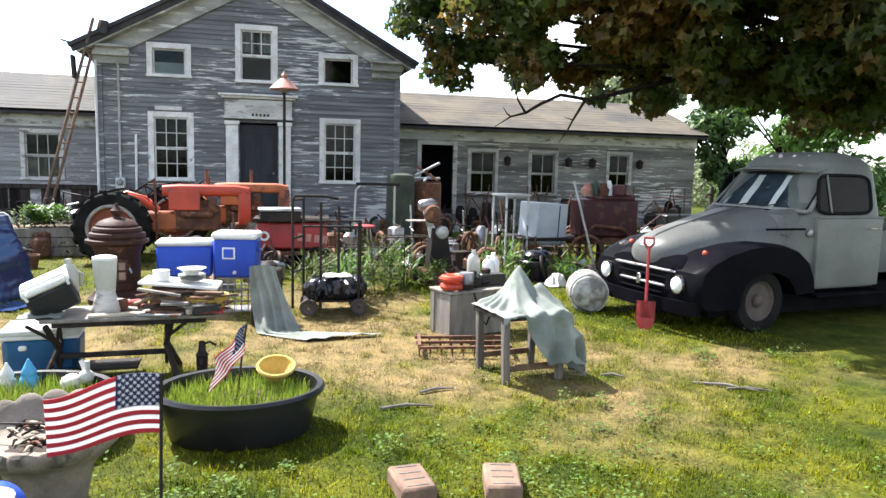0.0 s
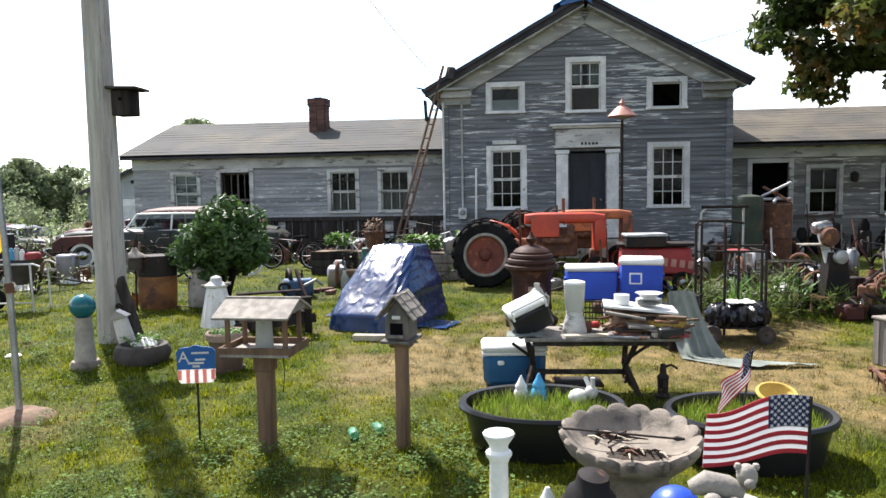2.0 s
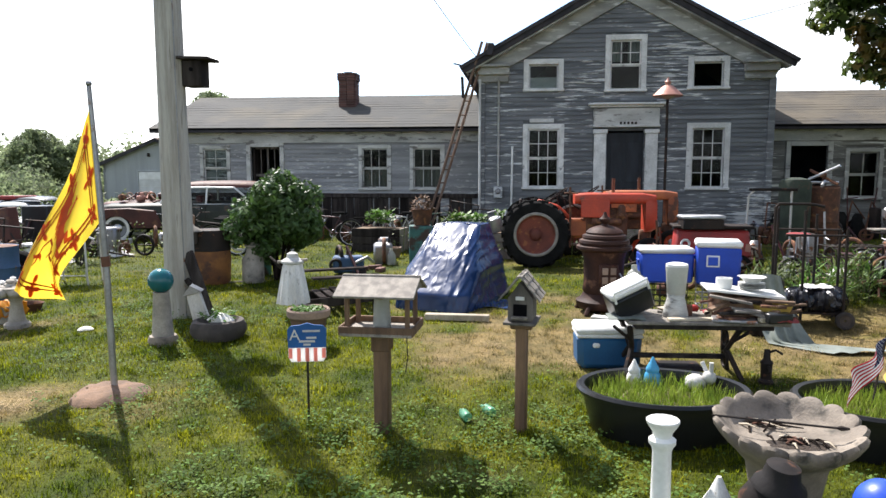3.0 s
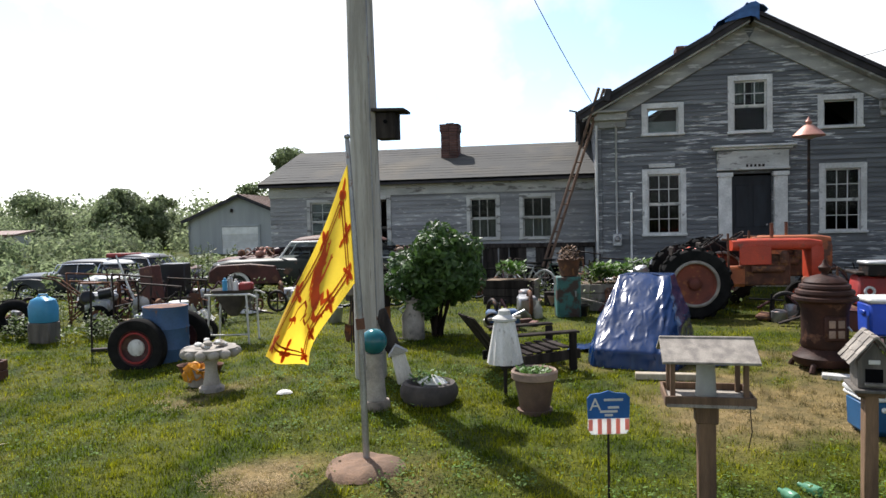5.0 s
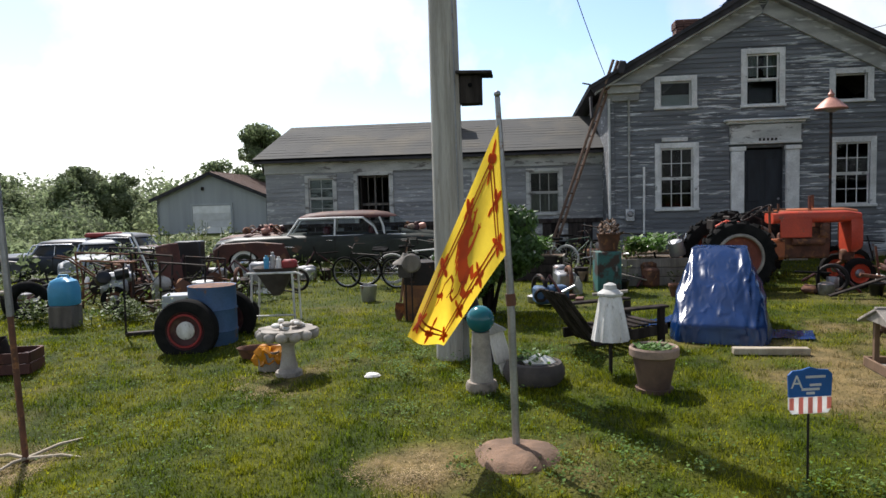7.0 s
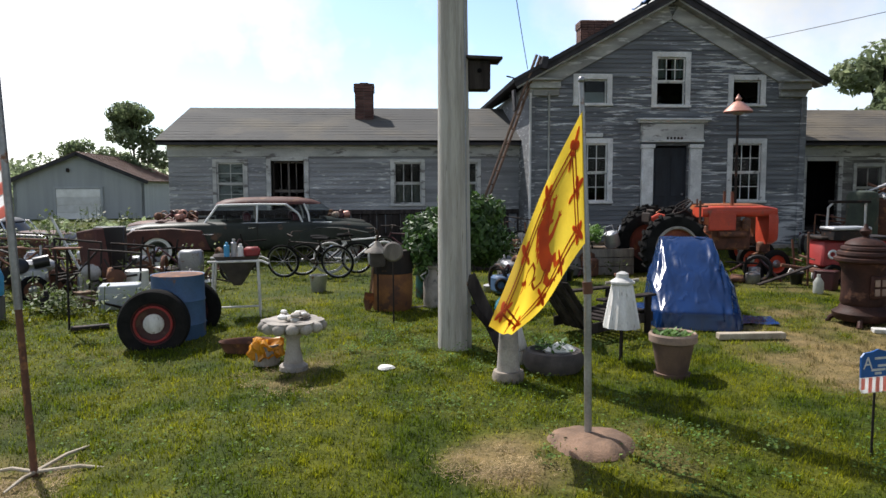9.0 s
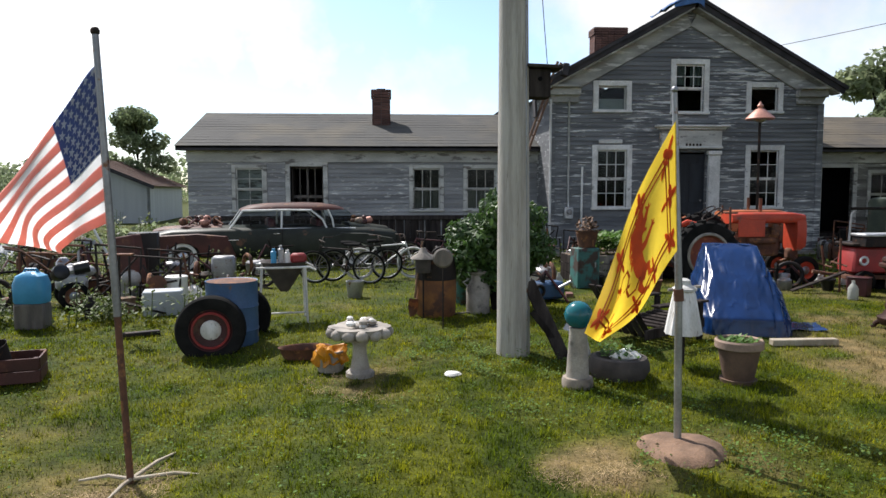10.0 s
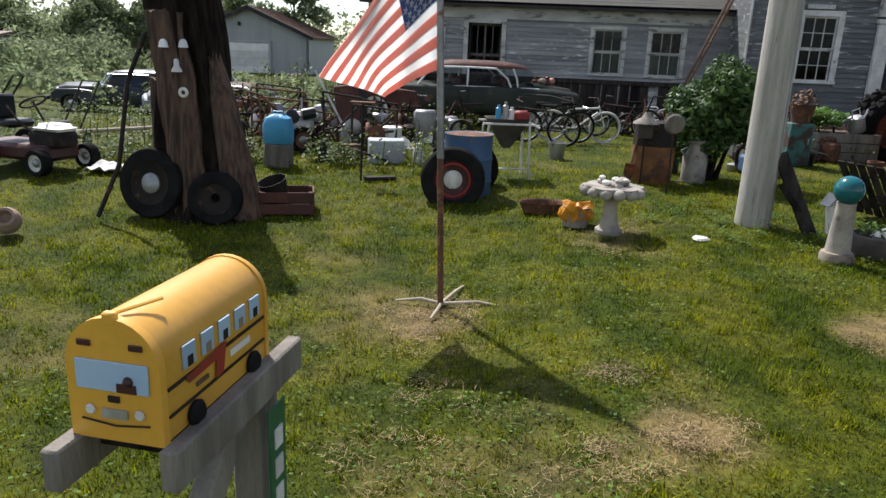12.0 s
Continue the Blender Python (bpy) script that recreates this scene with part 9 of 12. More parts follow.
# ---- tall steel hand cart with black bags ----
def hand_cart():
    t = thing("hand_cart", 1.02, 8.15, None, -4, label="tall rusty tubular hand cart holding black bags", category="cart")
    for x, y, h in ((-0.46, -0.14, 1.36), (-0.34, 0.2, 1.36), (-0.14, -0.14, 1.32), (0.08, 0.2, 1.26), (0.3, -0.14, 1.12), (0.34, 0.2, 1.09)):
        part("upright", S().tube([(x, y, 0.08), (x, y, h)], 0.016, 8), "iron", t)
    for z in (0.5, 0.9, 1.34):
        part("crossbar", S().tube([(-0.46, -0.14, z), (-0.34, 0.2, z)], 0.014, 7), "iron", t)
    for z, y in ((0.16, -0.14), (0.16, 0.2), (1.04, -0.14), (1.08, 0.2)):
        part("side_bar", S().tube([(-0.34, y, z), (0.34, y, z)], 0.014, 7), "iron", t)
    part("deck", S().box((0, 0.03, 0.16), (0.68, 0.36, 0.025), b=0.006), "iron", t)
    for x in (-0.28, 0.3):
        wheel(t, (x, -0.22, 0.1), 0.1, 0.05, "wheel_dusty", None, tyre="tyre_dusty")
        wheel(t, (x, 0.26, 0.1), 0.1, 0.05, "wheel_dusty", None, tyre="tyre_dusty")
    part("handle", S().tube([(-0.46, -0.14, 1.34), (-0.43, -0.14, 1.39), (-0.1, -0.14, 1.39), (0.06, -0.1, 1.36)], 0.016, 8), "iron", t)
    rng = random.Random(14)
    for dx, dy, r in ((-0.14, -0.03, 0.17), (0.1, -0.02, 0.19), (0.25, 0.04, 0.14)):
        rr = []
        for k, z in ((0.7, 0.0), (1.0, 0.03), (1.1, 0.08), (1.08, 0.14), (1.0, 0.19), (0.8, 0.23), (0.5, 0.25), (0.15, 0.26)):
            ring = []
            for a in range(40):
                c, q = math.cos(a * math.pi / 20), math.sin(a * math.pi / 20)
                crease = 1 - 0.55 * (abs(noise.noise((c * 3 + dx * 9, q * 3, z * 9))) - 0.2) - 0.35 * (abs(noise.noise((c * 8, q * 8 + dx * 9, z * 22))) - 0.2)
                ring.append((r * k * crease * c, r * k * crease * q, z + 0.03 * noise.noise((c * 4, q * 4, z * 12 + dx))))
            rr.append(ring)
        solo("black_bag", S().loft(rr), "bag_black", 1.02 + dx, 8.15 + dy, gz(1.02, 8.15) + 0.175, 0, "shiny crumpled black plastic bag on the hand cart", "bag", "bags on the cart")

    solo("crumpled_sheet", S().sheet([[(0.03 * i - 0.15, 0.03 * j - 0.1, 0.02 + 0.06 * abs(noise.noise((i * 0.6, j * 0.6, 8)))) for i in range(11)] for j in range(8)], 0.006), "paper", 1.08, 8.14, gz(1.02, 8.15) + 0.42, 12, "crumpled white sheet lying on the black bags", "sheet")


hand_cart()


def stool(x, y, h, seat, mat, label):
    t = thing("stool", x, y, None, 12, label=label, category="stool")
    part("seat", S().lathe([(0.15, h - 0.03), (0.17, h - 0.02), (0.17, h), (0.12, h + 0.015), (0.001, h + 0.02)], 20), seat, t)
    for i in range(4):
        a = radians(45 + 90 * i)
        part("leg", S().tube([(0.1 * math.cos(a), 0.1 * math.sin(a), h - 0.03), (0.19 * math.cos(a), 0.19 * math.sin(a), 0)], 0.012, 6), mat, t)
    part("ring", S().ring((0, 0, h * 0.4), 0.155, 0.008, "z", 20, 5), mat, t)


stool(1.75, 10.6, 0.72, "red", "steel", "round red-topped metal stool among plants")


# ---- wire plant stand with flowers ----
def plant_stand(x, y, w, h, seed):
    rng = random.Random(seed)
    t = thing("wire_plant_stand", x, y, None, rng.uniform(-8, 8), label="wire plant stand crowded with green plants and small pots", category="plant stand")
    for sx in (-1, 1):
        for sy in (-1, 1):
            part("leg", S().tube([(sx * w / 2, sy * 0.18, 0), (sx * w / 2, sy * 0.18, h)], 0.01, 6), "iron", t)
    for z in (0.12, h * 0.55, h):
        part("shelf", S().tube([(-w / 2, -0.18, z), (w / 2, -0.18, z), (w / 2, 0.18, z), (-w / 2, 0.18, z), (-w / 2, -0.18, z)], 0.008, 5), "iron", t)
        for i in range(9):
            part("wire", S().tube([(-w / 2 + w * i / 8, -0.18, z), (-w / 2 + w * i / 8, 0.18, z)], 0.004, 4), "iron", t)


def leafy(name, x, y, r, h, n, size, label, mat="leaf_pot", z=None, seed=1, wide=0.28):
    rng = random.Random(seed)
    s = S()
    for i in range(n):
        a, q = rng.uniform(0, 6.28), r * math.sqrt(rng.random())
        hh = h * rng.uniform(0.1, 1.0) * (1 - 0.5 * (q / r) ** 2)
        b = rng.uniform(0, 6.28)
        d, c = Vector((math.cos(b), math.sin(b), rng.uniform(-0.1, 1.1))).normalized(), Vector((q * math.cos(a), q * math.sin(a), hh))
        w = d.cross(Vector((0.1, 0, 1))).normalized()
        k = size * rng.uniform(0.6, 1.4)
        s.add([c, c + d * k * 0.45 + w * k * wide, c + d * k, c + d * k * 0.45 - w * k * wide], [(0, 1, 2, 3)])
    for i in range(max(4, n // 40)):
        a, q = rng.uniform(0, 6.28), r * 0.7 * math.sqrt(rng.random())
        s.tube([(q * math.cos(a) * 0.6, q * math.sin(a) * 0.6, 0), (q * math.cos(a), q * math.sin(a), h * 0.9)], 0.005, 4)
    solo(name, s, mat, x, y, z, 0, label, "plant", "", "stuff" if n > 150 else "", smooth=0)


plant_stand(1.7, 9.3, 0.8, 0.55, 1)
plant_stand(2.3, 10.2, 0.7, 0.6, 2)
for i, (x, y, r, h) in enumerate([(1.35, 8.75, 0.3, 0.6), (1.75, 8.95, 0.3, 0.75), (1.2, 9.6, 0.3, 0.5), (2.1, 9.4, 0.26, 0.55), (2.5, 9.0, 0.2, 0.35), (0.9, 9.3, 0.3, 0.45), (3.6, 9.4, 0.35, 0.6), (4.0, 10.2, 0.4, 0.55), (3.2, 8.6, 0.25, 0.4), (4.6, 9.3, 0.25, 0.45)]):
    leafy("leafy_plant", x, y, r, h, 200, 0.2, "tall narrow-leaved garden plant growing among the junk", "leaf_weed" if i % 3 else "leaf_pot", seed=50 + i, wide=0.07)


# ---- the wooden chest, cloth-covered table, rake ----
def wooden_chest():
    x, y = 2.28, 6.66
    t = thing("wooden_chest", x, y, None, -72, label="pale worn wooden chest standing on the lawn", category="chest")
    part("body", S().box((0, 0, 0.22), (0.38, 0.7, 0.44), b=0.008), "wood_grey", t)
    part("top_board", S().box((0, 0, 0.45), (0.42, 0.74, 0.025), b=0.006), "wood_grey", t)
    for sx in (-1, 1):
        part("end_batten", S().box((sx * 0.15, -0.355, 0.22), (0.07, 0.018, 0.42), b=0.004), "wood_grey", t)
    part("cord", S().tube([(0.215, -0.1, 0.44), (0.23, -0.02, 0.2), (0.22, 0.06, 0.1), (0.21, 0.16, 0.3), (0.215, 0.2, 0.44)], 0.008, 5), "rubber", t)
    z = gz(x, y) + 0.465
    kinds = [("paint_can", S().lathe([(0.07, 0), (0.075, 0.01), (0.075, 0.15), (0.07, 0.16)], 16), "steel"), ("orange_cord_reel", S().ring((0, 0, 0.04), 0.085, 0.035, "z", 20, 8), "orange"), ("dark_pan", S().lathe([(0.1, 0), (0.13, 0.06), (0.12, 0.06), (0.09, 0.01)], 18), "iron"),
             ("engine_part", S().box((0, 0, 0.05), (0.2, 0.13, 0.1), b=0.02).lathe([(0.05, 0.1), (0.05, 0.16), (0.03, 0.17)], 12), "iron"), ("glass_jar", S().lathe([(0.045, 0), (0.05, 0.1), (0.035, 0.13), (0.036, 0.15)], 14), "plastic_clear"), ("toolbox", S().box((0, 0, 0.06), (0.28, 0.14, 0.12), b=0.012), "tub")]
    lay = [(-0.26, 0.25, 1), (-0.26, 0.25, 1), (-0.12, 0.05, 0), (0.02, -0.02, 3), (0.16, -0.12, 2), (0.1, -0.3, 5), (0.26, -0.22, 3), (-0.02, 0.17, 4), (0.3, -0.36, 2), (-0.2, 0.1, 2)]
    for i, (dx, dy, k) in enumerate(lay):
        nm, sh, mt = kinds[k]
        solo(nm, sh, mt, x - 0.85 * dy + 0.12 * dx, y - 0.25 * dy + 0.4 * dx, z + (0.08 if i == 1 else 0), 37 * i, "worn dark hardware standing on the wooden chest" if k not in (1, 4) else ("orange coil of cord on the wooden chest" if k == 1 else "clear glass jar on the wooden chest"), nm.replace("_", " "), "goods on the chest")


wooden_chest()
for i, (x, y, z, m, h) in enumerate([(2.6, 7.6, 0.5, "plastic_clear", 0.3), (2.75, 7.5, 0.5, "white", 0.24), (2.86, 7.65, 0.5, "white", 0.26)]):
    solo("plastic_jug", S().lathe([(0.07, 0), (0.075, 0.02), (0.075, h * 0.6), (0.05, h * 0.8), (0.025, h * 0.86), (0.025, h), (0.001, h)], 16), m, x, y, z, 0, "cloudy white plastic jug standing on a crate", "jug", "white jugs")
crate_box(2.74, 7.6, None, 10, (0.46, 0.32, 0.36), "wood_dark", "dark slatted wooden crate carrying plastic jugs")


def cloth_table():
    x, y, rz = 2.3, 5.25, 9
    t = thing("small_table", x, y, None, rz, label="low worn wooden table with thick legs", category="table")
    part("top", S().box((0, 0, 0.53), (0.62, 0.54, 0.035), b=0.008), "wood_dark", t)
    for sx in (-1, 1):
        for sy in (-1, 1):
            part("leg", S().box((sx * 0.25, sy * 0.23, 0.255), (0.06, 0.06, 0.53), pose(0, 0, 0, 0, sx * 2, 0), b=0.01), "wood_weathered", t)
    for sy in (-1, 1):
        part("rail", S().box((0, sy * 0.24, 0.12), (0.46, 0.03, 0.05), b=0.005), "wood_brown", t)
    c = thing("cloth_cover", x, y, gz(x, y), rz, label="faded grey-green cloth draped in a peak over the table", category="cloth")
    tops = [(0.04, 0.12, 0.36, 0.09, 0.12), (0.2, 0.04, 0.2, 0.08, 0.12)]    # what stands under the cloth: x, y, height, widths

    def surface(p, q):
        """The cloth at p, q of its own plane: over the heap, then falling past the table's edges."""
        ex, ey = max(0.0, p - 0.31), max(0.0, -q - 0.28)
        px, py = min(p, 0.31), max(q, -0.28)
        z = 0.555
        for a, b, h, wx, wy in tops:
            r = math.hypot((px - a) / wx, (py - b) / wy)
            z = max(z, 0.555 + h * (1 - 0.42 * r) if r < 1 else 0.555 + h * max(0.0, 0.58 * math.exp(-(r - 1) * 1.0)))
        crease = 0.036 * math.sin(15 * math.atan2(py - 0.16, px - 0.02) + 3 * noise.noise((p * 3, q * 3, 1))) * min(1.0, 5 * math.hypot(px - 0.02, py - 0.16))
        z += 0.6 * crease * (z > 0.57) + 0.012 * noise.noise((p * 9, q * 9, 2))
        fall = ex + ey
        fold = 0.06 * math.sin((q if ex else p) * 26 + 4 * noise.noise((p * 2.5, q * 2.5, 6))) * min(1.0, fall * 5)
        return (px + (0.02 + 0.12 * ex + fold if ex else 0.0), py - (0.02 + 0.1 * ey + fold if ey else 0.0), max(0.05, z - ex - ey))

    rows, nq, np_ = [], 60, 70
    for j in range(nq + 1):
        row = []
        for i in range(np_ + 1):
            a = i / np_
            side = 0.34 + 0.14 * math.sin(5 * j / nq) + 0.1 * noise.noise((j * 0.2, 1, 2))
            p = -0.32 + (0.63 + side) * a
            drop = 0.02 + 0.4 * smoothstep(-0.14, 0.06, p) + 0.1 * noise.noise((p * 4, 3, 1)) + 0.04 * noise.noise((p * 17, 3, 1))
            row.append(surface(p, 0.29 - (0.57 + max(0.01, drop)) * j / nq))
        rows.append(row)
    part("cloth", S().sheet(rows, 0.004), "cloth", c, smooth=180)
    solo("hand_pump", S().box((0, 0, 0.05), (0.2, 0.16, 0.1), b=0.03).tube([(0.0, 0.0, 0.05), (0.0, 0.0, 0.24)], 0.03, 10), "iron", x, y + 0.14, gz(x, y) + 0.548, rz, "dark iron machine hidden under the cloth", "machine")


cloth_table()


def harrow():
    t = thing("spike_harrow", 2.0, 5.95, None, -12, label="rusty toothed iron harrow frame lying on the grass", category="harrow")
    for y in (-0.2, 0.0, 0.2):
        part("bar", S().box((0, y, 0.09), (0.85, 0.03, 0.025), pose(0, 0, 0, 0, 0, 5)), "rust", t)
        for i in range(9):
            part("tooth", S().tube([(-0.4 + 0.1 * i, y, 0.1), (-0.4 + 0.1 * i, y - 0.01, 0.0)], [0.012, 0.005], 5), "rust", t)
    for x in (-0.4, 0.42):
        part("rail", S().box((x, 0, 0.105), (0.03, 0.46, 0.025)), "rust", t)


harrow()


# ---- by the truck ----
def wrapped_keg():
    rng = random.Random(2)
    t = thing("wrapped_keg", 4.02, 7.5, None, 70, label="small barrel lying on its side, wrapped in clear plastic", category="barrel")
    rings = []
    for x, r in ((-0.27, 0.12), (-0.24, 0.2), (-0.1, 0.235), (0.1, 0.235), (0.24, 0.2), (0.27, 0.12)):
        rings.append([(x, r * (1 + 0.04 * rng.uniform(-1, 1)) * math.cos(a * 0.2618), 0.22 + r * (1 + 0.04 * rng.uniform(-1, 1)) * math.sin(a * 0.2618)) for a in range(24)])
    part("barrel", S().loft(rings), "wrap", t)
    for x in (-0.2, 0.2):
        part("hoop", S().ring((x, 0, 0.22), 0.225, 0.012, "x", 26, 6), "trim_old", t)


wrapped_keg()


def red_shovel():
    t = thing("shovel", 4.18, 6.42, None, -30, label="red scoop shovel leaning on the truck's bumper", category="shovel", rx=-9)
    part("blade", S().sheet([[(0.1 * (i - 4) / 4 * (1 - 0.45 * (j == 0) - 0.12 * (j == 1)), -0.03 * (1 - ((i - 4) / 4) ** 2), 0.02 + 0.3 * j / 5) for i in range(9)] for j in range(6)], 0.004), "red", t)
    part("shaft", S().tube([(0, -0.01, 0.28), (0, 0.0, 0.9)], 0.017, 8), "red", t)
    part("grip", S().tube([(0, 0, 0.88), (-0.05, 0, 0.94), (-0.05, 0, 1.0), (0.05, 0, 1.0), (0.05, 0, 0.94), (0, 0, 0.88)], 0.014, 7), "red", t)


red_shovel()
clay_pot(4.12, 9.45, 0.22, 0.32, "tub", "dark plastic pot standing among weeds", 5, 0.0)
solo("bundle", S().ball((0, 0, 0.08), 0.18, 14, squash=0.5).ball((0.12, 0.02, 0.1), 0.12, 12, squash=0.6), "bag_black", 4.12, 9.45, gz(4, 9.4) + 0.3, 0, "dark plastic bundle stuffed into a pot", "bundle")
solo("pipe", S().tube([(0, 0, 0), (-0.35, 0.25, 1.5)], 0.018, 7), "steel", 5.0, 9.1, None, 0, "long thin metal pipe leaning over the junk", "pipe")


def washer():
    t = thing("washing_machine", 4.75, 10.75, 0.55, 9, label="white enamel washing machine lying on a junk stack", category="washing machine")
    part("cabinet", S().box((0, 0, 0.33), (0.58, 0.6, 0.66), pose(0, 0, 0, 0, 3, 0), b=0.02), "washer", t)
    part("seam", S().box((0.12, -0.305, 0.33), (0.012, 0.012, 0.6), pose(0, 0, 0, 0, 3, 0)), "iron", t)
    part("base_panel", S().box((0, -0.02, -0.005), (0.57, 0.58, 0.03)), "steel", t)
    f = thing("metal_stand", 4.1, 10.5, None, 12, label="white-painted metal stand frame beside the washer", category="frame")
    for sx in (-1, 1):
        for sy in (-1, 1):
            part("leg", S().tube([(sx * 0.2, sy * 0.2, 0), (sx * 0.2, sy * 0.2, 1.22)], 0.018, 7), "trim_old", f)
    part("top", S().box((0, 0, 1.23), (0.46, 0.46, 0.04), b=0.01), "trim_old", f)
    s = thing("steel_bench", 5.0, 10.8, None, 5, label="dark iron workbench carrying heavy junk", category="bench")
    part("top", S().box((0, 0, 0.52), (1.5, 0.8, 0.05), b=0.01), "iron", s)
    for sx in (-1, 1):
        for sy in (-1, 1):
            part("leg", S().box((sx * 0.68, sy * 0.33, 0.25), (0.07, 0.07, 0.5)), "iron", s)


washer()


def threshing_engine():
    t = thing("stationary_engine", 5.85, 10.7, None, -6, label="dark red stationary farm engine with spoked wheels", category="engine")
    part("body", S().box((0, 0, 0.86), (1.0, 0.6, 0.62), b=0.03), "maroon", t)
    part("hood", S().box((0.1, 0, 1.2), (0.7, 0.5, 0.07), b=0.02), "maroon", t)
    part("chassis", S().box((0, 0, 0.48), (1.3, 0.5, 0.12), b=0.02), "rust", t)
    for sx in (-0.42, 0.42):
        for sy in (-1, 1):
            w = part("wheel", S().ring((sx, sy * 0.38, 0.3), 0.28, 0.03, "y", 28, 8), "rust", t)
            part("spokes", S().tube([(sx - 0.27, sy * 0.38, 0.3), (sx + 0.27, sy * 0.38, 0.3)], 0.014, 6).tube([(sx, sy * 0.38, 0.03), (sx, sy * 0.38, 0.57)], 0.014, 6).tube([(sx - 0.19, sy * 0.38, 0.11), (sx + 0.19, sy * 0.38, 0.49)], 0.014, 6).tube([(sx - 0.19, sy * 0.38, 0.49), (sx + 0.19, sy * 0.38, 0.11)], 0.014, 6), "rust", w)
    part("pipe", S().tube([(-0.5, -0.33, 0.5), (-0.3, -0.38, 0.75), (0.2, -0.36, 0.7), (0.45, -0.33, 0.5)], 0.03, 7), "rust", t)
    for i, (dx, m, k) in enumerate(((-0.35, "copper", 0), (-0.2, "green_paint", 1), (0.3, "maroon", 2), (0.05, "white", 1), (-0.05, "rust", 0))):
        sh = (S().lathe([(0.08, 0), (0.1, 0.1), (0.05, 0.16), (0.06, 0.2)], 14), S().lathe([(0.05, 0), (0.055, 0.18), (0.03, 0.22), (0.03, 0.25)], 12), S().box((0, 0, 0.09), (0.3, 0.24, 0.18), b=0.02))[k]
        solo(("jug", "bottle", "box")[k], sh, m, 5.85 + dx, 10.65, gz(6, 10.9) + 1.235, 20 * i, ("copper-coloured jug standing on the engine hood", "coloured bottle standing on the engine hood", "dark red box standing on the engine hood")[k], ("jug", "bottle", "box")[k], "goods on the engine")


threshing_engine()


def drill_machine():
    t = thing("bench_grinder_stand", 2.62, 9.4, None, 6, label="grey cast-iron workshop machine on a pedestal", category="machine")
    part("base", S().box((0, 0, 0.2), (0.5, 0.36, 0.05), b=0.01).box((-0.2, -0.12, 0.1), (0.05, 0.05, 0.2)).box((0.2, -0.12, 0.1), (0.05, 0.05, 0.2)).box((-0.2, 0.12, 0.1), (0.05, 0.05, 0.2)).box((0.2, 0.12, 0.1), (0.05, 0.05, 0.2)), "rust", t)
    part("body", S().prism([(-0.16, 0.22), (0.2, 0.22), (0.1, 0.78), (-0.1, 0.8)], -0.1, 0.1), "iron", t, "dull grey machine housing")
    part("pulley", S().lathe([(0.085, 0), (0.1, 0.02), (0.085, 0.05), (0.03, 0.06)], 20, pose(0.02, -0.1, 0.74, 90)), "steel", t)
    part("pulley", S().lathe([(0.11, 0), (0.13, 0.025), (0.11, 0.07), (0.03, 0.08)], 20, pose(-0.12, -0.08, 1.0, 90)), "rust", t)
    part("strut", S().box((0.12, 0.0, 0.72), (0.1, 0.06, 0.95), pose(0, 0, 0, 0, -16, 0), b=0.01), "trim_old", t)
    part("motor", S().lathe([(0.06, 0), (0.08, 0.03), (0.08, 0.2), (0.05, 0.24)], 16, pose(-0.28, 0.02, 1.1, 0, 80, 0)), "steel", t)
    part("shelf", S().box((-0.25, 0, 0.9), (0.4, 0.2, 0.02), b=0.004), "wood_grey", t)
    for i, (x, y, h, m) in enumerate([(2.5, 9.75, 0.6, "iron"), (3.35, 9.9, 0.5, "rust"), (3.6, 10.1, 0.7, "rust"), (2.6, 8.9, 0.35, "maroon"), (3.0, 8.8, 0.3, "iron")]):
        j = thing("machine_part", x, y, None, 31 * i, label="rusted piece of farm machinery among weeds", category="machine part", group="scrap by the path")
        part("block", S().box((0, 0, h * 0.3), (0.34, 0.26, h * 0.6), b=0.03), m, j)
        part("flywheel", S().ring((0, -0.16, h * 0.55), h * 0.3, 0.025, "y", 20, 6), "rust", j)
        part("shaft", S().tube([(-0.2, 0, h * 0.62), (0.25, 0.05, h)], 0.02, 6), "iron", j)


drill_machine()


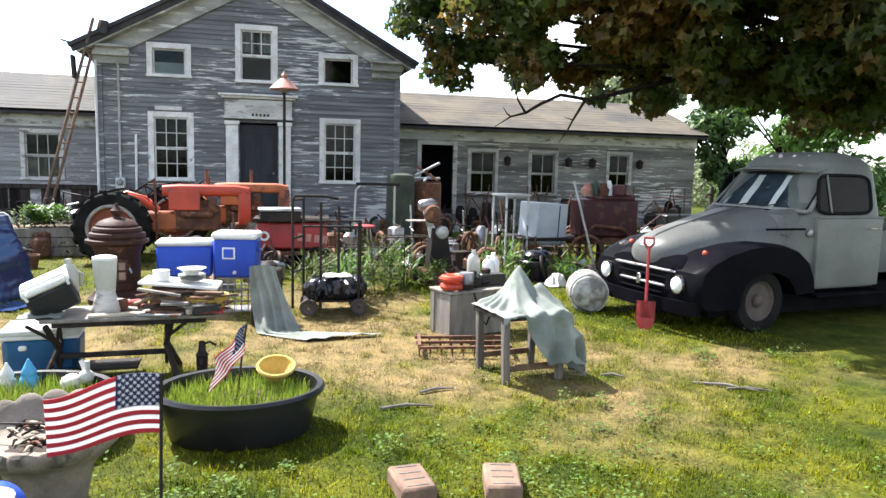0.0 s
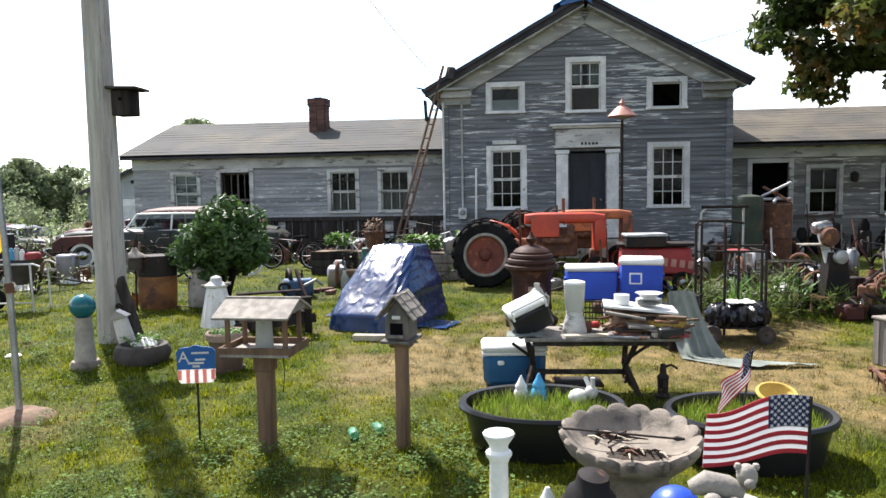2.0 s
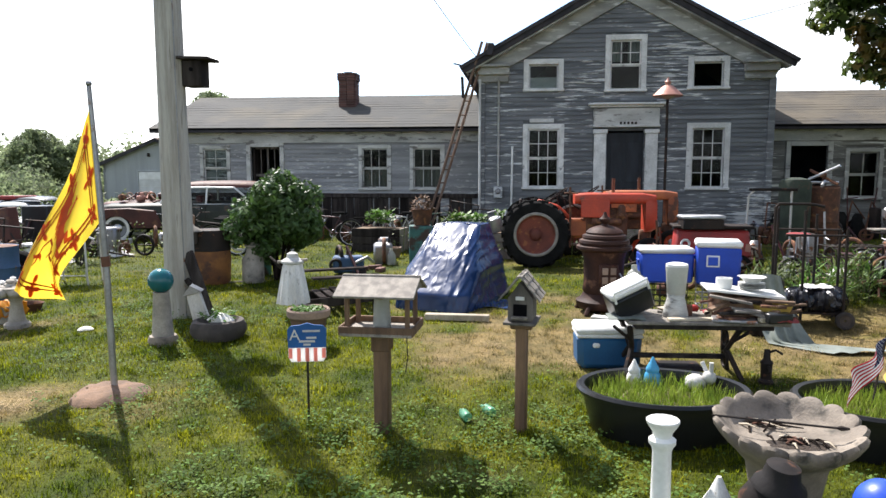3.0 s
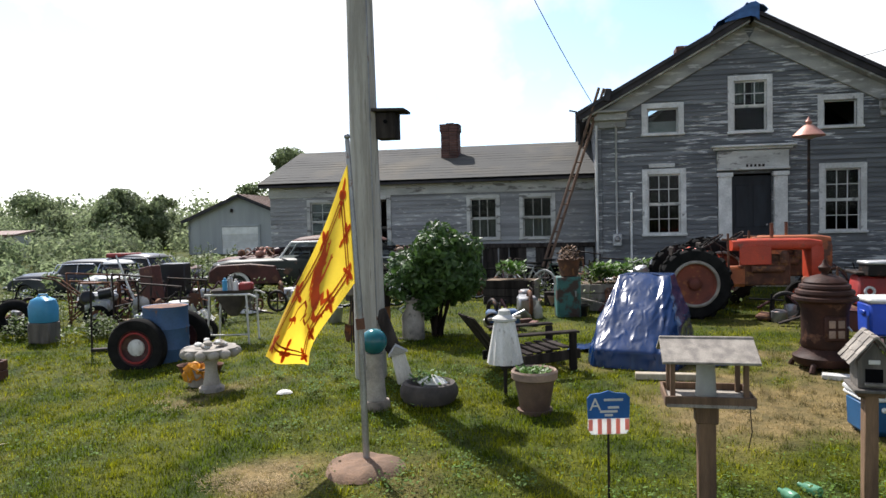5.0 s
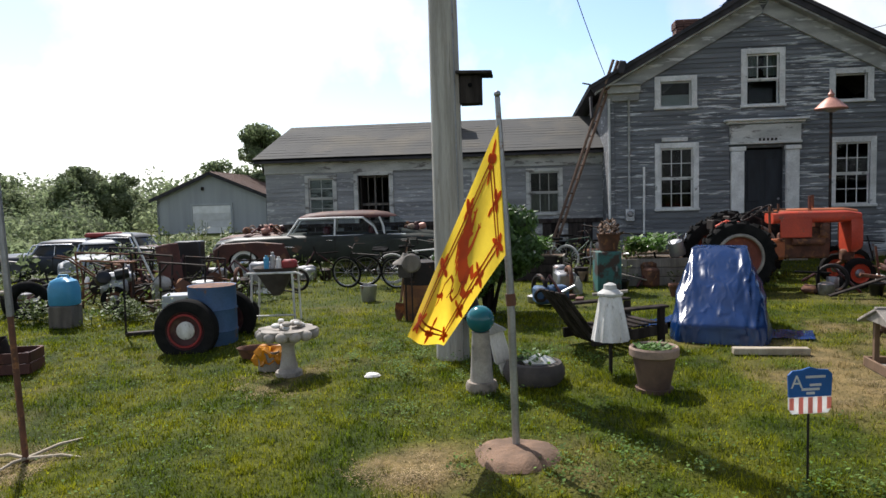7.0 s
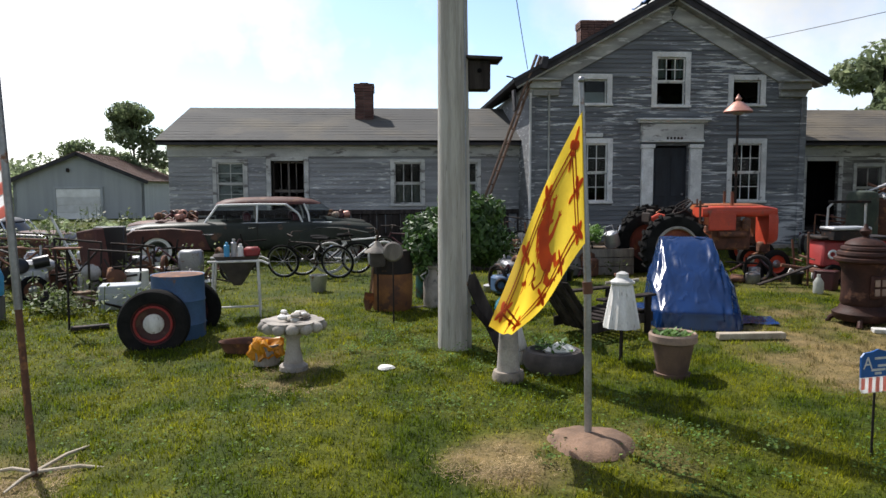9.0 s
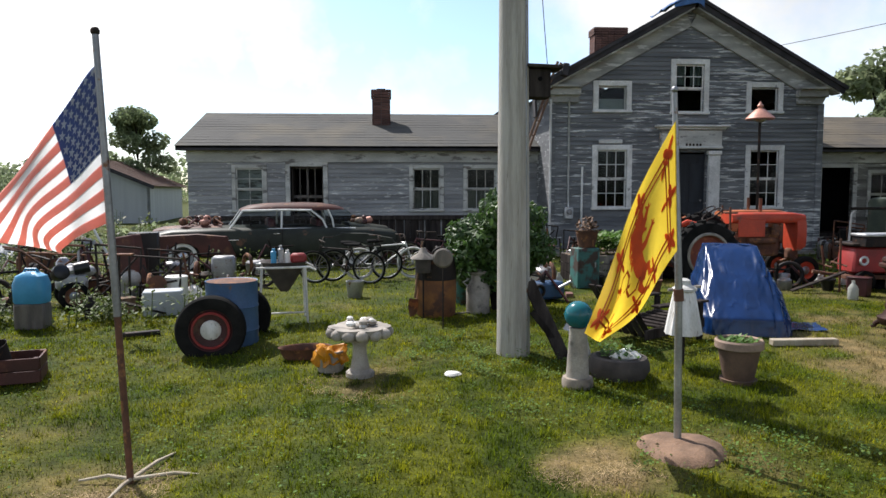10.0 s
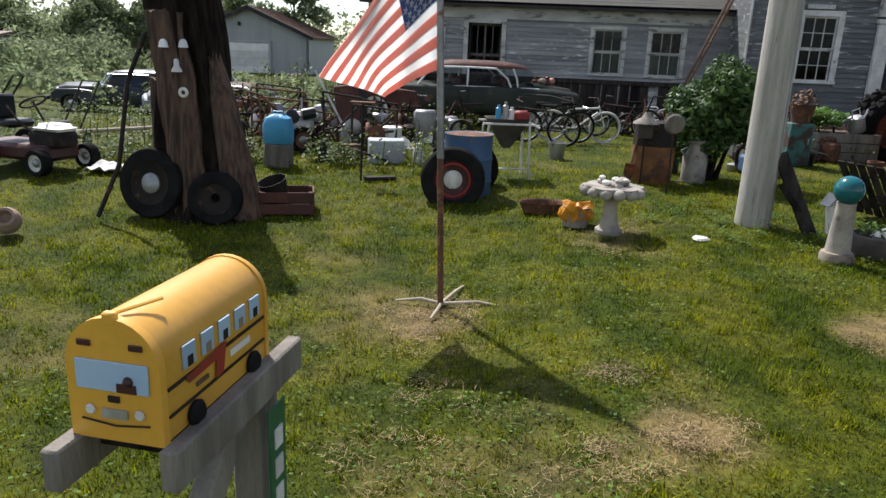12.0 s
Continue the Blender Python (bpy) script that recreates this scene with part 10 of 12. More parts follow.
def green_tank():
    t = thing("water_tank", 3.1, 14.6, None, 0, label="faded green cylindrical metal tank against the house", category="tank")
    part("shell", S().lathe([(0.26, 0.1), (0.3, 0.16), (0.3, 1.38), (0.26, 1.46), (0.1, 1.5)], 26), "tank", t)
    part("legs", S().tube([(-0.2, -0.2, 0), (-0.2, -0.2, 0.2)], 0.03, 6), "iron", t)
    part("legs", S().tube([(0.2, -0.2, 0), (0.2, -0.2, 0.2)], 0.03, 6), "iron", t)
    part("legs", S().tube([(0, 0.25, 0), (0, 0.25, 0.2)], 0.03, 6), "iron", t)
    b = thing("scrap_barrel", 3.75, 14.9, None, 0, label="rusty brown barrel heaped with scrap pipes", category="barrel")
    part("barrel", S().lathe([(0.3, 0), (0.31, 0.6), (0.32, 0.62), (0.31, 0.64), (0.31, 1.3), (0.28, 1.3)], 24), "rust", b)
    for i in range(6):
        a = i * 1.1
        solo("scrap_pipe", S().tube([(-0.3 * math.cos(a), -0.3 * math.sin(a), 0), (0.3 * math.cos(a), 0.3 * math.sin(a), 0.14 * (i % 3))], 0.03, 7), "galv" if i % 2 else "rust", 3.75, 14.9, gz(3.7, 14.9) + 1.31 + 0.03 * i, 0, "short scrap pipe lying across the barrel", "pipe", "scrap pipes")
    f = thing("pipe_barrier", 2.45, 14.2, None, 0, label="white and black pipe frame standing before the house", category="frame")
    part("post", S().tube([(-0.4, 0, 0), (-0.35, 0, 1.15), (-0.25, 0, 1.25)], 0.022, 7), "white_worn", f)
    part("post", S().tube([(0.45, 0, 0), (0.45, 0, 1.25)], 0.022, 7), "white_worn", f)
    part("rail", S().box((0.1, 0, 1.27), (0.9, 0.06, 0.06), b=0.01), "iron", f)


green_tank()


# ---- right wing's wall lamps and the tubs by it ----
for x in (7.08, 8.98, 9.75, 11.3):
    w = thing("wall_lantern", x, 19.12, 1.85, 0, label="small dark metal lantern fixed to the wing's wall", category="lantern", group="wall lanterns")
    part("bracket", S().box((0, 0.02, 0.15), (0.05, 0.09, 0.05)), "iron", w)
    part("case", S().lathe([(0.06, 0), (0.09, 0.05), (0.1, 0.18), (0.12, 0.2), (0.03, 0.28)], 12, pose(0, -0.06, 0)), "iron", w)
    part("back_plate", S().box((0, 0.055, 0.15), (0.1, 0.02, 0.2)), "iron", w)
solo("storage_bin", S().box((0, 0, 0.28), (0.9, 0.5, 0.56), b=0.03, taper=1.06), "tub", 11.0, 16.5, None, 4, "dark plastic storage bin by the wing", "bin")
h = thing("hand_pump", 12.4, 17.0, None, 0, label="black iron hand pump on a tall column", category="pump")
part("column", S().tube([(0, 0, 0), (0, 0, 1.3)], 0.05, 10), "iron", h)
part("handle", S().tube([(0, 0, 1.3), (-0.2, 0, 1.45), (-0.5, 0, 1.2)], 0.02, 6), "iron", h)
part("spout", S().tube([(0, 0, 1.1), (-0.2, -0.05, 1.08), (-0.24, -0.05, 0.98)], 0.03, 8), "iron", h)


# ---- blocks in the near grass, litter ----
def brick_block(x, y, rz, label):
    t = thing("pierced_block", x, y, None, rz, label=label, category="block", group="clay blocks in the grass")
    part("block", S().box((0, 0, 0.05), (0.2, 0.32, 0.1), b=0.014), "clay_block", t)
    for i in range(4):
        part("slot", S().box((0, -0.12 + 0.08 * i, 0.101), (0.12, 0.012, 0.004)), "wood_weathered", t)


brick_block(0.97, 3.36, 4, "reddish pierced clay block lying in the grass")
brick_block(1.47, 3.3, -14, "reddish pierced clay block lying in the grass")
for x, y, rz, ln in ((3.85, 4.6, -35, 0.5), (4.0, 4.5, -20, 0.35), (1.5, 4.9, 12, 0.3), (3.05, 5.0, -24, 0.2), (1.2, 4.6, 0, 0.4), (-6.3, 9.6, 5, 0.5)):
    solo("stick", S().tube([(-ln / 2, 0, 0.015), (0, 0.02, 0.025), (ln / 2, 0, 0.012)], [0.012, 0.014, 0.006], 6), "wood_weathered", x, y, None, rz, "dry weathered stick lying in the grass", "stick", "loose sticks")
for x, y in ((-2.62, 4.5), (-2.45, 4.62)):
    solo("green_bottle", S().lathe([(0.03, 0), (0.035, 0.01), (0.035, 0.1), (0.014, 0.13), (0.014, 0.16)], 12, pose(0, 0, 0.035, 90)), "green_glass", x, y, None, 60 * x, "mint green plastic bottle lying in the grass", "bottle", "green bottles")


# ---- bush, rusty drum, milk can, tools beside the pole ----
def round_bush():
    rng = random.Random(12)
    t = thing("bush", -5.9, 9.95, None, 0, label="dense round dark green lilac bush with several stems", category="bush")
    tr = S()
    blobs = []
    for i in range(40):
        d = Vector((rng.gauss(0, 1), rng.gauss(0, 1), rng.gauss(0, 1))).normalized() * rng.uniform(0.25, 0.6)
        p = Vector((d.x * 1.2, d.y * 1.05, 0.86 + d.z * 0.95))
        blobs.append((p.x, p.y, p.z, rng.uniform(0.16, 0.27), 0.95))
        if i < 12:
            tr.tube([(rng.uniform(-0.08, 0.08), rng.uniform(-0.08, 0.08), -0.05), p * 0.5 + Vector((0, 0, 0.15)), p], [0.03, 0.018, 0.006], 6)
    part("stem", tr, "bark", t)
    part("crown", leaf_cloud(rng, blobs, 11000, 0.05), "leaf_bush", t, smooth=0)


round_bush()
b = thing("rusty_drum", -6.8, 9.58, None, 0, label="tall rusty orange steel drum with a charred rim", category="drum")
part("shell", S().lathe([(0.24, 0), (0.26, 0.03), (0.275, 0.35), (0.26, 0.7), (0.25, 0.78), (0.23, 0.77)], 26), "rust_orange", b)
part("burnt_band", S().lathe([(0.276, 0.49), (0.27, 0.62), (0.265, 0.72), (0.257, 0.79)], 26, wave=0.008, waves=5), "iron", b)
m = thing("milk_can", -6.22, 9.7, None, 0, label="old chalky grey milk can with a mushroom lid", category="milk can")
part("body", S().lathe([(0.15, 0), (0.16, 0.02), (0.16, 0.34), (0.1, 0.44), (0.09, 0.52), (0.11, 0.54)], 22), "concrete", m)
part("lid", S().lathe([(0.115, 0.54), (0.12, 0.56), (0.06, 0.58), (0.05, 0.6)], 18), "concrete", m)
part("handle", S().tube([(0.14, 0, 0.36), (0.2, 0, 0.42), (0.12, 0, 0.47)], 0.012, 6).tube([(-0.14, 0, 0.36), (-0.2, 0, 0.42), (-0.12, 0, 0.47)], 0.012, 6), "galv", m)
s = thing("spade", -7.12, 9.45, None, 0, label="rusty spade standing in the grass by the drum", category="spade", ry=8)
part("blade", S().sheet([[(0.07 * (i - 2) / 2 * (0.4 + 0.6 * min(1, j / 2)), 0.01 * abs(i - 2), 0.24 * j / 4) for i in range(5)] for j in range(5)], 0.005), "rust", s)
part("shaft", S().tube([(0, 0, 0.25), (0, 0, 1.0)], 0.016, 7), "wood_brown", s)
s = thing("garden_spinner", -6.78, 8.6, None, 0, label="thin iron stake with a round grey fan head", category="ornament")
part("stake", S().tube([(0, 0, -0.05), (0, 0, 0.75)], 0.009, 6), "iron", s)
part("head", S().lathe([(0.001, -0.04), (0.1, -0.03), (0.12, 0), (0.1, 0.03), (0.001, 0.04)], 20, pose(0, 0, 0.85, 90)), "wood_weathered", s)
l = thing("lantern_post", -6.98, 9.3, None, 0, label="grey metal lantern with a wide hat on a hooked iron post", category="lantern")
part("hook", S().tube([(0, 0, -0.05), (0, 0, 0.95), (0.05, 0, 1.12), (0.16, 0, 1.12), (0.18, 0, 1.04)], 0.012, 7), "iron", l)
part("hat", S().lathe([(0.17, 0.78), (0.16, 0.8), (0.06, 0.86), (0.03, 0.92)], 18), "wood_grey", l)
part("lamp", S().lathe([(0.09, 0.6), (0.1, 0.62), (0.1, 0.78), (0.08, 0.79)], 16), "tyre_dusty", l)
g = thing("gas_cylinder", -6.35, 10.5, None, 0, label="tall blue-green gas cylinder behind the drum", category="cylinder")
part("body", S().lathe([(0.1, 0), (0.11, 0.02), (0.11, 1.0), (0.06, 1.14), (0.03, 1.16)], 18), "turq", g)
part("valve", S().lathe([(0.03, 1.16), (0.035, 1.22), (0.02, 1.26)], 10), "steel", g)
p = thing("leaning_plank", -5.68, 7.1, None, 0, label="dark weathered plank leaning on the utility pole", category="plank")
part("plank", S().box((0, 0, 0.42), (0.13, 0.045, 0.86), pose(0, 0, 0, -12, -24, 0), b=0.01), "wood_dark", p)
part("strut", S().box((0, 0, 0.3), (0.06, 0.04, 0.6), pose(0.05, 0.02, 0, -6, -38, 0), b=0.008), "wood_dark", p)


# ---- wheelbarrow table and bicycles ----
def wheelbarrow():
    t = thing("wheelbarrow", -8.74, 9.28, None, 10, label="grey wheelbarrow on a white tube frame, carrying bottles", category="wheelbarrow")
    ring = lambda w, d, z: [(q[1], q[2], z) for q in rounded(w, d, 0.4, 20)]
    part("tray", S().loft([ring(0.05, 0.08, 0.38), ring(0.12, 0.14, 0.48), ring(0.27, 0.24, 0.74), ring(0.29, 0.26, 0.76), ring(0.26, 0.23, 0.75), ring(0.23, 0.2, 0.72)]), "tyre_dusty", t)
    for sy in (-1, 1):
        part("shaft", S().tube([(-0.34, sy * 0.25, 0.7), (0.3, sy * 0.25, 0.7), (0.38, sy * 0.24, 0.66)], 0.015, 7), "white_worn", t)
        part("leg", S().tube([(-0.27, sy * 0.25, 0.7), (-0.31, sy * 0.26, 0.0)], 0.015, 7), "white_worn", t)
        part("leg", S().tube([(0.25, sy * 0.25, 0.7), (0.27, sy * 0.26, 0.0)], 0.015, 7), "white_worn", t)
    part("crossbar", S().tube([(-0.3, -0.26, 0.14), (0.26, -0.26, 0.14)], 0.012, 6), "white_worn", t)
    wheel(t, (-0.42, 0, 0.17), 0.17, 0.07, "steel", None)
    z = gz(-8.7, 9.7) + 0.725
    for i, (dx, m, h) in enumerate(((-0.12, "sky_blue", 0.2), (-0.03, "steel", 0.24), (0.05, "paper", 0.18))):
        solo("spray_can", S().lathe([(0.035, 0), (0.036, h * 0.8), (0.02, h * 0.86), (0.02, h)], 12), m, -8.74 + dx, 9.25, z, 0, "spray can standing in the wheelbarrow", "can", "cans in the wheelbarrow")
    solo("fuel_can", S().box((0, 0, 0.07), (0.2, 0.14, 0.13), b=0.03), "red", -8.56, 9.31, z, 10, "red plastic fuel can in the wheelbarrow", "can")


wheelbarrow()


def bicycle(x, y, rz, paint, label, lean=8, r=0.3, tyre="rubber"):
    t = thing("bicycle", x, y, None, rz, label=label, category="bicycle", group="old bicycles", rx=lean)
    for k, cx in enumerate((-0.5, 0.5)):
        w = part("wheel", S().ring((cx, 0, r), r - 0.018, 0.02, "y", 34, 7), tyre, t)
        part("rim", S().ring((cx, 0, r), r - 0.045, 0.01, "y", 34, 5), "steel", w)
        sp = S()
        for i in range(12):
            a = math.pi * i / 6
            sp.tube([(cx, 0.02 * (-1) ** i, r), (cx + (r - 0.05) * math.cos(a), 0, r + (r - 0.05) * math.sin(a))], 0.003, 4)
        part("spokes", sp, "steel", w)
        part("hub", S().tube([(cx, -0.045, r), (cx, 0.045, r)], 0.022, 8), "steel", w)
    bb, st, hd = (-0.06, 0, r - 0.03), (-0.22, 0, 0.62), (0.36, 0, 0.66)
    part("frame", S().tube([(-0.5, 0, r), bb, (0.34, 0, 0.58)], 0.015, 7).tube([bb, st], 0.015, 7).tube([st, hd], 0.015, 7).tube([(-0.5, 0.0, r), (-0.2, 0, 0.58)], 0.011, 6), paint, t)
    part("fork", S().tube([(0.5, 0, r), (0.44, 0, 0.45), (0.35, 0, 0.7)], 0.014, 7), paint, t)
    part("handlebar", S().tube([(0.2, -0.24, 0.8), (0.34, -0.12, 0.82), (0.35, 0, 0.74), (0.34, 0.12, 0.82), (0.2, 0.24, 0.8)], 0.011, 6), "iron", t)
    part("saddle", S().loft([rounded(0.09, 0.025, 0.6, 14, 0.72, -0.36), rounded(0.08, 0.03, 0.6, 14, 0.72, -0.24), rounded(0.02, 0.018, 0.7, 14, 0.72, -0.06)]), "rubber", t)
    part("seat_post", S().tube([st, (-0.24, 0, 0.7)], 0.012, 6), "steel", t)
    part("crank", S().ring((-0.06, -0.04, r - 0.03), 0.08, 0.008, "y", 18, 5).tube([(-0.06, -0.05, r - 0.03), (-0.02, -0.06, r - 0.18)], 0.009, 5), "steel", t)
    return t


bicycle(-7.95, 13.35, 12, "iron", "black bicycle leaning among other bicycles", 8)
bicycle(-8.25, 12.9, 168, "iron", "dark bicycle leaning by the old car", -7)
bicycle(-7.47, 13.5, 8, "white", "bicycle with white-walled tyres leaning by the car", 6, tyre="white_worn")
bicycle(-5.05, 15.2, 150, "trim_old", "pale cream old bicycle leaning in the yard", 6, tyre="trim_old")
bicycle(-4.3, 16.2, 25, "green_paint", "green bicycle leaning by the wing", -6)
bicycle(-6.5, 14.8, 170, "maroon", "dark red bicycle leaning behind the bush", 7)
solo("bucket", S().lathe([(0.11, 0), (0.14, 0.26), (0.13, 0.26), (0.1, 0.02)], 18), "steel", -7.95, 11.3, None, 0, "dull grey metal bucket on the grass", "bucket")


# ---- junk row on the left ----
def junk(x, y, seed, mats, label, n=5, size=0.5):
    """A heap of rusty parts: blocks, wheels and bars that have seized together."""
    rng = random.Random(seed)
    t = thing("scrap_heap", x, y, None, rng.uniform(0, 180), label=label, category="scrap", group="scrap heaps")
    for i in range(n):
        dx, dy, h = rng.uniform(-size, size) * 0.8, rng.uniform(-size, size) * 0.5, rng.uniform(0.2, 0.75) * size * 1.5
        m = mats[i % len(mats)]
        k = i % 5
        if k == 0:
            part("casing", S().box((dx, dy, h * 0.5), (rng.uniform(0.2, 0.4), rng.uniform(0.2, 0.35), h), pose(0, 0, 0, 0, rng.uniform(-6, 6), 0), b=0.04), m, t)
        elif k == 1:
            part("wheel_rim", S().ring((dx, dy, 0.24), 0.2, 0.035, "y" if rng.random() < 0.6 else "x", 22, 7), m, t)
        elif k == 2:
            part("bar", S().tube([(dx - 0.4, dy, 0.03), (dx, dy + 0.1, h + 0.15), (dx + 0.4, dy, h * 0.6)], 0.022, 6), m, t)
        elif k == 3:
            part("can", S().lathe([(0.1, 0), (0.12, 0.03), (0.12, h * 0.8), (0.06, h * 0.95)], 16, pose(dx, dy, 0)), m, t)
        else:
            part("strut", S().tube([(dx, dy, 0), (dx + rng.uniform(-0.3, 0.3), dy, 0.9 * size * 1.6)], 0.016, 6).tube([(dx - 0.2, dy, 0.7 * size * 1.6), (dx + 0.3, dy, 0.72 * size * 1.6)], 0.016, 6), m, t)
    return t


J1, J2 = ["rust", "iron", "maroon", "steel", "rubber"], ["steel", "rust", "maroon", "iron", "wood_dark"]
WEST_HEAPS = [(-12.3, 11.6, 9, 0.6), (-11.3, 12.0, 8, 0.55), (-13.2, 12.6, 8, 0.5), (-10.6, 12.6, 7, 0.5), (-12.9, 10.4, 6, 0.45), (-9.9, 14.2, 6, 0.5), (-14.4, 14.8, 7, 0.5), (-8.6, 17.9, 7, 0.5), (-7.5, 16.2, 5, 0.4), (-10.9, 10.9, 7, 0.4), (-13.6, 10.8, 6, 0.4), (-11.9, 13.2, 7, 0.5)]
MIDDLE_HEAPS = [(-5.1, 10.9, 5, 0.3), (-4.8, 12.3, 6, 0.4), (-3.2, 12.9, 6, 0.4), (-2.4, 14.2, 6, 0.45), (-6.3, 15.6, 7, 0.5), (-5.4, 16.8, 7, 0.5), (-4.2, 17.2, 7, 0.55), (0.2, 9.8, 5, 0.35), (-0.4, 9.3, 5, 0.3), (-2.9, 16.6, 7, 0.4), (-0.9, 11.6, 5, 0.3)]
EAST_HEAPS = [(3.7, 12.6, 7, 0.5), (4.6, 13.0, 7, 0.55), (2.4, 12.8, 6, 0.5), (5.6, 12.6, 7, 0.5), (7.4, 12.6, 7, 0.55), (1.6, 12.8, 6, 0.45), (9.2, 13.8, 6, 0.5), (6.6, 14.6, 7, 0.55), (1.8, 16.6, 7, 0.4), (3.0, 16.3, 7, 0.45), (4.6, 16.4, 7, 0.5), (8.4, 15.8, 7, 0.5), (2.9, 10.7, 6, 0.35)]
for i, (x, y, n, sz) in enumerate(WEST_HEAPS + MIDDLE_HEAPS + EAST_HEAPS):
    junk(x, y, 300 + i, J1 if i % 2 == 0 else J2, "tangled heap of rusty machine parts and cans" if i % 2 == 0 else "heap of worn metal parts, pipes and painted cans", n, sz)


def motor_tiller():
    t = thing("garden_tiller", -11.9, 10.6, None, 30, label="old grey garden tiller with white engine cover and handlebars", category="tiller")
    part("engine", S().box((0, 0, 0.38), (0.4, 0.3, 0.26), b=0.05).lathe([(0.12, 0), (0.13, 0.05), (0.08, 0.1)], 18, pose(0, 0, 0.5)), "galv", t)
    part("air_filter", S().lathe([(0.1, 0), (0.11, 0.02), (0.11, 0.14), (0.08, 0.16), (0.001, 0.16)], 18, pose(-0.18, -0.06, 0.5, 70, 0, 20)).lathe([(0.08, 0), (0.085, 0.02), (0.085, 0.2), (0.001, 0.21)], 18, pose(0.02, -0.1, 0.56, 0, 80, 0)), "tub", t)
    part("tank", S().ball((0.2, 0, 0.52), 0.12, 14, squash=0.7), "galv", t)
    for sy in (-1, 1):
        wheel(t, (0, sy * 0.24, 0.2), 0.2, 0.09, "rust", "steel")
        part("handle", S().tube([(-0.15, sy * 0.12, 0.45), (-0.6, sy * 0.2, 0.85), (-0.8, sy * 0.22, 0.9)], 0.014, 6), "rust", t)
    part("tine_ring", S().ring((0.4, 0, 0.16), 0.14, 0.02, "y", 12, 5), "iron", t)
    s = thing("rusty_chute", -11.2, 11.2, None, -20, label="tall rust-brown sheet-metal chute", category="chute")
    part("panel", S().box((0, 0, 0.5), (0.36, 0.2, 1.0), pose(0, 0, 0, 0, -9, 0), b=0.02), "car_maroon", s)
    part("opening", S().lathe([(0.05, 0), (0.05, 0.01)], 14, pose(0.06, -0.105, 0.4, 90)), "black", s)
    for i, (x, y, m, sz, lb) in enumerate([(-10.44, 9.95, "washer", (0.5, 0.36, 0.33), "white metal box standing in the weeds"), (-11.42, 12.2, "tub", (0.46, 0.4, 0.98), "tall dark plastic bin among scrap")]):
        solo("metal_box", S().box((0, 0, sz[2] / 2), sz, b=0.015), m, x, y, None, 14, lb, "box")
    solo("white_pail", S().lathe([(0.15, 0), (0.16, 0.4), (0.165, 0.42), (0.15, 0.43), (0.001, 0.43)], 20), "white", -10.5, 10.75, None, 0, "white plastic pail with a lid", "pail")
    st = thing("sign_stake", -10.5, 8.55, None, 0, label="rusty iron stake with a small shelf", category="stake")
    part("stake", S().tube([(0, 0, -0.05), (0.02, 0, 0.95)], 0.014, 6), "iron", st)
    part("shelf", S().box((0.02, 0, 0.95), (0.3, 0.14, 0.02), b=0.004), "rust", st)
    solo("iron_bracket", S().box((0.1, 0, 0.04), (0.4, 0.1, 0.05), pose(0, 0, 0, 0, 0, 24), b=0.01), "iron", -10.35, 8.5, None, 0, "dark iron bracket lying in the grass", "bracket")


motor_tiller()
solo("white_rail", S().tube([(-0.34, 0.17, 1.2), (0.0, 0.0, 0.66), (0.42, -0.2, 0.0)], 0.017, 8), "trim_old", -11.38, 10.7, None, 0, "white-painted wooden rail leaning on the scrap", "rail")
solo("worn_tyre", S().ring((0, 0, 0.3), 0.22, 0.085, "y", 36, 12), "rubber", -12.75, 9.75, None, 30, "worn black tyre standing in the weeds", "tyre", rx=14)


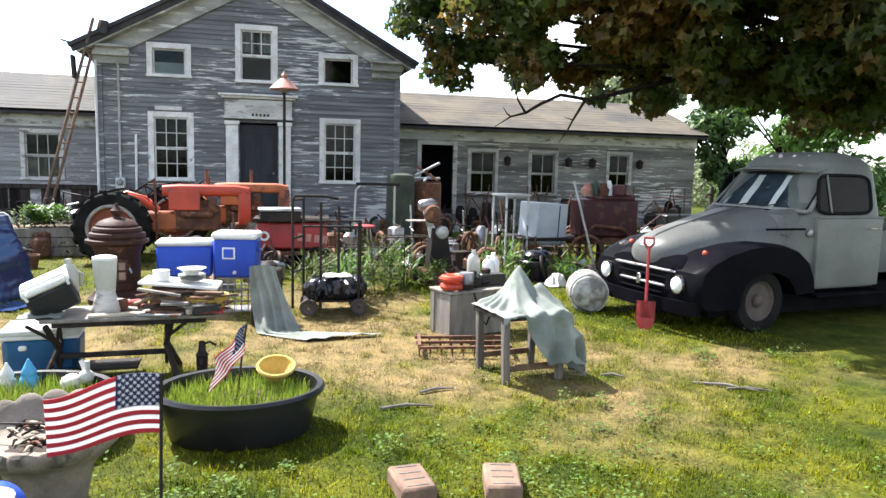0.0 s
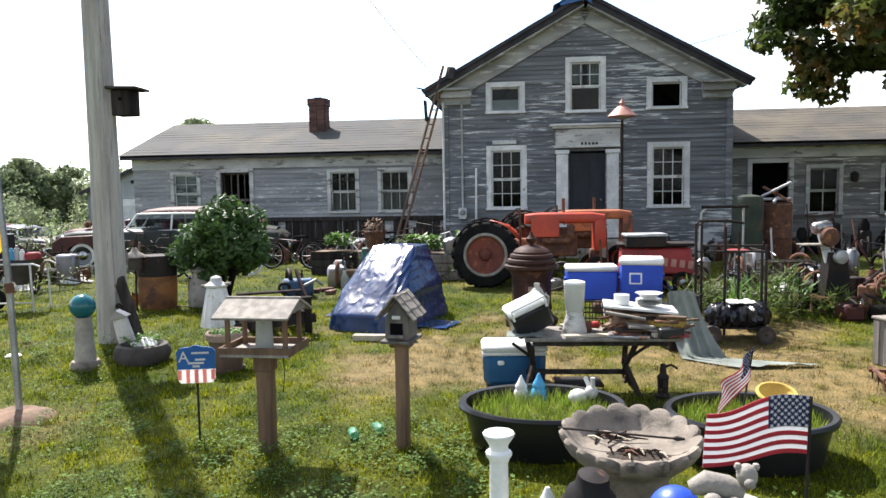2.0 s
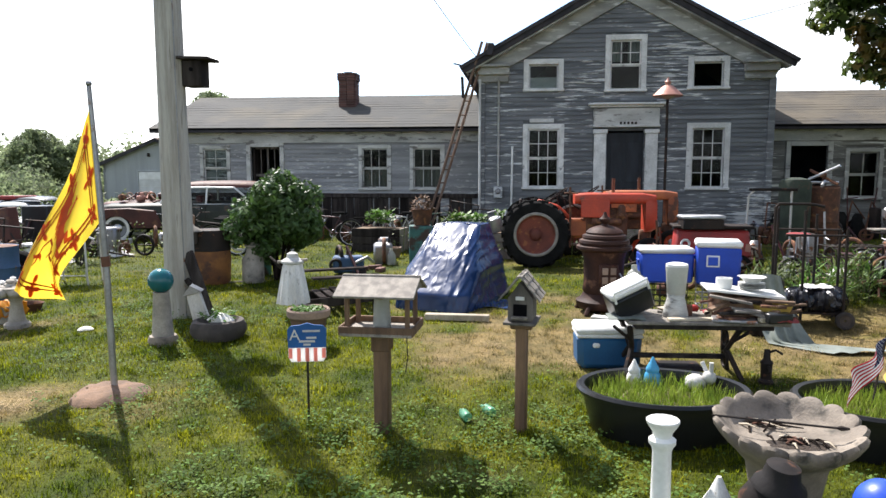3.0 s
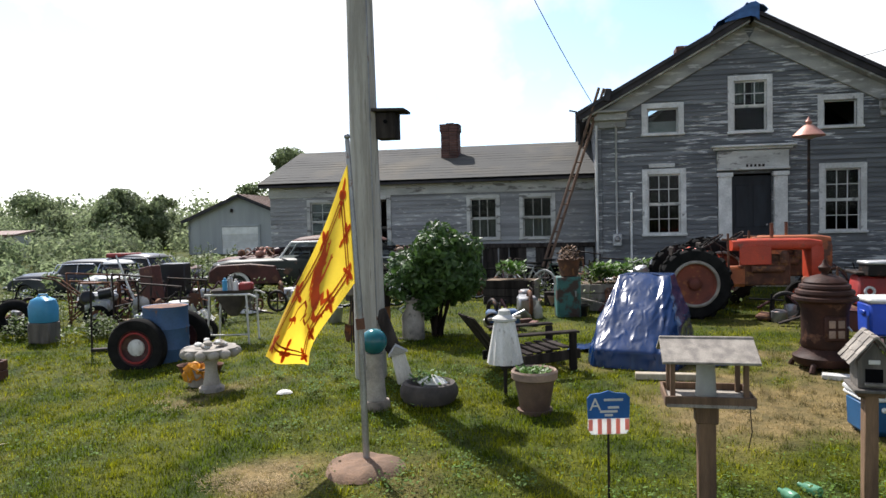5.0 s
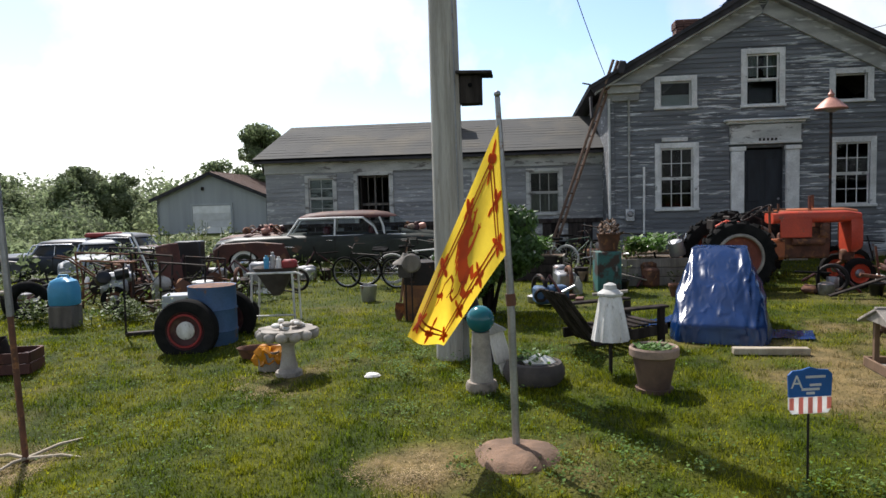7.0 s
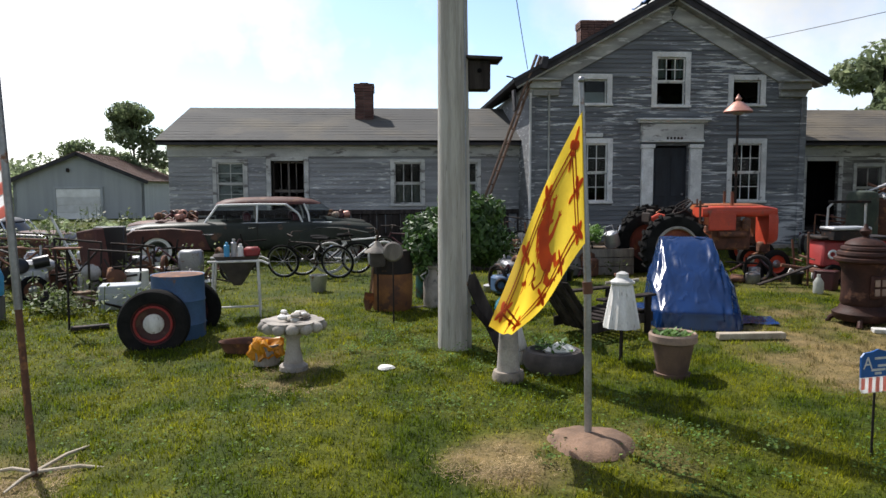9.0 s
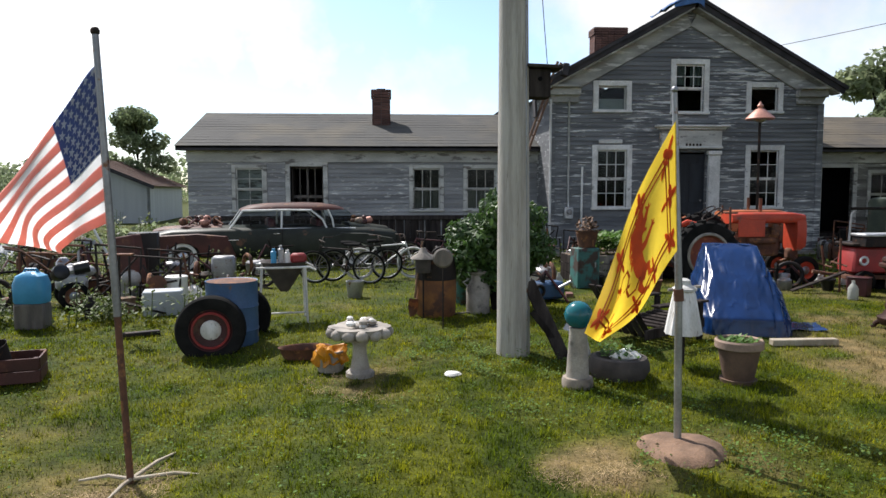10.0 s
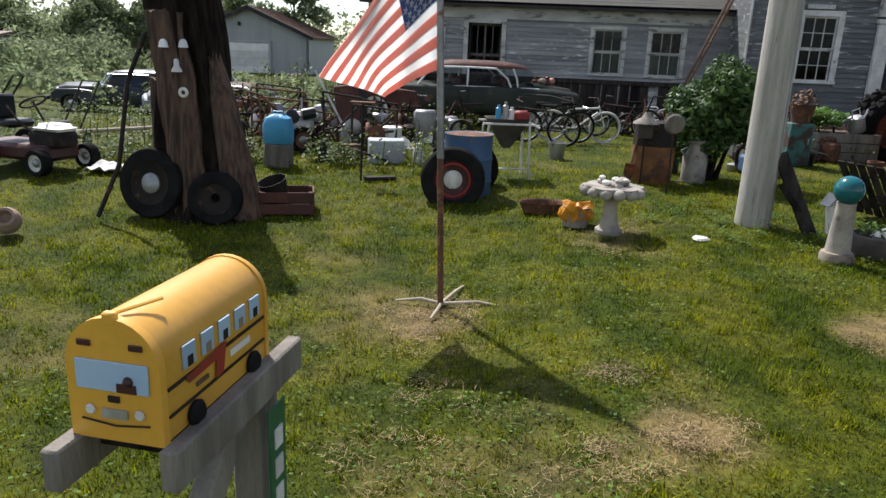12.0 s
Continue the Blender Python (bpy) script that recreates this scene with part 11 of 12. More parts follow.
def ride_mower():
    t = thing("riding_mower", -14.6, 8.2, None, -14, label="dark red riding mower with a white hood, parked in weeds", category="mower")
    part("deck", S().box((0, 0, 0.24), (1.1, 0.55, 0.2), b=0.05), "maroon", t)
    part("engine_block", S().box((0.42, 0, 0.4), (0.46, 0.36, 0.2), b=0.04).tube([(0.3, -0.15, 0.45), (0.1, -0.2, 0.62), (-0.05, -0.2, 0.78)], 0.014, 6), "iron", t)
    part("hood", S().box((0.46, 0, 0.54), (0.42, 0.34, 0.09), b=0.04, taper=0.8), "white", t)
    part("seat", S().box((-0.2, 0, 0.55), (0.34, 0.36, 0.1), b=0.04).box((-0.36, 0, 0.74), (0.08, 0.34, 0.3), b=0.03), "tub", t)
    part("steering", S().ring((0, 0, 0), 0.15, 0.014, "z", 20, 6, pose(0.15, 0, 0.82, 0, -30, 0)).tube([(0.15, 0, 0.82), (0.3, 0, 0.6)], 0.014, 6), "iron", t)
    for sx, r in ((-0.4, 0.22), (0.55, 0.16)):
        for sy in (-1, 1):
            wheel(t, (sx, sy * 0.36, r), r, 0.14, "white", "steel")
    solo("crumpled_sheet", S().sheet([[(0.5 * i / 9, 0.4 * j / 7, 0.06 + 0.13 * abs(noise.noise((i * 0.6, j * 0.6, 5)))) for i in range(10)] for j in range(8)], 0.01), "paper", -13.8, 8.0, None, 0, "crumpled pale plastic sheet lying in the weeds", "sheet")
    solo("clay_head_pot", S().lathe([(0.06, 0), (0.1, 0.05), (0.125, 0.13), (0.11, 0.21), (0.07, 0.25), (0.085, 0.28), (0.06, 0.28), (0.05, 0.2)], 20, pose(0, 0, 0.08, 62, 0, 30)), "clay", -13.22, 5.9, None, 0, "rounded pinkish clay pot in the grass", "pot")
    solo("steel_rail", S().tube([(-1.0, 0, 0.25), (1.0, 0.3, 0.42)], 0.03, 7), "wood_pale", -13.9, 9.6, None, 0, "long pale pole lying over the weeds", "pole")
    for x, y, h in ((-15.2, 9.8, 0.9), (-16.0, 9.0, 1.0)):
        s = thing("old_mower", x, y, None, 30 * x, label="old dark push mower with bent handle", category="mower", group="push mowers")
        part("deck", S().lathe([(0.25, 0.1), (0.26, 0.2), (0.12, 0.28), (0.1, 0.36)], 20), "iron", s)
        part("handle", S().tube([(-0.15, -0.15, 0.2), (-0.7, -0.15, h), (-0.7, 0.15, h), (-0.15, 0.15, 0.2)], 0.014, 6), "iron", s)
        for sx in (-0.2, 0.2):
            for sy in (-1, 1):
                wheel(s, (sx, sy * 0.24, 0.1), 0.1, 0.05, "white", None)


ride_mower()


# ---- planter boxes before the house ----
def raised_bed(x, y, w, d, h, rz, seed, label):
    rng = random.Random(seed)
    t = thing("planter_box", x, y, None, rz, label=label, category="planter")
    for i in range(max(2, int(h / 0.16))):
        z = 0.08 + 0.16 * i
        for c, s in (((0, -d / 2, z), (w, 0.04, 0.15)), ((0, d / 2, z), (w, 0.04, 0.15)), ((-w / 2, 0, z), (0.04, d - 0.05, 0.15)), ((w / 2, 0, z), (0.04, d - 0.05, 0.15))):
            part("board", S().box(c, s, b=0.006), "wood_grey" if rng.random() < 0.5 else "wood_dark", t)
    part("soil", S().box((0, 0, h - 0.06), (w - 0.05, d - 0.05, 0.05)), "soil", t)
    plant(t, rng, int(260 * w), min(w, d) * 0.48, 0.35, h - 0.05, 0.12)


raised_bed(-3.3, 13.1, 1.7, 0.7, 0.5, 3, 1, "grey plank planter box full of plants before the house")
raised_bed(-5.2, 14.0, 1.0, 0.6, 0.5, -6, 2, "dark plank planter box with straggling plants")
raised_bed(-2.6, 15.2, 1.2, 0.6, 0.45, 0, 3, "grey plank planter box with low plants")
cb = thing("metal_cabinet", -4.08, 12.1, None, 10, label="narrow turquoise-painted metal cabinet standing in the yard", category="cabinet")
part("body", S().box((0, 0, 0.34), (0.4, 0.32, 0.68), b=0.012), "turq", cb)
part("door", S().box((0, -0.165, 0.34), (0.34, 0.015, 0.6), b=0.005), "turq", cb)
part("handle", S().box((0.11, -0.18, 0.4), (0.02, 0.02, 0.09)), "steel", cb)
solo("plant_pot", S().lathe([(0.14, 0), (0.19, 0.26), (0.2, 0.28), (0.17, 0.27)], 18), "rust", -4.05, 12.1, gz(-4, 12) + 0.69, 0, "rusty pot standing on the turquoise cabinet", "pot")
leafy("dry_plant", -4.05, 12.1, 0.2, 0.3, 160, 0.09, "brownish dry plant in a rusty pot", "wood_brown", gz(-4, 12) + 0.9, 77)
leafy("leafy_plant", -3.55, 13.0, 0.3, 0.5, 160, 0.1, "green plant growing in the planter box", "leaf_weed", 0.5, 78)
wc = thing("watering_can", -2.75, 13.0, 0.62, 30, label="dull grey metal watering can on the planter", category="watering can", ry=-18)
part("body", S().lathe([(0.13, 0), (0.14, 0.02), (0.13, 0.25), (0.1, 0.27)], 18), "galv", wc)
part("spout", S().tube([(0.12, 0, 0.06), (0.3, 0, 0.3)], [0.03, 0.02], 8), "galv", wc)
part("handle", S().tube([(-0.1, 0, 0.25), (-0.1, 0, 0.4), (0.08, 0, 0.38), (0.1, 0, 0.25)], 0.012, 6), "galv", wc)
for i, (x, y) in enumerate(((-4.95, 11.25), (-4.75, 11.4), (-4.6, 11.1))):
    solo("brick", S().box((0, 0, 0.035), (0.22, 0.11, 0.065), b=0.006), "brick", x, y, None, 40 * i, "loose red brick lying on the lawn", "brick", "loose bricks")
en = thing("outboard_engine", -5.05, 10.75, None, 15, label="small blue-painted engine lying on the grass", category="engine")
part("block", S().box((0, 0, 0.17), (0.5, 0.3, 0.26), b=0.04), "blue_drum", en)
part("pulley", S().ring((-0.2, -0.17, 0.18), 0.08, 0.025, "y", 18, 6), "iron", en)
part("pipe", S().tube([(0.1, -0.16, 0.2), (0.3, -0.2, 0.3), (0.4, -0.1, 0.2)], 0.025, 7), "galv", en)

# ---- school-bus letter box ----
def letterbox():
    x, y, z = -9.423, 1.5, 0.855
    t = thing("letter_box", x, y, z, -6, label="yellow letter box painted like a school bus, on a timber arm", category="letter box")
    L, w, h, r = 0.47, 0.105, 0.17, 0.105
    o = [(-w, 0), (w, 0), (w, h)] + [(r * math.cos(radians(a)), h + r * math.sin(radians(a))) for a in range(12, 180, 12)] + [(-w, h)]
    part("shell", S().prism(o, -L / 2, L / 2), "yellow", t)
    big = [(p[0] * 1.045, p[1] * 1.02 - 0.002) for p in o]
    f = part("front_door", S().prism(big, -L / 2 - 0.018, -L / 2 + 0.004), "yellow", t, "yellow hinged front door")
    part("rear_rim", S().prism(big, L / 2 - 0.004, L / 2 + 0.012), "yellow", t)
    yf = -L / 2 - 0.021
    part("windscreen", S().box((0, yf, 0.15), (0.17, 0.006, 0.068), b=0.002), "pale_blue", f)
    part("painted_driver", S().box((0.035, yf - 0.004, 0.128), (0.045, 0.003, 0.02)).ball((0.04, yf - 0.003, 0.145), 0.012, 8), "maroon", f)
    for sx in (-1, 1):
        part("headlamp", S().lathe([(0.012, 0), (0.009, 0.004)], 12, pose(sx * 0.058, yf, 0.068, 90)), "paper", f)
        part("warning_lamp", S().box((sx * 0.06, yf, 0.22), (0.032, 0.005, 0.014), b=0.002), "maroon", f)
    part("plate_bar", S().box((0, yf, 0.064), (0.06, 0.004, 0.022)), "galv", f)
    part("number_bar", S().box((0, yf, 0.098), (0.026, 0.004, 0.014)), "iron", f)
    part("bumper_line", S().tube([(-0.08, yf, 0.045), (0, yf, 0.036), (0.08, yf, 0.045)], 0.0022, 5), "iron", f)
    part("latch", S().box((0, -L / 2 - 0.01, 0.275), (0.03, 0.02, 0.03), b=0.004).tube([(0.0, -L / 2, 0.282), (0.05, -L / 2 + 0.1, 0.288)], 0.004, 5), "yellow", t)
    for sx in (-1, 1):
        xs = sx * (w + 0.003)
        for i in range(5):
            yy = -0.14 + 0.078 * i
            wn = part("painted_window", S().box((xs, yy, 0.165), (0.005, 0.05, 0.055), b=0.001), "pale_blue", t)
            part("painted_rider", S().box((xs + sx * 0.003, yy, 0.152), (0.003, 0.02, 0.024)), "iron" if i % 2 == 0 else "clay", wn)
        part("stripe", S().box((xs, 0.0, 0.118), (0.004, L - 0.02, 0.007)), "iron", t)
        part("stripe", S().box((xs, 0.0, 0.055), (0.004, L - 0.02, 0.006)), "iron", t)
        part("red_panel", S().add([(xs + sx * 0.003, -0.16, 0.12), (xs + sx * 0.003, 0.02, 0.135), (xs + sx * 0.003, 0.0, 0.06), (xs + sx * 0.003, -0.035, 0.058), (xs + sx * 0.003, -0.03, 0.105), (xs + sx * 0.003, -0.15, 0.1)], [(0, 1, 2, 3, 4, 5)]), "red", t)
        part("text_bar", S().box((xs, 0.09, 0.09), (0.004, 0.1, 0.016)), "paper", t)
        part("text_bar", S().box((xs, -0.09, 0.08), (0.004, 0.05, 0.01)), "wood_brown", t)
        for yy in (-0.13, 0.15):
            part("toy_wheel", S().lathe([(0.03, 0), (0.032, 0.008), (0.024, 0.016), (0.001, 0.017)], 18, pose(xs, yy, 0.018, 0, sx * 90, 0)), "rubber", t)
    s = thing("letter_box_post", x, y, None, -6, label="grey timber post and arm carrying the letter box", category="post")
    zz = z - gz(x, y)
    for sx, yo in ((-0.11, 0.0), (0.125, 0.06)):
        part("arm", S().box((sx, yo, zz - 0.05), (0.045, 0.66, 0.1), b=0.006), "wood_grey", s)
    part("cross_block", S().box((0, 0.0, zz - 0.03), (0.18, 0.4, 0.045)), "wood_dark", s)
    part("post", S().box((0.055, 0.26, zz / 2 - 0.05), (0.1, 0.1, zz - 0.05), b=0.008), "wood_grey", s)
    part("brace", S().box((0.055, 0.0, zz - 0.28), (0.06, 0.09, 0.55), pose(0, 0, 0) @ pose(0.0, 0.0, zz - 0.28) @ pose(0, 0, 0, -42, 0, 0) @ pose(0, 0, -(zz - 0.28)), b=0.006), "wood_grey", s)
    n = part("address_plate", S().box((0.16, 0.18, zz - 0.28), (0.006, 0.1, 0.34), b=0.002), "sign_green", s, "green reflective plate")
    for i, dz in enumerate((0.07, -0.02, -0.11)):
        part("digit_bar", S().box((0.165, 0.18, zz - 0.28 + dz), (0.004, 0.045, 0.06)), "paper", n)


letterbox()


# ---- scrap laid on the old car, tangled bars before it, weeds along the garage ----
def car_top_scrap():
    rng = random.Random(52)
    m = pose(-12.53, 15.74, gz(-12.53, 15.74), 0, 0, 13)
    for i in range(15):
        lx, ly = (rng.uniform(0.7, 1.45), rng.uniform(-0.4, 0.35)) if i < 10 else (rng.uniform(4.35, 4.9), rng.uniform(-0.3, 0.3))
        p = m @ Vector((lx, ly, 0.93 if i < 10 else 0.9))
        k = i % 3
        if k == 0:
            sh = S().tube([(-0.22, 0, 0.03), (0, 0.04, 0.12), (0.2, -0.03, 0.05)], 0.022, 7).ring((0.05, 0, 0.1), 0.08, 0.018, "x", 16, 6)
        elif k == 1:
            sh = S().box((0, 0, 0.06), (0.2, 0.16, 0.12), b=0.03).lathe([(0.05, 0), (0.05, 0.08), (0.03, 0.1)], 12, pose(0.03, 0, 0.1))
        else:
            sh = S().lathe([(0.07, 0), (0.08, 0.02), (0.08, 0.12), (0.04, 0.16)], 14, pose(0, 0, 0.07, 80, 0, 20))
        solo("scrap_piece", sh, ("rust", "clay", "iron", "maroon", "copper")[i % 5], p.x, p.y, p.z, rng.uniform(0, 180), "small rusty machine part laid on the old car", "scrap", "scrap on the car")


car_top_scrap()
for i in range(16):
    rng = random.Random(400 + i)
    x, y = (rng.uniform(-13.2, -10.2), rng.uniform(10.2, 13.2)) if i < 9 else (rng.uniform(-5.5, 6.0), rng.uniform(15.8, 17.2))
    f = thing("scrap_rack", x, y, None, rng.uniform(-40, 40), label="tangled dark frame of bent rusty bars", category="scrap", group="tangled racks", rx=rng.uniform(-12, 12))
    w, h = rng.uniform(0.4, 0.8), rng.uniform(0.55, 1.05)
    for a, b in (((-w / 2, 0, 0), (-w / 2, 0, h)), ((w / 2, 0, 0), (w / 2 + 0.05, 0.1, h * 0.9)), ((-w / 2, 0, h), (w / 2 + 0.05, 0.1, h * 0.9)), ((-w / 2, 0, h * 0.4), (w / 2, 0.03, h * 0.5)), ((-w / 2 - 0.1, 0.2, 0), (w / 2, 0, h * 0.8))):
        part("bar", S().tube([a, ((a[0] + b[0]) / 2 + rng.uniform(-0.03, 0.03), (a[1] + b[1]) / 2, (a[2] + b[2]) / 2), b], 0.016, 6), ("rust", "iron", "iron")[i % 3], f)
    part("disc", S().lathe([(0.12, 0), (0.13, 0.02), (0.05, 0.04), (0.001, 0.04)], 18, pose(rng.uniform(-0.2, 0.2), -0.03, h * 0.45, 90)), ("iron", "steel", "rust")[i % 3], f)
for i, (x, y, r, h) in enumerate([(-14.9, 17.6, 0.5, 1.2), (-14.2, 18.2, 0.45, 1.3), (-13.4, 18.4, 0.4, 1.1), (-15.7, 17.2, 0.5, 1.0), (-13.0, 17.6, 0.35, 0.9), (-16.6, 17.8, 0.6, 0.9), (-9.3, 18.4, 0.3, 0.6), (-12.2, 18.6, 0.3, 0.8)]):
    leafy("tall_weed", x, y, r, h, 320, 0.11, "tall grey-green weed growing behind the old car", "leaf_weed", seed=90 + i)

for i, (x, y, r, h) in enumerate([(-15.6, 8.9, 0.5, 0.55), (-14.6, 9.0, 0.45, 0.5), (-13.7, 8.8, 0.35, 0.45), (-13.0, 8.7, 0.22, 0.35), (-10.95, 9.4, 0.22, 0.4), (-12.3, 9.3, 0.25, 0.45), (-14.2, 10.2, 0.5, 0.6), (-11.3, 9.8, 0.25, 0.42), (-16.4, 8.2, 0.5, 0.5)]):
    leafy("weed_clump", x, y, r, h * 0.85, 300, 0.065, "green weeds growing up through the junk", "leaf_weed", seed=140 + i)


# ---- odds and ends strewn between the larger things ----
def odds_and_ends():
    rng = random.Random(808)
    pot = [(0.08, 0), (0.11, 0.16), (0.12, 0.17), (0.12, 0.2), (0.1, 0.2), (0.08, 0.05)]
    can = [(0.09, 0), (0.095, 0.01), (0.095, 0.2), (0.09, 0.21), (0.085, 0.2), (0.08, 0.02)]
    jug = [(0.07, 0), (0.075, 0.02), (0.075, 0.17), (0.04, 0.23), (0.025, 0.25), (0.025, 0.29), (0.001, 0.29)]
    areas = [(-0.6, 3.2, 9.6, 12.6, 44), (2.6, 7.5, 8.7, 12.8, 46), (4.2, 12.0, 16.6, 18.4, 34), (-5.6, -2.4, 11.4, 16.8, 30), (-13.6, -9.4, 9.6, 13.8, 40)]
    for x0, x1, y0, y1, n in areas:
        for i in range(n):
            x, y, rz, k = rng.uniform(x0, x1), rng.uniform(y0, y1), rng.uniform(0, 180), rng.randrange(8)
            if k == 0:
                solo("flower_pot", S().lathe(pot, 16), ("clay", "tub", "rust")[i % 3], x, y, None, rz, "empty worn flower pot standing among the junk", "pot", "pots among the junk")
            elif k == 1:
                solo("paint_can", S().lathe(can, 16), ("steel", "rust", "iron", "galv")[i % 4], x, y, None, rz, "old dented paint can among the junk", "can", "cans among the junk")
            elif k == 2:
                solo("plastic_jug", S().lathe(jug, 14), ("paper", "plastic_clear", "iron")[i % 3], x, y, None, rz, "cloudy plastic jug forgotten among the junk", "jug", "jugs among the junk")
            elif k == 3:
                ln = rng.uniform(0.5, 1.1)
                solo("plank", S().box((0, 0, 0.03 + 0.22 * ln), (ln, 0.1, 0.025), pose(0, 0, 0, 0, rng.uniform(14, 26), 0), b=0.004), ("wood_grey", "wood_brown", "wood_dark")[i % 3], x, y, gz(x, y) - 0.03, rz, "weathered plank leaning in the junk", "plank", "planks among the junk")
            elif k == 4:
                h = rng.uniform(0.5, 1.0)
                solo("iron_pipe", S().tube([(0, 0, -0.02), (rng.uniform(-0.2, 0.2), 0.05, h)], 0.018, 7).tube([(-0.15, 0, h * 0.5), (0.18, 0.04, h * 0.55)], 0.014, 6), ("iron", "rust", "steel")[i % 3], x, y, None, rz, "rusty iron pipe with a crossbar stuck in the junk", "pipe", "pipes among the junk")
            elif k == 5:
                r = rng.uniform(0.14, 0.24)
                solo("gear_wheel", S().ring((0, 0, r), r - 0.03, 0.028, "y", 22, 7).tube([(-r + 0.03, 0, r), (r - 0.03, 0, r)], 0.014, 6).tube([(0, 0, 0.03), (0, 0, 2 * r - 0.03)], 0.014, 6), ("rust", "iron")[i % 2], x, y, None, rz, "rusty spoked iron gear wheel among the junk", "gear", "gears among the junk", rx=rng.uniform(-14, 14))
            elif k == 6:
                w, h = rng.uniform(0.2, 0.4), rng.uniform(0.15, 0.36)
                solo("wooden_box", S().box((0, 0, h / 2), (w, w * 0.8, h), b=0.008).box((0, 0, h + 0.01), (w + 0.02, w * 0.8 + 0.02, 0.02), b=0.004), ("wood_dark", "wood_brown", "iron", "maroon")[i % 4], x, y, None, rz, "small dark worn box standing among the junk", "box", "boxes among the junk")
            else:
                q = rng.uniform(0.16, 0.26)
                grid = [[(q * (a / 5 - 1) + 0.03 * rng.random(), q * (b / 5 - 1), 0.02 + 0.16 * max(0, 1 - ((a - 5) ** 2 + (b - 5) ** 2) / 25) * (0.6 + 0.8 * rng.random())) for a in range(11)] for b in range(11)]
                solo("crumpled_bag", S().sheet(grid, 0.004), ("bag_black", "paper", "tarp_faded")[(i % 5) // 2 if i % 5 < 4 else 0], x, y, None, rz, "crumpled plastic bag lying among the junk", "bag", "bags among the junk")


odds_and_ends()

for i, x in enumerate((4.2, 5.9, 6.9, 7.9, 8.9, 9.9, 10.9, 12.0)):
    junk(x, 17.6 + 0.5 * (i % 2), 600 + i, ["iron", "wood_dark", "rust", "rubber", "maroon"], "dark heap of rusted machinery stacked before the wing", 10, 0.85 if i else 0.6)


# ---- grass and weeds ----
def lawn_grass():
    rng = np.random.default_rng(5)
    gx, gy, st = np.arange(-18.5, 12.6, 0.1), np.arange(0.9, 19.6, 0.1), 0.1
    dmap = np.array([[dryness(x, y) for x in gx] for y in gy])
    zmap = np.array([[gz(x, y) for x in gx] for y in gy])
    tmap = np.array([[max(0.0, noise.noise((x * 1.7, y * 1.7, 20.0))) for x in gx] for y in gy])
    zones = [(-13.2, 3.2, 1.0, 3.0, 4000, 2.0), (-14.5, 4.2, 3.0, 4.8, 3300, 3.0), (-15.5, 5.5, 4.8, 7.0, 2000, 5.0), (-14.5, 6.5, 7.0, 10.5, 900, 8.0), (-17.0, 8.0, 10.5, 15.0, 260, 12.0), (-18.0, 12.0, 15.0, 19.0, 90, 16.0)]
    pos, dry = [], []
    for x0, x1, y0, y1, dens, far in zones:
        n = int((x1 - x0) * (y1 - y0) * dens)
        x, y = rng.uniform(x0, x1, n), rng.uniform(y0, y1, n)
        i, j = ((x - gx[0]) / st + 0.5).astype(int), ((y - gy[0]) / st + 0.5).astype(int)
        d, z, tuft = dmap[j, i], zmap[j, i] - 0.004, 0.75 + 0.9 * tmap[j, i]
        keep = rng.random(n) > 0.55 * d
        x, y, d, z, tuft = x[keep], y[keep], d[keep], z[keep], tuft[keep]
        n = len(x)
        h = rng.uniform(0.018, 0.05, n) * (1 + 0.05 * far) * tuft * (1 - 0.5 * d)
        a, l = rng.uniform(0, 6.283, n), rng.normal(0, 0.5, n)
        w = rng.uniform(0.0016, 0.0034, n) * (1 + 0.16 * far)
        c, s = np.cos(a), np.sin(a)
        low, tip = np.stack([x - c * w, y - s * w, z], 1), np.stack([x - s * l * h * 1.3, y + c * l * h * 1.3, z + h], 1)
        pos.append(np.stack([low, np.stack([x + c * w, y + s * w, z], 1), tip], 1).reshape(-1, 3))
        dry.append(np.repeat(np.clip(d + rng.normal(0, 0.18, n), 0, 1), 3))
    # taller tufts that the mower missed
    nt, nb = 2800, 26
    tx, ty = rng.uniform(-13.0, 5.0, nt), rng.uniform(2.2, 10.0, nt)
    x, y = np.repeat(tx, nb) + rng.normal(0, 0.035, nt * nb), np.repeat(ty, nb) + rng.normal(0, 0.035, nt * nb)
    i, j = ((x - gx[0]) / st + 0.5).astype(int), ((y - gy[0]) / st + 0.5).astype(int)
    n, d, z = nt * nb, np.clip(dmap[j, i] - 0.1, 0, 1), zmap[j, i] - 0.004
    h, a, l = rng.uniform(0.025, 0.062, n), rng.uniform(0, 6.283, n), rng.normal(0, 0.7, n)
    w, c, s = rng.uniform(0.003, 0.006, n), np.cos(a), np.sin(a)
    pos.append(np.stack([np.stack([x - c * w, y - s * w, z], 1), np.stack([x + c * w, y + s * w, z], 1), np.stack([x - s * l * h, y + c * l * h, z + h], 1)], 1).reshape(-1, 3))
    dry.append(np.repeat(d, 3))
    pos, dry = np.concatenate(pos), np.concatenate(dry)
    me = bpy.data.meshes.new("grass")
    me.from_pydata(pos.tolist(), [], np.arange(len(pos)).reshape(-1, 3).tolist())
    me.attributes.new("dry", "FLOAT", "POINT").data.foreach_set("value", dry)
    me.materials.append(lawn_material("grass_blades", True))
    me.update()
    tagged(new("grass", me), "short mown grass with dry straw among the green", "grass", kind="stuff")


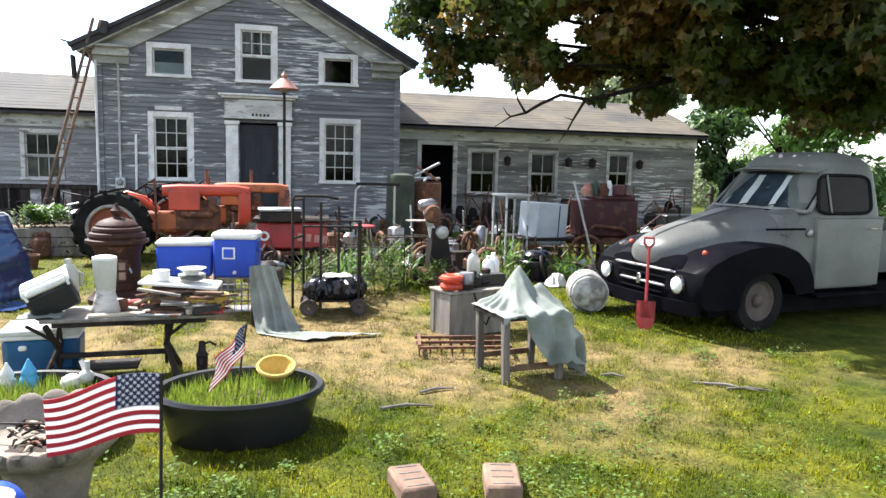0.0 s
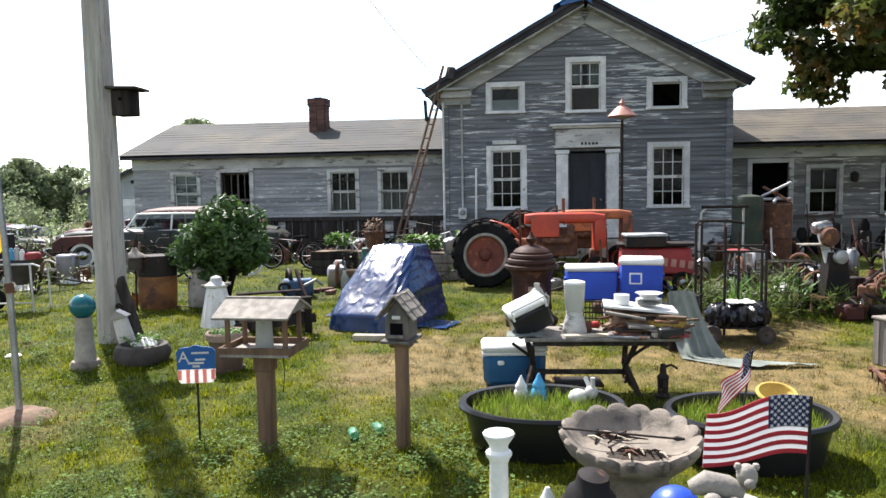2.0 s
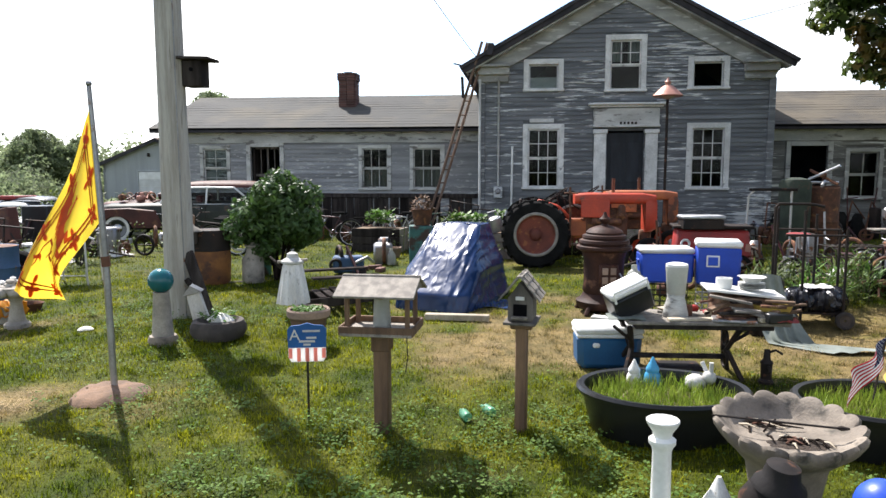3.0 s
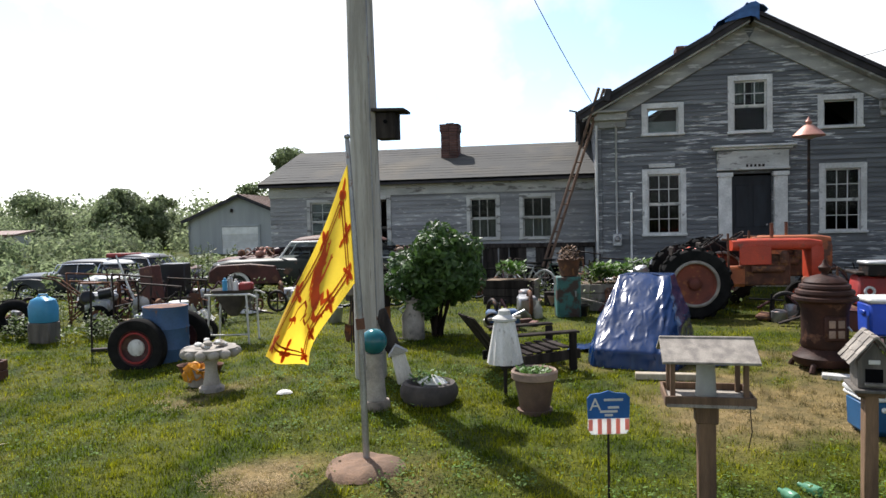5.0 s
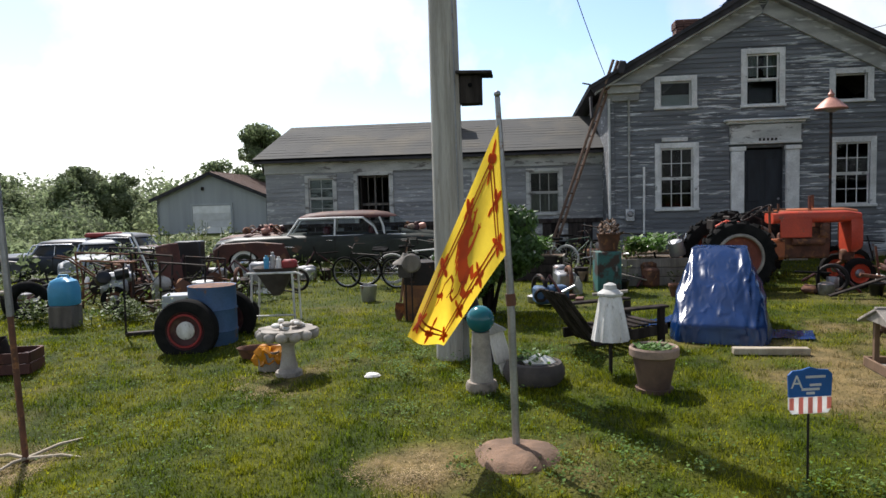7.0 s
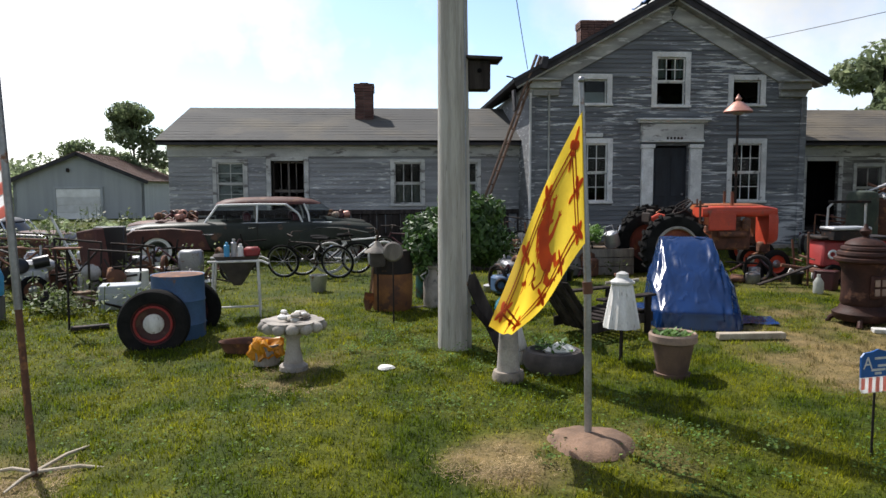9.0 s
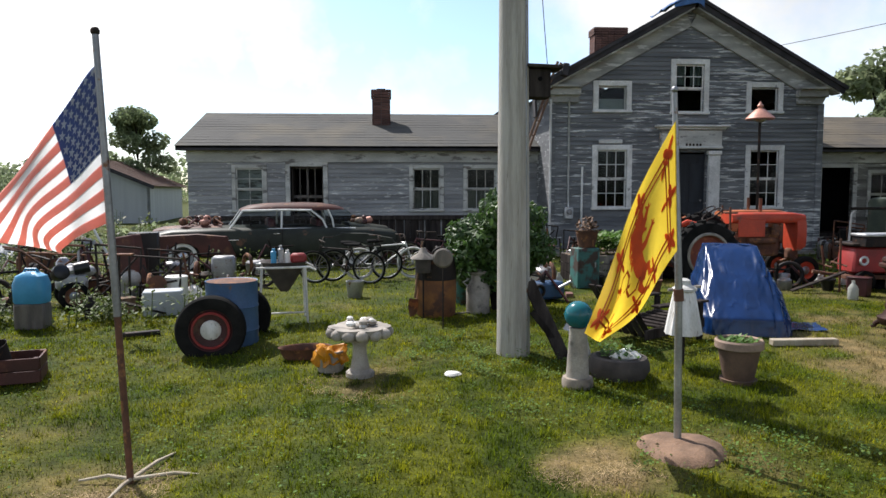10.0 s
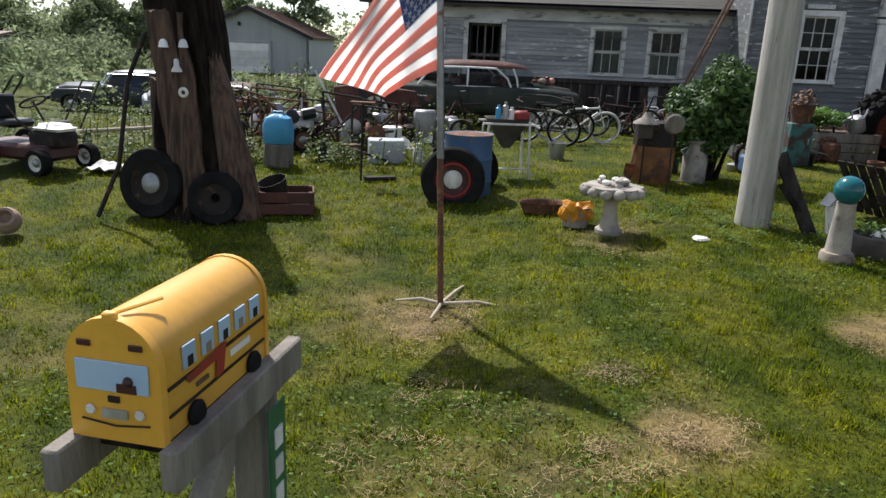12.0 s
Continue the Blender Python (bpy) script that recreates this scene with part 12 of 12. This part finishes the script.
def weeds():
    """Broad-leaved weeds and clover in the near lawn, taller growth round the junk."""
    rng = random.Random(31)
    s = S()
    spots = [(-2.6, 4.0, 1.0, 500), (-2.0, 3.9, 0.8, 300), (-3.3, 4.1, 0.6, 200), (-6.2, 7.1, 0.7, 400), (-6.9, 7.6, 0.6, 200), (-5.2, 7.3, 0.5, 160), (-5.5, 5.2, 1.0, 160), (-1.2, 3.2, 0.5, 200), (-0.1, 3.3, 0.6, 200), (1.2, 3.3, 1.0, 160), (-3.4, 3.4, 0.9, 300), (-4.4, 4.3, 0.9, 160), (2.4, 3.6, 0.9, 120), (4.6, 5.4, 0.9, 160)]
    for x, y, r, n in spots:
        clumps = [(rng.uniform(0, 6.28), r * math.sqrt(rng.random()), rng.uniform(0.03, 0.09), rng.uniform(0.04, 0.13)) for i in range(4 + n // 18)]
        for i in range(3 * n):
            a, q, wide, tall = rng.choice(clumps)
            px, py = x + q * math.cos(a) + rng.gauss(0, wide), y + q * math.sin(a) + rng.gauss(0, wide)
            c = Vector((px, py, gz(px, py) + rng.uniform(0.01, tall)))
            b = rng.uniform(0, 6.28)
            d = Vector((math.cos(b), math.sin(b), rng.uniform(0, 0.6))).normalized()
            w = d.cross(Vector((0, 0, 1))).normalized()
            k = rng.uniform(0.016, 0.036)
            s.add([c, c + d * k * 0.5 + w * k * 0.35, c + d * k, c + d * k * 0.5 - w * k * 0.35], [(0, 1, 2, 3)])
    for i in range(22000):
        px, py = rng.uniform(-12.5, 4.5), 2.2 + 6.8 * rng.random() ** 1.15
        if noise.noise((px * 0.8, py * 0.8, 3)) + rng.uniform(-0.35, 0.35) < 0.0 or dryness(px, py) > 0.6:
            continue
        b, k = rng.uniform(0, 6.28), rng.uniform(0.013, 0.032)
        c, d = Vector((px, py, gz(px, py) + rng.uniform(0.015, 0.045))), Vector((math.cos(b), math.sin(b), rng.uniform(-0.1, 0.5)))
        w = Vector((-d.y, d.x, 0))
        s.add([c, c + d * k * 0.5 + w * k * 0.42, c + d * k, c + d * k * 0.5 - w * k * 0.42], [(0, 1, 2, 3)])
    tagged(part("weeds", s, "clover", smooth=0), "low broad-leaved weeds and clover in the lawn", "weeds", kind="stuff")
    s = S()
    for i in range(230):
        if i < 170:
            x, y = rng.uniform(-18, -9.5) - 0.0, rng.uniform(8.6, 16)
        elif i < 200:
            x, y = rng.uniform(-6, 0), rng.uniform(12.5, 17)
        else:
            x, y = rng.uniform(1, 9), rng.uniform(9.5, 16)
        h = rng.uniform(0.2, 0.55)
        for j in range(34):
            a, q = rng.uniform(0, 6.28), 0.22 * math.sqrt(rng.random())
            c = Vector((x + q * math.cos(a), y + q * math.sin(a), gz(x, y) + h * rng.random()))
            b = rng.uniform(0, 6.28)
            d = Vector((math.cos(b), math.sin(b), rng.uniform(-0.2, 1.0))).normalized()
            w = d.cross(Vector((0, 0.1, 1))).normalized()
            k = rng.uniform(0.04, 0.1)
            s.add([c, c + d * k * 0.5 + w * k * 0.28, c + d * k, c + d * k * 0.5 - w * k * 0.28], [(0, 1, 2, 3)])
        s.tube([(x, y, gz(x, y)), (x + 0.03, y, gz(x, y) + h)], 0.006, 4)
    tagged(part("tall_weeds", s, "leaf_weed", smooth=0), "tall green weeds growing through the scrap", "weeds", kind="stuff")
    # dry hay left by mowing
    s = S()
    for x, y, r, n in [(-9.0, 2.85, 0.4, 90), (-8.4, 2.75, 0.35, 80), (-8.02, 3.65, 0.16, 90), (-7.62, 3.15, 0.22, 120), (-9.3, 4.5, 0.3, 120), (-6.15, 4.5, 0.3, 260), (-9.1, 4.75, 0.38, 150), (-9.15, 4.3, 0.4, 100), (-8.6, 2.6, 0.7, 80), (-7.95, 2.95, 0.25, 140), (-8.9, 3.6, 0.3, 60), (0.9, 6.1, 1.2, 420), (2.0, 5.0, 1.0, 260), (-2.4, 6.6, 1.0, 200), (-7.7, 6.35, 0.5, 140)]:
        clumps = [(rng.uniform(0, 6.28), r * math.sqrt(rng.random())) for i in range(4 + n // 30)]
        for i in range(4 * n):
            a, q = rng.choice(clumps)
            b = rng.uniform(0, 6.28)
            px, py = x + q * math.cos(a) + rng.gauss(0, 0.075), y + q * math.sin(a) + rng.gauss(0, 0.055)
            c = Vector((px, py, gz(px, py) + rng.uniform(0.01, 0.045)))
            d = Vector((math.cos(b), math.sin(b), rng.uniform(-0.3, 0.6))) * rng.uniform(0.006, 0.024)
            w = Vector((-math.sin(b), math.cos(b), 0)) * 0.0013
            s.add([c - d - w, c - d + w, c + d + w, c + d - w], [(0, 1, 2, 3)])
    tagged(part("straw", s, "straw", smooth=0), "loose dry straw scattered on the lawn", "straw", kind="stuff")


lawn_grass()
weeds()
